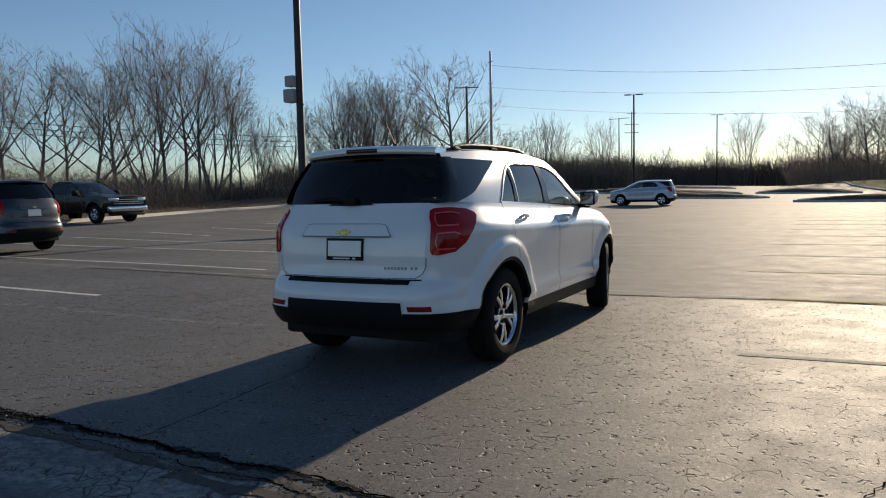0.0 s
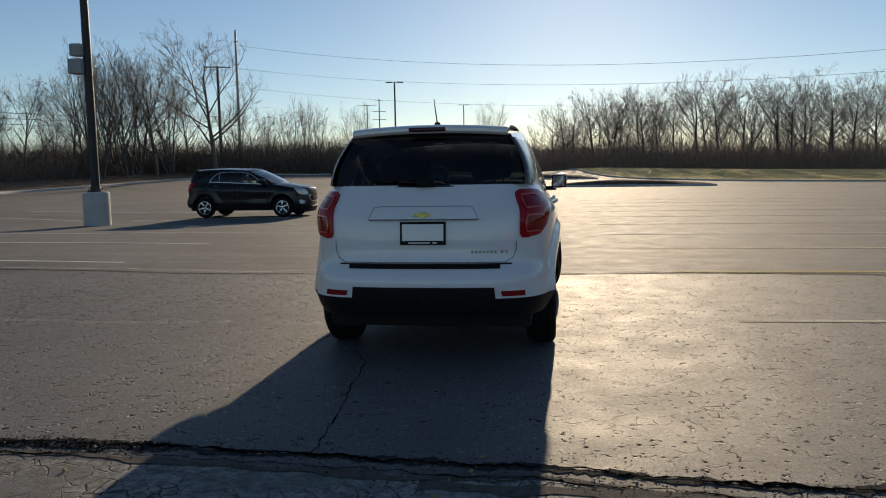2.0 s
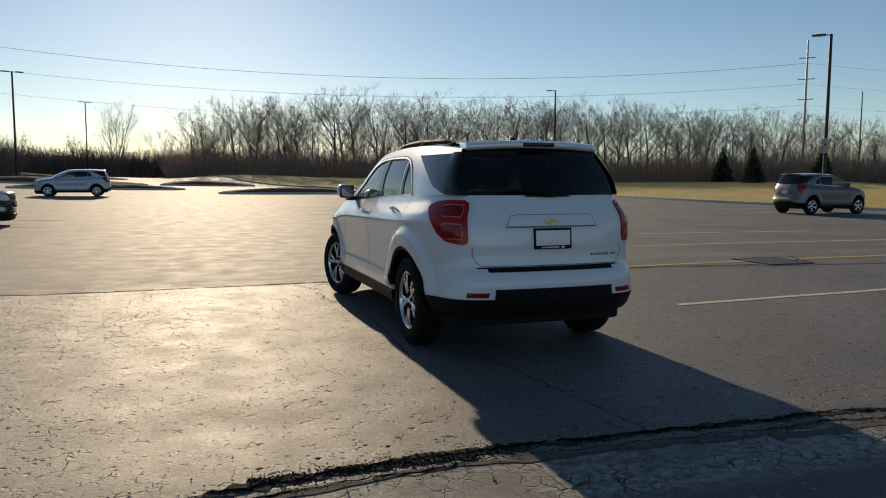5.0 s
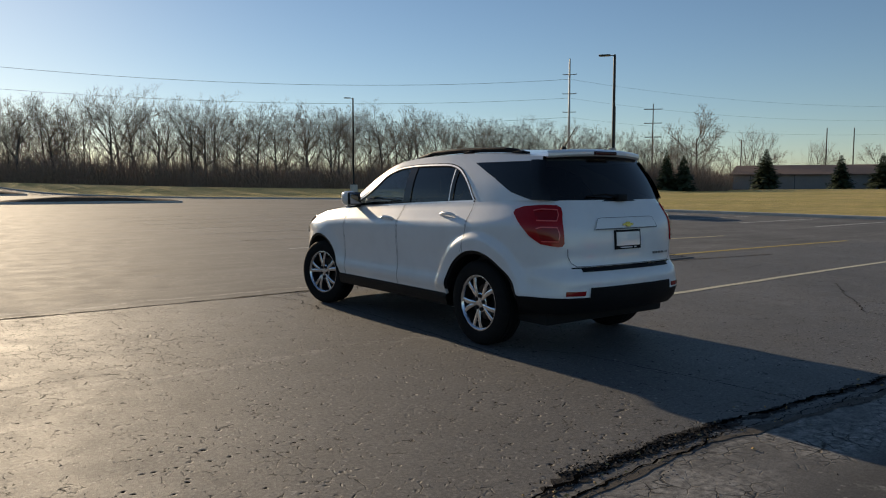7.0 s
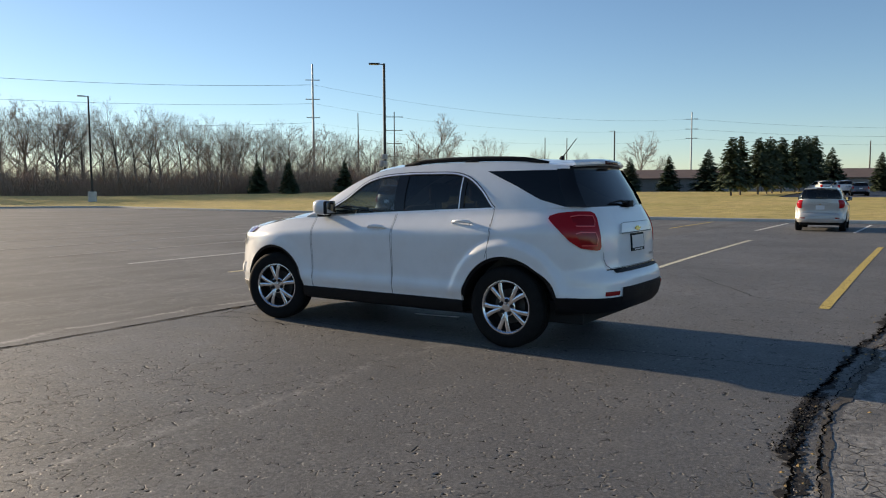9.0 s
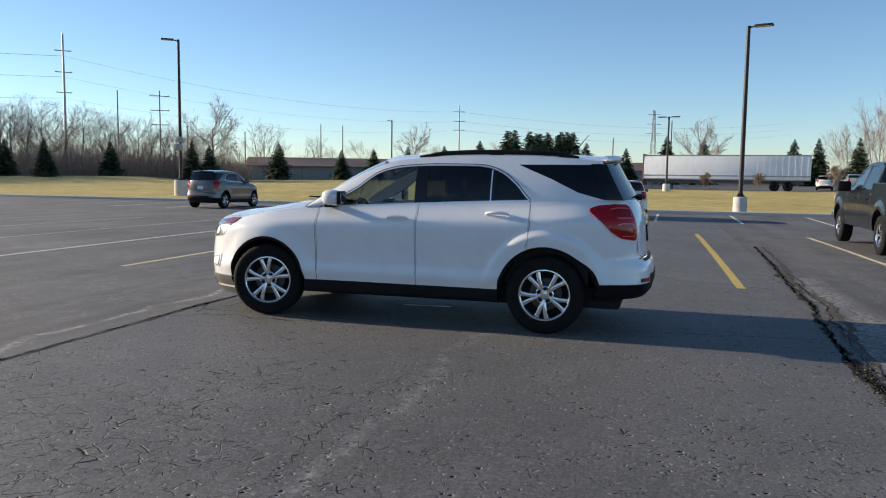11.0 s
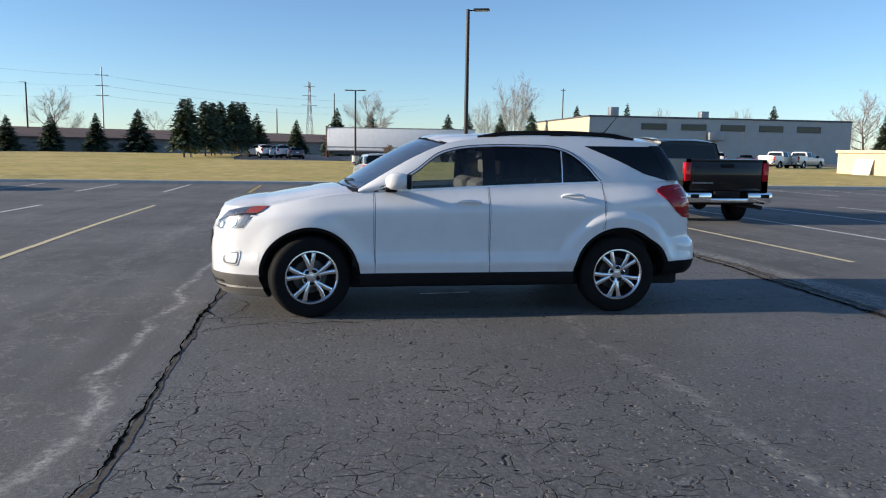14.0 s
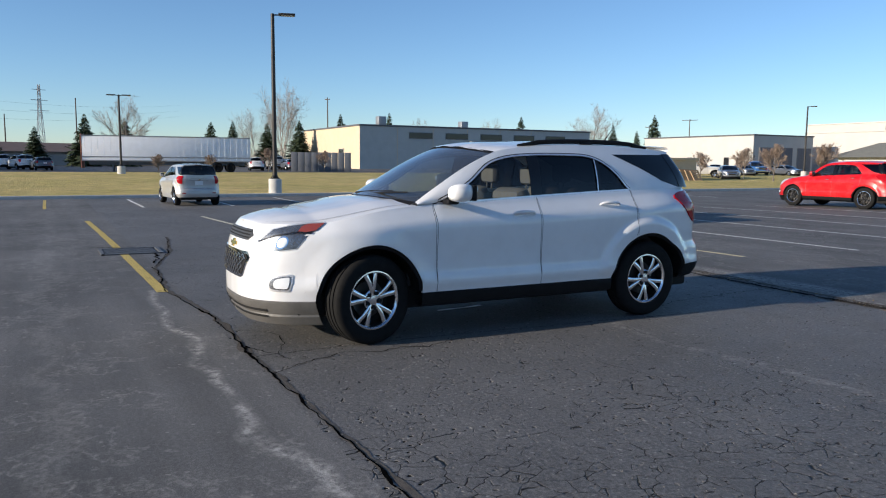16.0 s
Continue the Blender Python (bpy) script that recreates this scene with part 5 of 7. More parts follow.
    bm = bmesh.new()
    blob(bm, Fq, [(a * 0.9, 0.785 + b) for a, b in bowtie], 0.012, 2, 0.1, 0.01)
    add("front_badge", bm, GOLD)
    # tailgate furniture
    Ft = lambda a, b, o: rear(a, b, o)
    bm = bmesh.new()
    blob(bm, Ft, [(-0.385, 1.005), (-0.34, 1.085), (-0.30, 1.09), (0.30, 1.09), (0.34, 1.085), (0.385, 1.005)], 0.02, 3, 0.03, 0.02)
    add("garnish", bm, colour, par=gate)
    # grey line painted for the thin shadow round the raised garnish
    bm = bmesh.new()
    ribbon(bm, Ft, [(x, 1.006) for x in lin(-0.38, 0.38, 30)], 0.009, 0.0225)
    ribbon(bm, Ft, [(-0.385, 1.006), (-0.345, 1.084)] + [(x, 1.091) for x in lin(-0.30, 0.30, 30)] + [(0.345, 1.084), (0.385, 1.006)], 0.004, 0.0222)
    add("garnish_trim", bm, SEAM, par=gate)
    bm = bmesh.new()
    blob(bm, Ft, [(a * 0.6, 1.035 + b * 0.6) for a, b in bowtie], 0.032, 2, 0.1, 0.012)
    add("rear_badge", bm, GOLD, par=gate)
    bm = bmesh.new()
    blob(bm, Ft, [(-0.16, 0.995), (0.16, 0.995), (0.16, 0.84), (-0.16, 0.84)], 0.014, 2, 0.05, 0.012)
    pf = add("plate_frame", bm, CLADDING if hi else PLATE_WHITE, "black number plate frame", par=gate)
    if hi:
        bm = bmesh.new()
        blob(bm, Ft, [(-0.145, 0.978), (0.145, 0.978), (0.145, 0.868), (-0.145, 0.868)], 0.0165, 2, 0.05, 0.003)
        add("plate_insert", bm, colour, par=gate)
        bm = bmesh.new()
        ribbon(bm, Ft, [(x, 0.854) for x in lin(-0.10, 0.05, 8)], 0.009, 0.0165)
        ribbon(bm, Ft, [(x, 0.854) for x in lin(0.07, 0.10, 4)], 0.012, 0.0165)
        add("frame_lettering", bm, PLATE_WHITE, par=gate)
        for xk in [0.335 + 0.026 * k for k in range(7)] + [0.537, 0.567]:
            bm = bmesh.new()
            ribbon(bm, Ft, [(xk, 0.79), (xk + 0.018, 0.79)], 0.018, 0.007)
            add("letter_bar", bm, BAR_GREY, par=gate)
        bm = bmesh.new()
        for x in (-0.64, 0.64):
            ribbon(bm, Ft, [(x, z) for z in lin(0.86, 0.80, 6)] + [(x * 0.97, 0.75), (x * 0.90, 0.722)], 0.006, 0.006)
        ribbon(bm, Ft, [(x, 0.72) for x in lin(-0.58, 0.58, 30)], 0.006, 0.004)
        add("tailgate_gap", bm, SEAM, par=gate)
        bm = bmesh.new()
        grid(bm, [[P(s_rx(abs(x)), z, o, -1 if x < 0 else 1) for z, o in ((0.678, 0.004), (0.685, 0.006), (0.695, 0.004), (0.704, 0.004))] for x in lin(-0.54, 0.54, 30)], False)
        add("step_pad", bm, CLADDING, "black rear bumper step pad")
        bm = bmesh.new()
        tube(bm, [(-0.55, -1.7, 0.33), (-0.55, -1.95, 0.33), (-0.55, -2.05, 0.32)], [0.03, 0.032, 0.036], 12)
        tube(bm, [(0.5, -1.9, 0.31), (-0.5, -1.9, 0.31)], 0.09, 12)
        add("exhaust", bm, STEEL)
        bm = bmesh.new()
        tube(bm, [(0.0, -1.55, 1.665), (0.0, -1.56, 1.70)], [0.03, 0.018], 8)
        tube(bm, [(0.0, -1.56, 1.69), (0.0, -1.70, 1.86)], [0.006, 0.003], 5)
        add("aerial", bm, CLADDING)
        for dx, a in ((-0.12, 0.0), (-0.42, 0.0)):
            bm = bmesh.new()
            xx = dx
            tube(bm, [(xx + 0.45, 1.10, 1.175), (xx + 0.1, 1.09, 1.20), (xx - 0.25, 1.03, 1.215)], [0.012, 0.010, 0.006], 6)
            add("wiper", bm, CLADDING)
        bm = bmesh.new()
        for sx in (1, -1):
            for z in (0.30, 0.25):
                ribbon(bm, lambda a, b, o: P(a, b, o, sx), [(s, z) for s in lin(0.02, s_fx(0.6), 10)], 0.02, 0.013)
        add("lower_intake", bm, DARK)
    if rails:
        for sx in (1, -1):
            bm = bmesh.new()
            line = []
            for t in lin(0, 1, 22):
                y = -0.12 - 1.55 * t
                lift = 0.024 * smooth01(t / 0.16) * smooth01((1 - t) / 0.14)
                line.append(Vector((sx * (XR(y) - 0.065), y, ZR(y) + 0.018 + lift)))
            tube(bm, line, [0.011 + 0.006 * math.sin(math.pi * min(max(t, 0.05), 0.95)) for t in lin(0, 1, 22)], 8)
            grid(bm, [[p, Vector((p.x, p.y, ZR(p.y) + 0.012))] for p in line])
            for t in (0.08, 0.5, 0.92):
                y = -0.12 - 1.55 * t
                box(bm, sx * (XR(y) - 0.065) - 0.018, y - 0.07, ZR(y) + 0.005, sx * (XR(y) - 0.065) + 0.018, y + 0.07, ZR(y) + 0.034, 0.01)
            add("roof_rail", bm, CLADDING if hi else lower)
    # wheels
    pts = []
    for x, y in ((0.775, WB), (-0.775, WB), (0.775, -WB), (-0.775, -WB)):
        c = Vector((x, y, 0.36))
        if deform:
            c = deform(c)
        pts.append((c.x, c.y, wheel_r, steer if y > 0 else 0.0))
    add_wheels(root, wheel_meshes(wheel_r, 0.225 if hi else 0.2, rim_r, wheel_style, dark_rims, 56 if hi else 30), pts)
    return root


def fit_to(wb, front, back, width, height, zs=1.0, nose=0.0, tail=0.0):
    """A map from the base car to one of other measures. nose and tail: how far the hood and the hatch are pulled (metres)."""
    def f(v):
        y = v.y
        if abs(y) <= 1.4285:
            yy = y * wb / 2.857
        elif y > 0:
            yy = wb / 2 + (y - 1.4285) * front / 0.92
        else:
            yy = -wb / 2 + (y + 1.4285) * back / 0.945
        t = max(0.0, (v.z - 0.36) / 1.32)
        yy += nose * smooth01((y - 0.2) / 0.8) * smooth01((v.z - 0.7) / 0.5) - tail * smooth01((-y - 1.0) / 1.0) * smooth01((v.z - 0.8) / 0.7)
        z = v.z * zs if v.z < 0.36 else 0.36 * zs + (v.z - 0.36) * (height - 0.36 * zs) / 1.32
        return Vector((v.x * width / 1.842, yy, z))
    return f

# the white car, in the middle of the lot
white_suv = car("white_suv", WHITE, "white compact SUV with black sills, parked on cracked asphalt", "SUV", steer=13.0)

# ---------------------------------------------------------------- trees
def bark(name, c):
    k = Mat(name, c, 0.9)
    lo, hi = tuple(v * 0.6 for v in c), tuple(v * 1.5 for v in c)
    k.set("Base Color", k.ramp(k.noise(3.0, 5), (0.3, lo), (0.7, hi)))
    k.bump(k.noise(25, 4), 0.5, 0.03)
    return k.m


BARK = bark("grey_brown_bark", (0.14, 0.122, 0.105))
TWIG = bark("brown_twigs", (0.30, 0.25, 0.205))
SCRUB_TWIG = bark("dull_scrub_twigs", (0.17, 0.135, 0.105))
BRUSH = bark("brown_brush", (0.40, 0.275, 0.20))
RED_TWIG = bark("reddish_twigs", (0.25, 0.19, 0.15))
PALE_BARK = bark("pale_bark", (0.30, 0.26, 0.22))


def limb_mesh(name, limbs, material):
    """Tapered limbs, each a list of (point, radius) and its number of sides, as one mesh; the finest twigs are slivers."""
    vs, fs = [], []
    for pts, n in limbs:
        base = len(vs)
        side = None
        for i, (p, r) in enumerate(pts):
            d = (pts[min(i + 1, len(pts) - 1)][0] - pts[max(i - 1, 0)][0]).normalized()
            if side is None:
                side = Matrix.Rotation(2.4 * len(vs), 3, d) @ d.orthogonal().normalized()
            side = (side - d * side.dot(d)).normalized()
            up = d.cross(side)
            if n == 2:
                vs += [tuple(p + r * side), tuple(p - r * side)] if i < len(pts) - 1 else [tuple(p)]
                continue
            for k in range(n):
                a = 2 * math.pi * k / n
                vs.append(tuple(p + r * (math.cos(a) * side + math.sin(a) * up)))
        if n == 2:
            last = len(pts) - 1
            fs += [(base + 2 * i, base + 2 * i + 1, base + 2 * i + 3, base + 2 * i + 2) for i in range(last - 1)]
            fs.append((base + 2 * last - 2, base + 2 * last - 1, base + 2 * last))
            continue
        for i in range(len(pts) - 1):
            for k in range(n):
                a, b = base + i * n + k, base + i * n + (k + 1) % n
                fs.append((a, b, b + n, a + n))
    me = bpy.data.meshes.new(name)
    me.from_pydata(vs, [], fs)
    me.materials.append(material)
    for p in me.polygons:
        p.use_smooth = True
    return me


def bare_tree(seed, height=15.0, spread=0.8, clear=0.35, trunk_r=0.19, stems=1, twig_r=0.016, dense_f=1.0, lab="bare winter tree with grey-brown branches", bark_m=None, twig_m=None):
    """A leafless tree: trunk and ascending limbs in one part, the fine branching of a rounded crown in another."""
    rnd = random.Random(seed)
    main, fine = [], []
    n_seg, n_side, wob, lift = (7, 5, 3, 2, 1), (6, 5, 3, 2, 2), (0.07, 0.15, 0.20, 0.22, 0.2), (0.03, 0.09, 0.10, 0.10, 0.08)

    def grow(p, d, length, r, level):
        n = n_seg[level]
        pts = [(p.copy(), r)]
        q, dd = p.copy(), d.copy()
        for i in range(n):
            w = wob[level]
            dd = (dd + Vector((rnd.uniform(-w, w), rnd.uniform(-w, w), rnd.uniform(-w, w) * 0.6 + lift[level]))).normalized()
            q = q + dd * (length / n)
            pts.append((q.copy(), max(r * (1 - 0.78 * (i + 1) / n), 0.004)))
        (main if level < 2 else fine).append((pts, n_side[level]))
        if level >= 4:
            return
        kids = (11, 6.8, 4.9, 3.5)[level] * dense_f
        for j in range(int(kids + rnd.random())):
            t = clear + (0.98 - clear) * (j + rnd.random()) / kids if level == 0 else rnd.uniform(0.18, 0.98)
            t = min(t, 0.98)
            k = min(int(t * n), n - 1)
            base = pts[k][0].lerp(pts[k + 1][0], t * n - k)
            ax = (pts[k + 1][0] - pts[k][0]).normalized()
            side = Matrix.Rotation(rnd.uniform(0, 2 * math.pi), 3, ax) @ ax.orthogonal().normalized()
            if level == 0:
                u = (t - clear) / (1 - clear)
                ang = spread * (1.2 - 0.65 * u) * rnd.uniform(0.8, 1.2)
                ln = height * (0.50 - 0.16 * u) * rnd.uniform(0.75, 1.1)
            else:
                ang = rnd.uniform(0.35, 0.85)
                ln = length * (rnd.uniform(0.35, 0.6), rnd.uniform(0.35, 0.6), rnd.uniform(0.45, 0.7), rnd.uniform(0.5, 0.9))[level] * (1.15 - 0.45 * t)
            nd = (ax * math.cos(ang) + side * math.sin(ang)).normalized()
            rr = pts[k][1] * (1 - t * n + k) + pts[k + 1][1] * (t * n - k)
            grow(base, nd, ln, max(rr * (0.56, 0.55, 0.6, 0.6)[level], twig_r * (2.9, 1.7, 1.0, 0.75)[level]), level + 1)

    for i in range(stems):
        lean = Vector((rnd.uniform(-0.05, 0.05), rnd.uniform(-0.05, 0.05), 1)) if stems == 1 else Vector((rnd.uniform(-0.35, 0.35), rnd.uniform(-0.35, 0.35), 1))
        grow(Vector((rnd.uniform(-0.3, 0.3) * (stems > 1), rnd.uniform(-0.3, 0.3) * (stems > 1), -0.1)), lean.normalized(), 0.66 * height * rnd.uniform(0.92, 1.0), trunk_r, 0)
    root = new("bare_tree", limb_mesh("trunk", main, bark_m or BARK))
    tagged(root, lab, "tree", "bare trees")
    crown = new("crown", limb_mesh("crown", fine, twig_m or TWIG))
    crown.parent = root
    return root


def spruce(seed, height=6.5, width=2.6, bare=0.06, power=0.85, lab="dark green spruce standing on the lawn"):
    """A conifer: trunk and tiers of drooping needle sprays."""
    rnd = random.Random(seed)
    root = new("conifer", limb_mesh("trunk", [([(Vector((0, 0, -0.1)), 0.13), (Vector((0, 0, height * 0.5)), 0.08), (Vector((0, 0, height * 0.97)), 0.01)], 6)], BARK))
    vs, fs = [], []
    z = height * bare
    while z < height * 0.985:
        f = 1 - z / height
        reach = width / 2 * (min(1.0, f * 1.08) ** power) * rnd.uniform(0.85, 1.1) + 0.05
        n = max(6, int(24 * (0.30 + f)))
        for _ in range(n):
            a = rnd.uniform(0, 2 * math.pi)
            L = reach * rnd.uniform(0.55, 1.05)
            d = Vector((math.cos(a), math.sin(a), 0))
            t = Vector((-math.sin(a), math.cos(a), 0))
            drop = rnd.uniform(-0.12, 0.30)
            for k in range(5):
                u0, u1 = k / 5, (k + 1.35) / 5
                c0 = d * (L * u0) + Vector((0, 0, z + 0.12 * L - drop * L * u0 * u0 * 1.4))
                c1 = d * (L * u1) + Vector((0, 0, z + 0.12 * L - drop * L * u1 * u1 * 1.4))
                wd = L * 0.17 * (1.15 - 0.6 * u0) + 0.05
                for s in (-1, 1):
                    i = len(vs)
                    tip = c1 + t * s * wd + Vector((0, 0, rnd.uniform(-0.10, 0.05)))
                    vs += [tuple(c0), tuple(c1), tuple(tip), tuple(c0 + t * s * wd * 0.5 + Vector((0, 0, -0.07)))]
                    fs += [(i, i + 1, i + 2, i + 3)]
        z += height * 0.024 * rnd.uniform(0.8, 1.2)
    me = bpy.data.meshes.new("needles")
    me.from_pydata(vs, [], fs)
    me.materials.append(NEEDLE)
    ob = new("needles", me)
    ob.parent = root
    return tagged(root, lab, "conifer", "conifers")


_k = Mat("spruce_needles", (0.035, 0.06, 0.03), 0.75, 0.0, 0.3)
_k.set("Base Color", _k.mix(_k.noise(1.3, 4), (0.025, 0.05, 0.03), (0.10, 0.12, 0.06)))
NEEDLE = _k.m


def brush(name, n, place, h, w, material, label, seed, lean=0.25, twiggy=False):
    """A thicket of upright canes and twigs as one object of stuff."""
    rnd = random.Random(seed)
    vs, fs = [], []
    for _ in range(n):
        x, y = place(rnd)
        z = ground_z(x, y) - 0.1
        clump = 0.62 + 0.75 * abs(noise.noise(Vector((x * 0.16, y * 0.16, seed)))) + 0.35 * noise.noise(Vector((x * 0.6, y * 0.6, seed)))
        hh = h[0] + (h[1] - h[0]) * rnd.random() ** 1.4 * max(0.15, clump)
        a = rnd.uniform(0, 6.28)
        ww = rnd.uniform(*w)
        t = Vector((math.cos(a), math.sin(a), 0)) * ww
        p0 = Vector((x, y, z))
        p1 = p0 + Vector((rnd.uniform(-lean, lean) * hh, rnd.uniform(-lean, lean) * hh, hh * 0.55))
        p2 = p1 + Vector((rnd.uniform(-lean, lean) * hh, rnd.uniform(-lean, lean) * hh, hh * 0.45))
        i = len(vs)
        vs += [tuple(p0 - t), tuple(p0 + t), tuple(p1 + t * 0.7), tuple(p1 - t * 0.7), tuple(p2)]
        fs += [(i, i + 1, i + 2, i + 3), (i + 3, i + 2, i + 4)]
        if twiggy:
            for _ in range(3):
                b0 = p0.lerp(p1, rnd.uniform(0.35, 1.0))
                b1 = b0 + Vector((rnd.uniform(-0.32, 0.32) * hh, rnd.uniform(-0.32, 0.32) * hh, rnd.uniform(-0.02, 0.30) * hh))
                i = len(vs)
                vs += [tuple(b0 - t * 0.5), tuple(b0 + t * 0.5), tuple(b1)]
                fs += [(i, i + 1, i + 2)]
    me = bpy.data.meshes.new(name)
    me.from_pydata(vs, [], fs)
    me.materials.append(material)
    return tagged(new(name, me), label, "undergrowth", kind="stuff")


rnd = random.Random(5)
kinds = [bare_tree(100 + i, h, sp, c, r, 1, 0.0125, df) for i, (h, sp, c, r, df) in enumerate(((15, 0.80, 0.32, 0.21, 1.0), (16, 0.66, 0.38, 0.20, 1.0), (13.5, 0.98, 0.28, 0.21, 1.05), (14.5, 0.78, 0.34, 0.19, 1.0), (12, 0.90, 0.22, 0.17, 1.05)))]
kinds += [bare_tree(120 + i, 12.5, 0.62, 0.14, 0.12, 4, 0.0115, 0.70, "several-stemmed bare winter tree with upswept branches") for i in range(2)]
TALL = [max(v.co.z for v in k.children[0].data.vertices) for k in kinds]
first = []


def again(src, m):
    """A copy at m, whatever the scale at which the first one stands."""
    return copy_thing(src, m @ Matrix.Diagonal((*(1 / v for v in src.scale), 1)))



def plant(i, x, y, h, wide=1.0):
    s = h / TALL[i]
    m = upright(x, y, rnd.uniform(0, 360)) @ Matrix.Diagonal((s * wide, s * wide, s, 1))
    if i not in first:
        first.append(i)
        kinds[i].matrix_basis = m
        return kinds[i]
    return again(kinds[i], m)


def plant_to(i, az, d, el, ex, ey, wide=1.0):
    """Tree i, d metres off, with its top at an elevation of el degrees."""
    x, y, z = polar(az, d, ex, ey)
    return plant(i, x, y, d * math.tan(radians(el)) + 1.38 - z, wide)


# woods to the north-east, behind the verge
def wood_top(az):
    return float(np.interp(az, (1, 5, 9, 14, 22, 28, 34, 40, 46, 52), (4.6, 6.2, 6.5, 7.0, 6.4, 6.7, 6.2, 5.6, 4.8, 3.9)))


for i in range(52):
    az = 1.6 + 52.5 * (i + rnd.uniform(-0.4, 0.4)) / 52
    plant_to(rnd.choice((0, 0, 1, 2, 2, 3, 3)), az, rnd.uniform(116, 124), wood_top(az) * rnd.uniform(0.88, 1.0), -3, -7, rnd.uniform(1.0, 1.35))
for i in range(50):
    az = 1.6 + 52.5 * (i + rnd.uniform(-0.5, 0.5)) / 50
    plant_to(rnd.choice((1, 3, 4, 4, 5, 6)), az, rnd.uniform(126, 138), wood_top(az) * rnd.uniform(0.62, 0.86), -3, -7, rnd.uniform(0.9, 1.2))
# woods to the north-west: tall trees over the scrub, one domed clump, one broad tree beside the poles
for az, d, el, kd, wide in ((-62.5, 56, 12.0, 0, 1), (-60.5, 64, 11.0, 2, 1), (-58.5, 58, 10.2, 5, 1), (-56.5, 66, 11.2, 0, 1), (-54.6, 60, 10.0, 2, 1.1), (-53.0, 68, 10.8, 3, 1), (-51.2, 62, 9.6, 4, 1.1), (-49.6, 57, 10.6, 2, 1.1), (-47.6, 66, 12.6, 5, 0.9),
                            (-46.4, 62, 12.4, 0, 0.9), (-45.2, 64, 13.0, 3, 0.9), (-44.2, 63, 12.2, 1, 0.9), (-43.2, 66, 11.4, 5, 0.8), (-42.2, 66, 10.9, 1, 0.8), (-41.4, 70, 8.6, 3, 0.8), (-40.3, 72, 6.6, 6, 0.8), (-39.5, 76, 5.6, 5, 0.7),
                            (-37.9, 78, 7.0, 4, 0.95), (-36.2, 90, 5.6, 6, 1), (-35.0, 80, 7.4, 2, 1), (-34.0, 82, 8.4, 5, 1), (-33.2, 80, 9.0, 6, 1), (-32.4, 84, 9.5, 5, 1), (-31.5, 82, 9.5, 6, 1), (-30.6, 84, 9.3, 5, 1), (-29.6, 82, 8.9, 2, 1), (-28.6, 86, 8.3, 6, 1),
                            (-25.6, 84, 11.2, 2, 1.25), (-27.3, 92, 6.6, 4, 1), (-24.0, 96, 5.6, 5, 1), (-22.9, 100, 5.2, 4, 1), (-21.8, 104, 4.6, 6, 1), (-20.2, 112, 5.2, 5, 0.8), (-19.2, 114, 5.9, 6, 0.8), (-18.2, 116, 5.4, 5, 0.8), (-14.9, 140, 5.3, 6, 0.9),
                            (-5.4, 135, 5.4, 6, 0.9), (-16.4, 160, 3.2, 4, 1), (-11, 170, 3.0, 2, 1), (-2.4, 165, 3.4, 4, 1), (0.2, 160, 3.6, 2, 1), (-7.4, 170, 2.8, 4, 1)):
    plant_to(kd, az, d, el, 2, -7, wide)
# bare trees over the far buildings to the east
oak = bare_tree(151, 12.0, 1.15, 0.24, 0.24, 1, 0.020, 1.15, "broad-crowned bare oak beyond the lawn")
oak_used = []
for az, d, el, kd in ((57.6, 140, 5.0, 9), (55.4, 150, 3.2, 2), (60.9, 160, 4.3, 5), (62.6, 170, 2.6, 4), (71.8, 190, 3.6, 9), (64.5, 210, 3.2, 5), (68.0, 215, 2.7, 4), (92.9, 125, 4.1, 9), (127.6, 190, 3.9, 9), (126.4, 196, 3.2, 4), (119.5, 210, 3.0, 9), (78.5, 230, 2.7, 4), (66.0, 200, 2.2, 4), (115, 220, 3.0, 9), (59.2, 180, 2.8, 2)):
    x, y, _ = polar(az, d)
    if kd == 9:
        m = upright(x, y, rnd.uniform(0, 360), d * math.tan(radians(el)) / 9.8)
        if oak_used:
            again(oak, m)
        else:
            oak.matrix_basis = m
            oak_used.append(oak)
        continue
    plant_to(kd, az, d, el, -8.0, 0.0)
poplar = bare_tree(140, 16.0, 0.42, 0.08, 0.10, 5, 0.014, 0.85, "tall pale many-stemmed bare tree beyond the yard", PALE_BARK, PALE_BARK)
poplar.matrix_basis = upright(*polar(103.9, 150)[:2], 30, 0.98)
poplar2 = again(poplar, upright(*polar(102.2, 160)[:2], 120, 0.75))
for i in (0, 1, 2, 3, 4, 5, 6):
    if i not in first:
        plant(i, *polar(50, 150)[:2], 10.0)

sp = [spruce(200 + i, 6.5, w, b) for i, (w, b) in enumerate(((4.3, 0.03), (3.9, 0.03), (4.6, 0.04)))]
used = []


def conifer(az, d, el, ex=-8.0, ey=-0.5, kd=None, wide=1.0):
    x, y, z = polar(az, d, ex, ey)
    h = d * math.tan(radians(el)) + 1.42 - z
    i = rnd.randrange(3) if kd is None else kd
    m = upright(x, y, rnd.uniform(0, 360)) @ Matrix.Diagonal((h / 6.5 * wide, h / 6.5 * wide, h / 6.5, 1))
    if i in used:
        return again(sp[i], m)
    used.append(i)
    sp[i].matrix_basis = m
    return sp[i]


def conifer_at(x, y, h, kd, wide=1.0):
    m = upright(x, y, rnd.uniform(0, 360)) @ Matrix.Diagonal((h / 6.5 * wide, h / 6.5 * wide, h / 6.5, 1))
    if kd in used:
        return again(sp[kd], m)
    used.append(kd)
    sp[kd].matrix_basis = m
    return sp[kd]


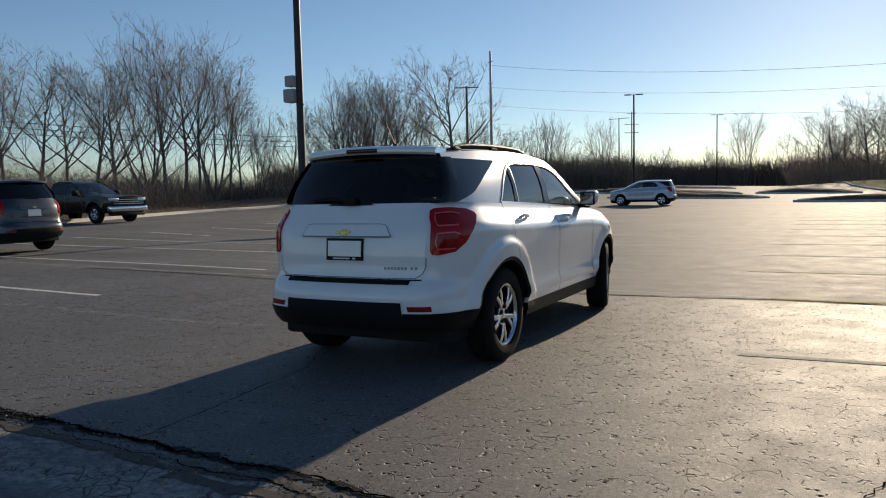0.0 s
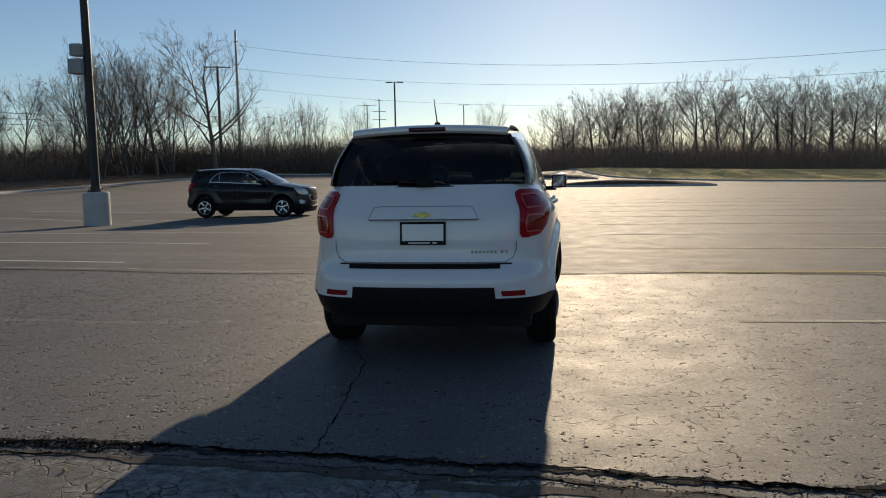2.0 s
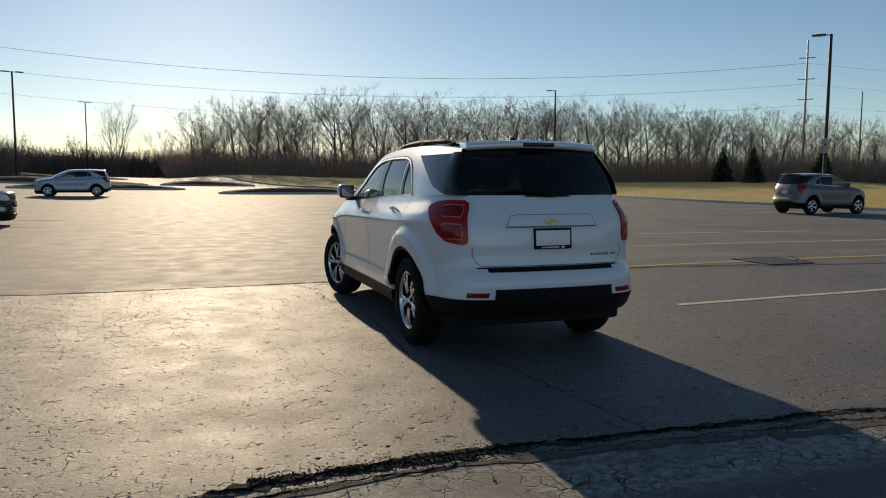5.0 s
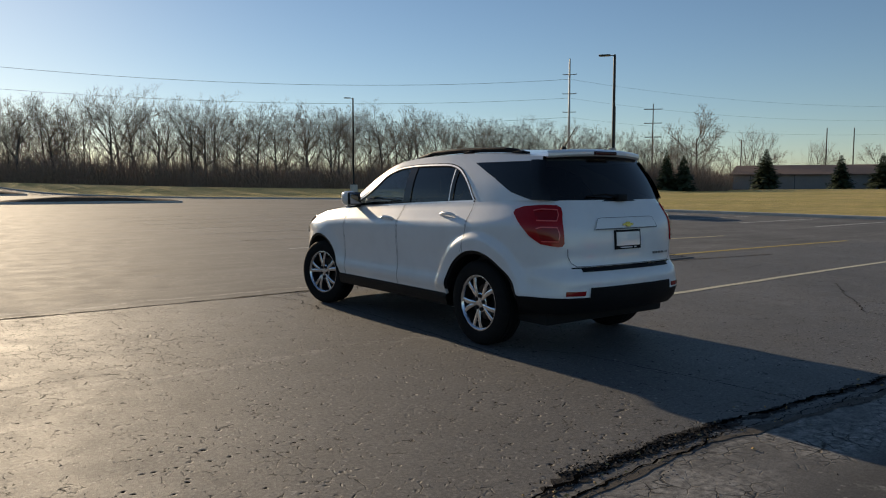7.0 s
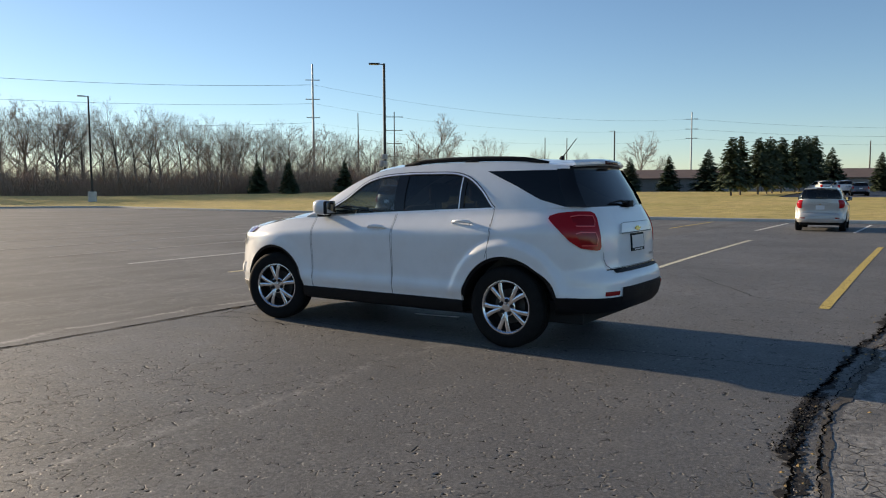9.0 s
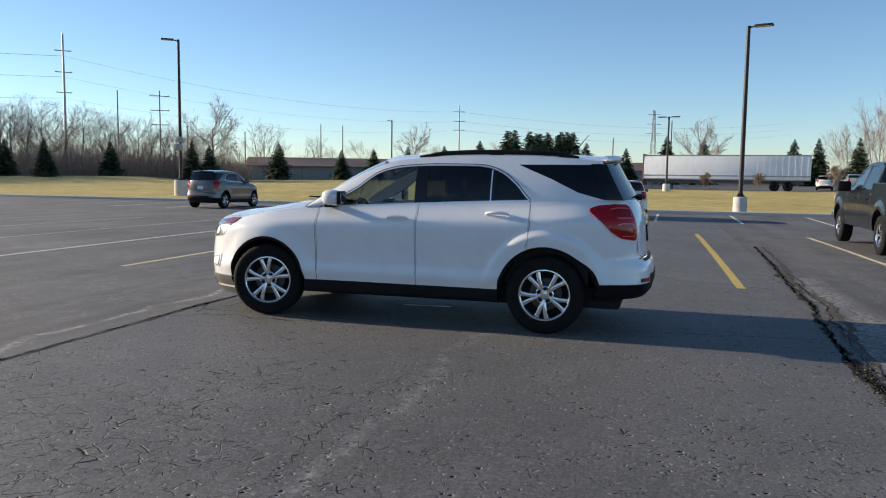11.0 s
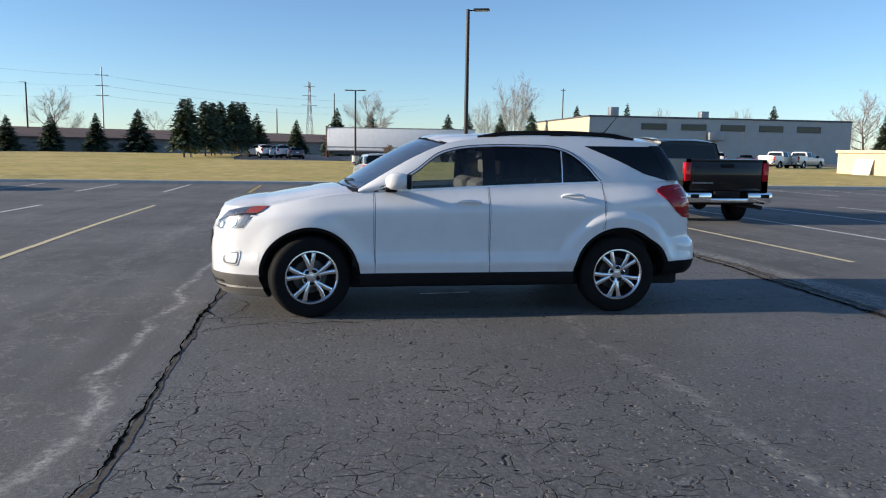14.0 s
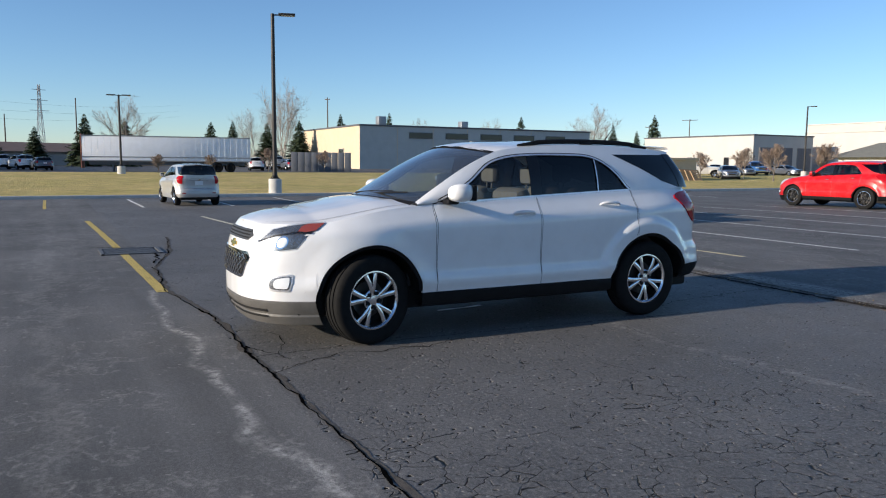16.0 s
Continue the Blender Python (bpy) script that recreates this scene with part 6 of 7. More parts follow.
# spruces along the storage building
for k, (x, y, h) in enumerate(((115, 65.0, 6.6), (120, 54.9, 5.4), (125, 50.7, 5.6), (128, 45.0, 6.1), (131, 38.8, 6.4), (132, 32.1, 7.2), (125, 11.6, 6.6), (130, 5.2, 6.0))):
    conifer_at(x, y, h * 1.06, k % 3, 1.2)
conifer_at(81.1, 59.3, 5.6, 0, 0.9)
conifer_at(82.4, 57.5, 5.0, 2, 1.05)
# a row of pines with clear stems beside the drive
sp += [spruce(210 + i, 6.5, w, 0.17, 0.5, "dark green pine with a bare lower stem") for i, w in enumerate((4.4, 3.8, 4.8))]
for k in range(10):
    conifer_at(81.5 + 4.1 * k, 16.2 - 0.35 * k + rnd.uniform(-0.5, 0.5), 6.5 + 0.2 * k + rnd.uniform(-0.4, 0.4), 3 + k % 3, rnd.uniform(0.72, 0.88))
for az, el, d in ((90.5, 3.1, 130), (93.0, 2.9, 132), (42.3, 2.1, 109), (44.5, 2.25, 102), (48.6, 2.1, 109)):
    conifer(az, d, el) if az > 80 else conifer(az, d, el, -6.6, -4.7, wide=1.05)
for az, el in ((99.8, 2.8), (101.3, 2.9), (103.7, 2.85), (106.0, 3.05)):
    conifer(az, 140, el, -7.2, 1.9)
for az, el in ((109.2, 3.55), (112.8, 3.7), (122.6, 3.5), (129.3, 2.9), (132.2, 3.6), (131.0, 2.5)):
    conifer(az, 190, el, -7.2, 1.9, wide=0.8)


def band(az0, az1, d0, d1, ex=-3.0, ey=-7.0):
    def f(r):
        az, d = r.uniform(az0, az1), r.uniform(d0, d1)
        return polar(az, d, ex, ey)[:2]
    return f


brush("thicket_east", 52000, band(0, 56, 112, 124), (1.2, 6.0), (0.012, 0.032), BRUSH, "dense brown leafless thicket along the wood", 31, 0.4)
brush("thicket_saplings", 14000, band(0, 55, 118, 132), (3.0, 7.5), (0.02, 0.035), TWIG, "thin leafless saplings in the wood", 32, 0.10)
def behind_kerb(y0, y1, near, deep):
    def f(r):
        y = r.uniform(y0, y1)
        return XW(y) - near - deep * r.random(), y
    return f


brush("thicket_north", 14000, band(-24, 2, 140, 150, 3, -7), (3.0, 6.4), (0.03, 0.07), SCRUB_TWIG, "dense brown hedge closing the car park", 33)
brush("thicket_north_west", 16000, band(-40, -13, 88, 104, 3, -7), (2.6, 5.6), (0.014, 0.035), SCRUB_TWIG, "dense dark thicket behind the car park", 34, 0.3, True)
brush("thicket_west", 26000, behind_kerb(6, 76, 7.0, 14.0), (0.9, 4.2), (0.008, 0.022), SCRUB_TWIG, "tangled leafless scrub beside the car park", 35, 0.45, True)
brush("thicket_arching", 6000, behind_kerb(14, 36, 3.0, 10.0), (1.0, 5.4), (0.006, 0.016), RED_TWIG, "arching pale brambles at the edge of the scrub", 40, 0.7, True)
brush("scrub_litter", 8000, behind_kerb(4, 66, 0.6, 7.0), (0.15, 0.8), (0.006, 0.02), RED_TWIG, "fallen twigs and dry weeds along the kerb", 36, 0.9)
litter("fallen_leaves", 9000, lambda r: (lambda y: (XW(y) - 0.4 - 5.5 * r.random() ** 1.6, y))(r.uniform(2, 66)), (0.05, 0.14), [LEAF, RED_TWIG, BARK], "drift of dead leaves along the kerb", "leaves", 41)
brush("far_thicket", 5000, band(54, 62, 150, 165), (2.0, 4.5), (0.04, 0.08), BRUSH, "far brown leafless scrub", 37)
brush("far_tree_line", 9000, band(62, 150, 240, 300), (3.0, 8.0), (0.05, 0.12), TWIG, "far leafless tree line on the horizon", 38, 0.15)
brush("lawn_grass", 46000, lambda r: (r.uniform(27.1, 52), r.uniform(-45, 45)), (0.16, 0.24), (0.006, 0.014), GRASS, "dry grass blades on the lawn", 39, 0.5)
bare_shrub = bare_tree(160, 2.6, 0.75, 0.4, 0.05, 1, 0.010, 1.3, "small round clipped bare tree with reddish twigs", BARK, RED_TWIG)
bare_shrub.matrix_basis = upright(*polar(96.9, 78, -6.4, 3.6)[:2], 10, 0.75)
for az, d, s in ((100.4, 78, 0.75), (140.8, 74, 1.35), (138.9, 80, 1.25), (143.9, 78, 1.4), (136.0, 84, 1.1), (104.5, 92, 1.1), (108.5, 90, 1.0), (133.5, 88, 1.0), (92.0, 150, 1.1)):
    again(bare_shrub, upright(*polar(az, d, -6.4, 3.6)[:2], rnd.uniform(0, 360), s))

# ---------------------------------------------------------------- lamps, poles, wires
POLE = speckled("dark_bronze_pole", (0.035, 0.032, 0.030), 0.5, 5, 0.3, 0.4)
WOOD_POLE = speckled("weathered_pole_wood", (0.11, 0.09, 0.075), 0.9, 4, 0.3, bump=0.3, fine=40)
GALV = speckled("galvanised_steel", (0.33, 0.34, 0.35), 0.5, 8, 0.2, 0.7)
BOX_GREY = speckled("grey_box_paint", (0.30, 0.31, 0.32), 0.6, 8, 0.15)
CABLE = Mat("cable", (0.02, 0.02, 0.02), 0.6).m
# bright metal stands in for the sun glinting on these cables
GLINT_CABLE = Mat("bare_aluminium", (0.85, 0.85, 0.84), 0.42, 1.0).m
LAMP_GLASS = Mat("lamp_lens", (0.5, 0.5, 0.48), 0.3).m


def lamp_post(x, y, h, arm, base=0.86, boxes=False, double=False, base_r=0.34, pole_r=0.10, label="dark steel car park lamp on a concrete base"):
    """A car park lamp: concrete base, square pole, flat head on a short arm."""
    root = new("street_lamp")
    tagged(root, label, "street lamp", "car park lamps")
    z = ground_z(x, y) + (0.10 if x > XE(y) else 0.0)
    root.matrix_basis = Matrix.Translation((x, y, z))
    if base:
        bm = bmesh.new()
        tube(bm, [(0, 0, -0.1), (0, 0, base - 0.03), (0, 0, base)], [base_r, base_r, base_r - 0.03], 28)
        part("base", bm, CONCRETE, root, "pale round concrete base")
        bm = bmesh.new()
        box(bm, -0.17, -0.17, base, 0.17, 0.17, base + 0.03, 0.006)
        for i in (-1, 1):
            for j in (-1, 1):
                tube(bm, [(0.13 * i, 0.13 * j, base), (0.13 * i, 0.13 * j, base + 0.09)], 0.018, 6)
        box(bm, -0.11, -0.11, base + 0.03, 0.11, 0.11, base + 0.16, 0.02)
        part("base_plate", bm, POLE, root)
    bm = bmesh.new()
    tube(bm, [(0, 0, base), (0, 0, h * 0.5), (0, 0, h)], [pole_r, pole_r * 0.94, pole_r * 0.8], 12)
    part("pole", bm, POLE, root)
    for sgn in ((1, -1) if double else (1,)):
        d = Vector((arm[0], arm[1], 0)).normalized() * sgn
        bm = bmesh.new()
        tube(bm, [(0, 0, h - 0.06), tuple(d * 0.35 + Vector((0, 0, h - 0.04)))], 0.03, 8)
        part("arm", bm, POLE, root)
        m = Matrix.Translation(d * 0.62 + Vector((0, 0, h - 0.03))) @ Matrix.Rotation(math.atan2(d.y, d.x), 4, "Z")
        bm = bmesh.new()
        box(bm, -0.36, -0.20, -0.035, 0.36, 0.20, 0.045, 0.02, m)
        head = part("lamp_head", bm, POLE, root)
        bm = bmesh.new()
        box(bm, -0.26, -0.15, -0.05, 0.30, 0.15, -0.036, 0.0, m)
        part("lens", bm, LAMP_GLASS, head)
    if boxes:
        for zz, s, o in ((boxes, 0.34, (-0.2, -0.12)), (boxes - 0.45, 0.42, (-0.26, -0.05))):
            bm = bmesh.new()
            box(bm, o[0] - s / 2, o[1] - s / 2, zz - s / 2, o[0] + s / 2, o[1] + s / 2, zz + s / 2, 0.03)
            part("junction_box", bm, BOX_GREY, root)
        bm = bmesh.new()
        tube(bm, [(-0.12, 0, boxes - 0.75), (0.16, 0, boxes - 0.75)], 0.02, 6)
        part("bracket", bm, POLE, root)
    return root


p_lamp = lamp_post(-12.3, 13.1, 9.5, (0, 1), 0.98, 5.0, base_r=0.37, pole_r=0.125, label="dark steel lamp with junction boxes on a concrete base")
lamp_post(-16.6, 76.4, 11.2 - ground_z(-16.6, 76.4), (1, 0.25), 0.0, double=True, label="tall twin-headed lamp on a traffic island")
lamp_post(-15.0, 128, 11.8, (1, 0.25), 0.0, double=True, label="tall twin-headed lamp far across the car park")
lamp_post(37.2, 67.6, 10.6 - ground_z(37.2, 67.6), (-1, 0.5), 1.0, base_r=0.42)
lamp_post(32.5, 26.3, 9.3 - ground_z(32.5, 26.3), (-0.6, 0.8), 0.95, boxes=3.4, base_r=0.40, label="dark steel lamp with a junction box on a concrete base")
lamp_post(27.5, -5.4, 7.9, (-0.3, -1), 0.68, base_r=0.29)
lamp_post(66.0, -2.1, 7.0 - ground_z(66, -2.1), (0.2, 1), 0.7, double=True)
lamp_post(53.5, -75.0, 8.2, (-0.8, -0.6), 0.7)
lamp_post(138.3, 52.1, 12.0, (0, 1), 0.0, pole_r=0.16, label="tall thin lamp in front of the storage building")


def power_pole(x, y, h, arms, yaw=40, r=0.17, label="weathered wooden power pole with crossarms", steel=False):
    root = new("power_pole")
    tagged(root, label, "power pole", "power poles")
    root.matrix_basis = upright(x, y, yaw)
    bm = bmesh.new()
    tube(bm, [(0, 0, -0.2), (0, 0, h * 0.5), (0, 0, h)], [r, r * 0.85, r * 0.62], 10)
    part("pole", bm, GALV if steel else WOOD_POLE, root)
    for z, w in arms:
        bm = bmesh.new()
        box(bm, -w / 2, -0.06, z - 0.08, w / 2, 0.06, z + 0.08, 0.02)
        a = part("crossarm", bm, WOOD_POLE, root)
        for xx in (-w * 0.46, w * 0.46):
            bm = bmesh.new()
            tube(bm, [(xx, 0, z + 0.07), (xx, 0, z + 0.3)], [0.05, 0.035], 6)
            part("insulator", bm, BOX_GREY, a)
    return root


A_POLE = (-85.4, 194.9, ground_z(-85.4, 194.9))
B_POLE = (124.4, 120.1, ground_z(124.4, 120.1))
power_pole(*A_POLE[:2], 40.6 - A_POLE[2], ((35.6, 1.8), (29.6, 1.8), (24.6, 1.8)), -20, 0.46, "tall grey steel transmission pole", True)
power_pole(*B_POLE[:2], 30.0 - B_POLE[2], ((25.6, 3.2), (21.2, 3.2), (17.0, 3.0)), -46, 0.30, "tall grey steel transmission pole", True)
C_POLE = (229.4, 63.2, ground_z(229.4, 63.2))
power_pole(*C_POLE[:2], 24.0 - C_POLE[2], ((21.6, 3.4), (18.6, 3.4), (15.8, 3.4)), -75, 0.26, "tall grey steel transmission pole", True)
power_pole(*polar(52.8, 185, -7.2, -3.3)[:2], 19.4, ((18.2, 4.2), (15.0, 4.0), (11.8, 3.6), (8.8, 3.4)), -53)
for az, el, d, arm in ((50.1, 5.55, 190, 0), (54.6, 3.3, 180, 3), (64.0, 3.65, 200, 0), (65.6, 3.6, 200, 0), (58.6, 3.0, 220, 2)):
    x, y, z = polar(az, d, -7.2, -3.3)
    h = d * math.tan(radians(el)) + 1.4 - z
    power_pole(x, y, h, ((h - 0.4, arm),) if arm else ())
for az, el, d, arm in ((107.5, 4.7, 170, 1.2), (90.7, 4.1, 180, 0), (86.6, 2.9, 190, 0), (80.3, 3.4, 240, 2.2), (134.2, 3.3, 220, 4.0), (131.5, 2.8, 240, 2.4)):
    x, y, z = polar(az, d)
    h = d * math.tan(radians(el)) + 1.4 - z
    power_pole(x, y, h, ((h - 0.4, arm),) if arm else ())
power_pole(-55.2, 236.3, 23.0, ((22.4, 2.6), (19.0, 4.2), (16.4, 4.2)), 20, 0.24)
power_pole(-59.0, 235.3, 21.2, ((20.9, 7.0),), -10, 0.22, "far wooden pole with one wide crossarm")


def wire(a, b, sag, r=0.025, mat=None, label="thin black overhead power line"):
    bm = bmesh.new()
    tube(bm, [Vector(a).lerp(Vector(b), t) - Vector((0, 0, 4 * sag * t * (1 - t))) for t in lin(0, 1, 40)], r, 4)
    return tagged(new("power_line", finish("power_line", bm, mat or CABLE)), label, "power line", "overhead lines")


def at_h(p, h, dx=0.0):
    return (p[0] + dx, p[1], p[2] + h)


for ha, hb, hc, sag, r in ((36.6, 25.3, 21.6, 8.2, 0.04), (30.4, 21.0, 18.6, 7.0, 0.032), (25.4, 16.6, 15.8, 6.8, 0.028)):
    wire((*A_POLE[:2], ha), (*B_POLE[:2], hb), sag, r)
    wire((*B_POLE[:2], hb), at_h(C_POLE, hc), 3.2, r * 0.5)
    wire(at_h(C_POLE, hc), (420, -60, hc + 9), 4.0, 0.026)
W_POLE = polar(-72, 66, 3, -7)
T_POLE = (-49.8, 104.2, ground_z(-49.8, 104.2))
power_pole(*T_POLE[:2], 16.0, ((15.8, 3.9),), 24, 0.26, "tall wooden pole with one crossarm in the scrub")
for k, h in enumerate((8.4, 8.0, 7.6)):
    wire(at_h(W_POLE, h - 0.6), at_h(T_POLE, h - 0.3 * k), 1.4, 0.035)
    wire(at_h(T_POLE, h - 0.3 * k), (-57 + 1.5 * k, 236, 11.4), 5.6 + 0.8 * k, 0.05, GLINT_CABLE, "overhead cable slung between poles, coloured bright for the sun's glint")

# lattice tower, far to the east
bm = bmesh.new()
for i in (-1, 1):
    for j in (-1, 1):
        tube(bm, [(2.6 * i, 2.6 * j, 0), (0.9 * i, 0.9 * j, 20), (0.5 * i, 0.5 * j, 30)], 0.16, 4)
for z0, z1 in ((0, 6), (6, 11), (11, 16), (16, 20), (20, 25), (25, 30)):
    f = lambda z: 2.6 - 1.7 * z / 20 if z < 20 else 0.9 - 0.04 * (z - 20)
    for i, j, k, l in ((1, 1, -1, 1), (-1, 1, -1, -1), (-1, -1, 1, -1), (1, -1, 1, 1)):
        tube(bm, [(f(z0) * i, f(z0) * j, z0), (f(z1) * k, f(z1) * l, z1)], 0.09, 4)
        tube(bm, [(f(z1) * i, f(z1) * j, z1), (f(z0) * k, f(z0) * l, z0)], 0.09, 4)
for z, w in ((20, 5.5), (24, 4.8), (28, 4.0)):
    tube(bm, [(0, -w, z), (0, w, z)], 0.14, 4)
tower = tagged(new("transmission_tower", finish("transmission_tower", bm, GALV, False)), "grey steel lattice transmission tower", "tower")
tower.matrix_basis = upright(*polar(89.1, 330)[:2], 20) @ Matrix.Diagonal((0.62, 0.62, 0.97, 1))

# ---------------------------------------------------------------- buildings
BRICK = speckled("tan_block_wall", (0.60, 0.49, 0.34), 0.9, 0.8, 0.12, bump=0.3, fine=8)
GREY_WALL = speckled("grey_block_wall", (0.36, 0.33, 0.30), 0.9, 0.8, 0.12, bump=0.3, fine=8)
PALE_BLOCK = speckled("pale_grey_block", (0.46, 0.46, 0.44), 0.9, 0.8, 0.12, bump=0.3, fine=8)
WHITE_WALL = speckled("off_white_wall", (0.52, 0.50, 0.46), 0.85, 0.6, 0.08)
BROWN_ROOF = speckled("brown_metal_roof", (0.20, 0.135, 0.10), 0.7, 0.8, 0.2)
DARK_GLASS = Mat("dark_window", (0.02, 0.022, 0.025), 0.1).m
COPING = speckled("dark_coping", (0.10, 0.10, 0.11), 0.6, 2, 0.2)
TRAILER_WHITE = speckled("white_trailer_skin", (0.82, 0.84, 0.88), 0.4, 1.5, 0.08, 0.0)
RUST = speckled("rusty_red_steel", (0.30, 0.12, 0.08), 0.8, 3, 0.4)
SLATE_ROOF = speckled("grey_shingle_roof", (0.17, 0.17, 0.15), 0.9, 2, 0.2)
ENCLOSURE = speckled("dark_grey_fence", (0.12, 0.13, 0.15), 0.7, 2, 0.15)
PALLET = speckled("pallet_wood", (0.36, 0.25, 0.15), 0.9, 6, 0.25)


def building(name, label, x0, y0, x1, y1, h, wall, coping=True, base_z=None, joints=6.0):
    """A flat-roofed block with a coping and panel joints."""
    z = ground_z(x0, y0) - 0.3 if base_z is None else base_z
    root = new(name)
    tagged(root, label, "building")
    root.matrix_basis = Matrix.Translation((0, 0, z))
    bm = bmesh.new()
    box(bm, x0, y0, 0, x1, y1, h)
    part("wall", bm, wall, root, smooth=False)
    bm = bmesh.new()
    box(bm, x0 - 0.15, y0 - 0.15, h, x1 + 0.15, y1 + 0.15, h + 0.25, 0.03)
    part("roof", bm, COPING if coping else wall, root, smooth=False)
    if joints:
        n = int((y1 - y0) / joints)
        for i in range(1, n):
            y = y0 + (y1 - y0) * i / n
            bm = bmesh.new()
            box(bm, x0 - 0.03, y - 0.06, 0, x0 + 0.01, y + 0.06, h)
            part("pier", bm, wall, root, smooth=False)
    return root


def opening(root, name, side, at, a0, a1, z0, z1, mat, frame=None):
    """A window or door set on a west (x = at) or north (y = at) face, framed."""
    bm = bmesh.new()
    if side == "west":
        box(bm, at - 0.10, a0, z0, at + 0.02, a1, z1)
    else:
        box(bm, a0, at - 0.02, z0, a1, at + 0.10, z1)
    f = part(name, bm, frame or COPING, root, smooth=False)
    bm = bmesh.new()
    if side == "west":
        box(bm, at - 0.13, a0 + 0.12, z0 + 0.12, at - 0.09, a1 - 0.12, z1 - 0.12)
    else:
        box(bm, a0 + 0.12, at + 0.09, z0 + 0.12, a1 - 0.12, at + 0.13, z1 - 0.12)
    part("pane", bm, mat, f, smooth=False)


office = building("office_block", "single-storey tan and grey block building with slot windows", 105, -84, 134, -39.5, 7.0, BRICK)
for y in (-50, -56.6, -63.2, -69.8, -76.4):
    opening(office, "window", "west", 105, y - 2.1, y + 2.1, 5.2, 6.2, DARK_GLASS)
# thin grey sheet gives the shaded west face its own tone by colour
bm = bmesh.new()
box(bm, 104.985, -84, 0, 105.0, -39.5, 6.99)
part("facade", bm, PALE_BLOCK, office, "pale grey block front set over the shaded west wall", smooth=False)
opening(office, "door", "north", -39.5, 112, 114.4, 0.3, 3.6, DARK_GLASS, GREY_WALL)
bm = bmesh.new()
box(bm, 103.9, -61.2, 3.7, 104.9, -58.8, 5.0, 0.05)
part("air_conditioner", bm, GALV, office)
for x, y in ((112, -47), (118, -66)):
    bm = bmesh.new()
    box(bm, x, y, 7.2, x + 1.4, y + 1.4, 9.0, 0.05)
    part("roof_vent", bm, GALV, office)

store = new("storage_building")
tagged(store, "long low grey building with a brown metal roof", "building")
a, b = Vector((121, 75, 0)), Vector((157, -4, 0))
store.matrix_basis = Matrix.Translation((a.x, a.y, 0.2)) @ Matrix.Rotation(math.atan2(b.y - a.y, b.x - a.x), 4, "Z")
L = (b - a).length
bm = bmesh.new()
box(bm, 0, 0, 0, L, 14, 2.7)
part("wall", bm, GREY_WALL, store, smooth=False)
bm = bmesh.new()
grid(bm, [[Vector((x, yy, zz)) for yy, zz in ((-0.5, 2.55), (-0.5, 2.75), (7, 4.5), (14.5, 2.75), (14.5, 2.55))] for x in (-0.5, L + 0.5)])
part("roof", bm, BROWN_ROOF, store, smooth=False)
for i in range(12):
    x = 3 + i * (L - 6) / 11
    bm = bmesh.new()
    box(bm, x - 0.05, -0.06, 0, x + 0.05, 0.02, 2.7)
    part("pilaster", bm, COPING, store, smooth=False)

pen = building("enclosure_wall", "low tan block wall of a yard enclosure", 44.5, -48.6, 51, -42, 2.15, BRICK, False, joints=0)
bm = bmesh.new()
box(bm, -1.0, -0.03, 0, 1.0, 0.03, 1.3, 0.01, Matrix.Translation((47.6, -41.6, ground_z(47, -41) + 0.1)) @ Matrix.Rotation(radians(14), 4, "X"))
tagged(new("white_board", finish("white_board", bm, TRAILER_WHITE)), "white board leaning on the enclosure wall", "board")
for i in range(5):
    pallet = new("pallet")
    m = Matrix.Translation((43.8 - 0.18 * i, -45.5 - 0.5 * i, ground_z(43, -45) + 0.1)) @ Matrix.Rotation(radians(-68 + 3 * i), 4, "Y")
    for k in range(6):
        bm = bmesh.new()
        box(bm, 0.2 * k, -0.5, 0, 0.2 * k + 0.11, 0.5, 0.022, 0.0)
        part("slat", bm, PALLET, pallet, smooth=False)
    for yy in (-0.47, -0.05, 0.37):
        bm = bmesh.new()
        box(bm, 0, yy, -0.09, 1.11, yy + 0.1, 0.0, 0.0)
        part("bearer", bm, PALLET, pallet, smooth=False)
    pallet.matrix_basis = m
    tagged(pallet, "wooden pallet leaning on the enclosure wall", "pallet", "leaning pallets")

garage = building("workshop", "white flat-roofed workshop with dark roller doors", 93, -129, 122, -112.5, 7.0, WHITE_WALL)
for y in (-126.5, -121.2, -116):
    opening(garage, "roller_door", "west", 93, y - 2.0, y + 2.0, 0.3, 4.9, ENCLOSURE, GREY_WALL)
for x in (95.5, 98.5, 108):
    opening(garage, "window", "north", -112.5, x, x + 1.3, 0.4, 3.0, DARK_GLASS)
hall = building("white_hall", "large off-white flat-roofed hall behind the workshop", 70, -165, 100, -136, 8.2, WHITE_WALL, False)
hall2 = building("upper_hall", "tall off-white hall in two steps", 74, -215, 127, -172, 12.0, WHITE_WALL, False)
bm = bmesh.new()
box(bm, 100, -176, 10.2, 106, -171.5, 11.4, 0.1)
part("roof_unit", bm, GALV, hall2)
hut = new("hut")
tagged(hut, "small hut with a grey hipped shingle roof", "hut")
hx, hy, hz = polar(148.2, 105, -6.4, 3.6)
hut.matrix_basis = Matrix.Translation((hx, hy, hz))
bm = bmesh.new()
box(bm, -5, -4, 0, 5, 4, 2.6)
part("wall", bm, WHITE_WALL, hut, smooth=False)
bm = bmesh.new()
c = [bm.verts.new(p) for p in ((-6, -5, 2.5), (6, -5, 2.5), (6, 5, 2.5), (-6, 5, 2.5), (-2.5, 0, 4.3), (2.5, 0, 4.3))]
for f in ((0, 1, 5, 4), (2, 3, 4, 5), (1, 2, 5), (3, 0, 4), (3, 2, 1, 0)):
    bm.faces.new([c[i] for i in f])
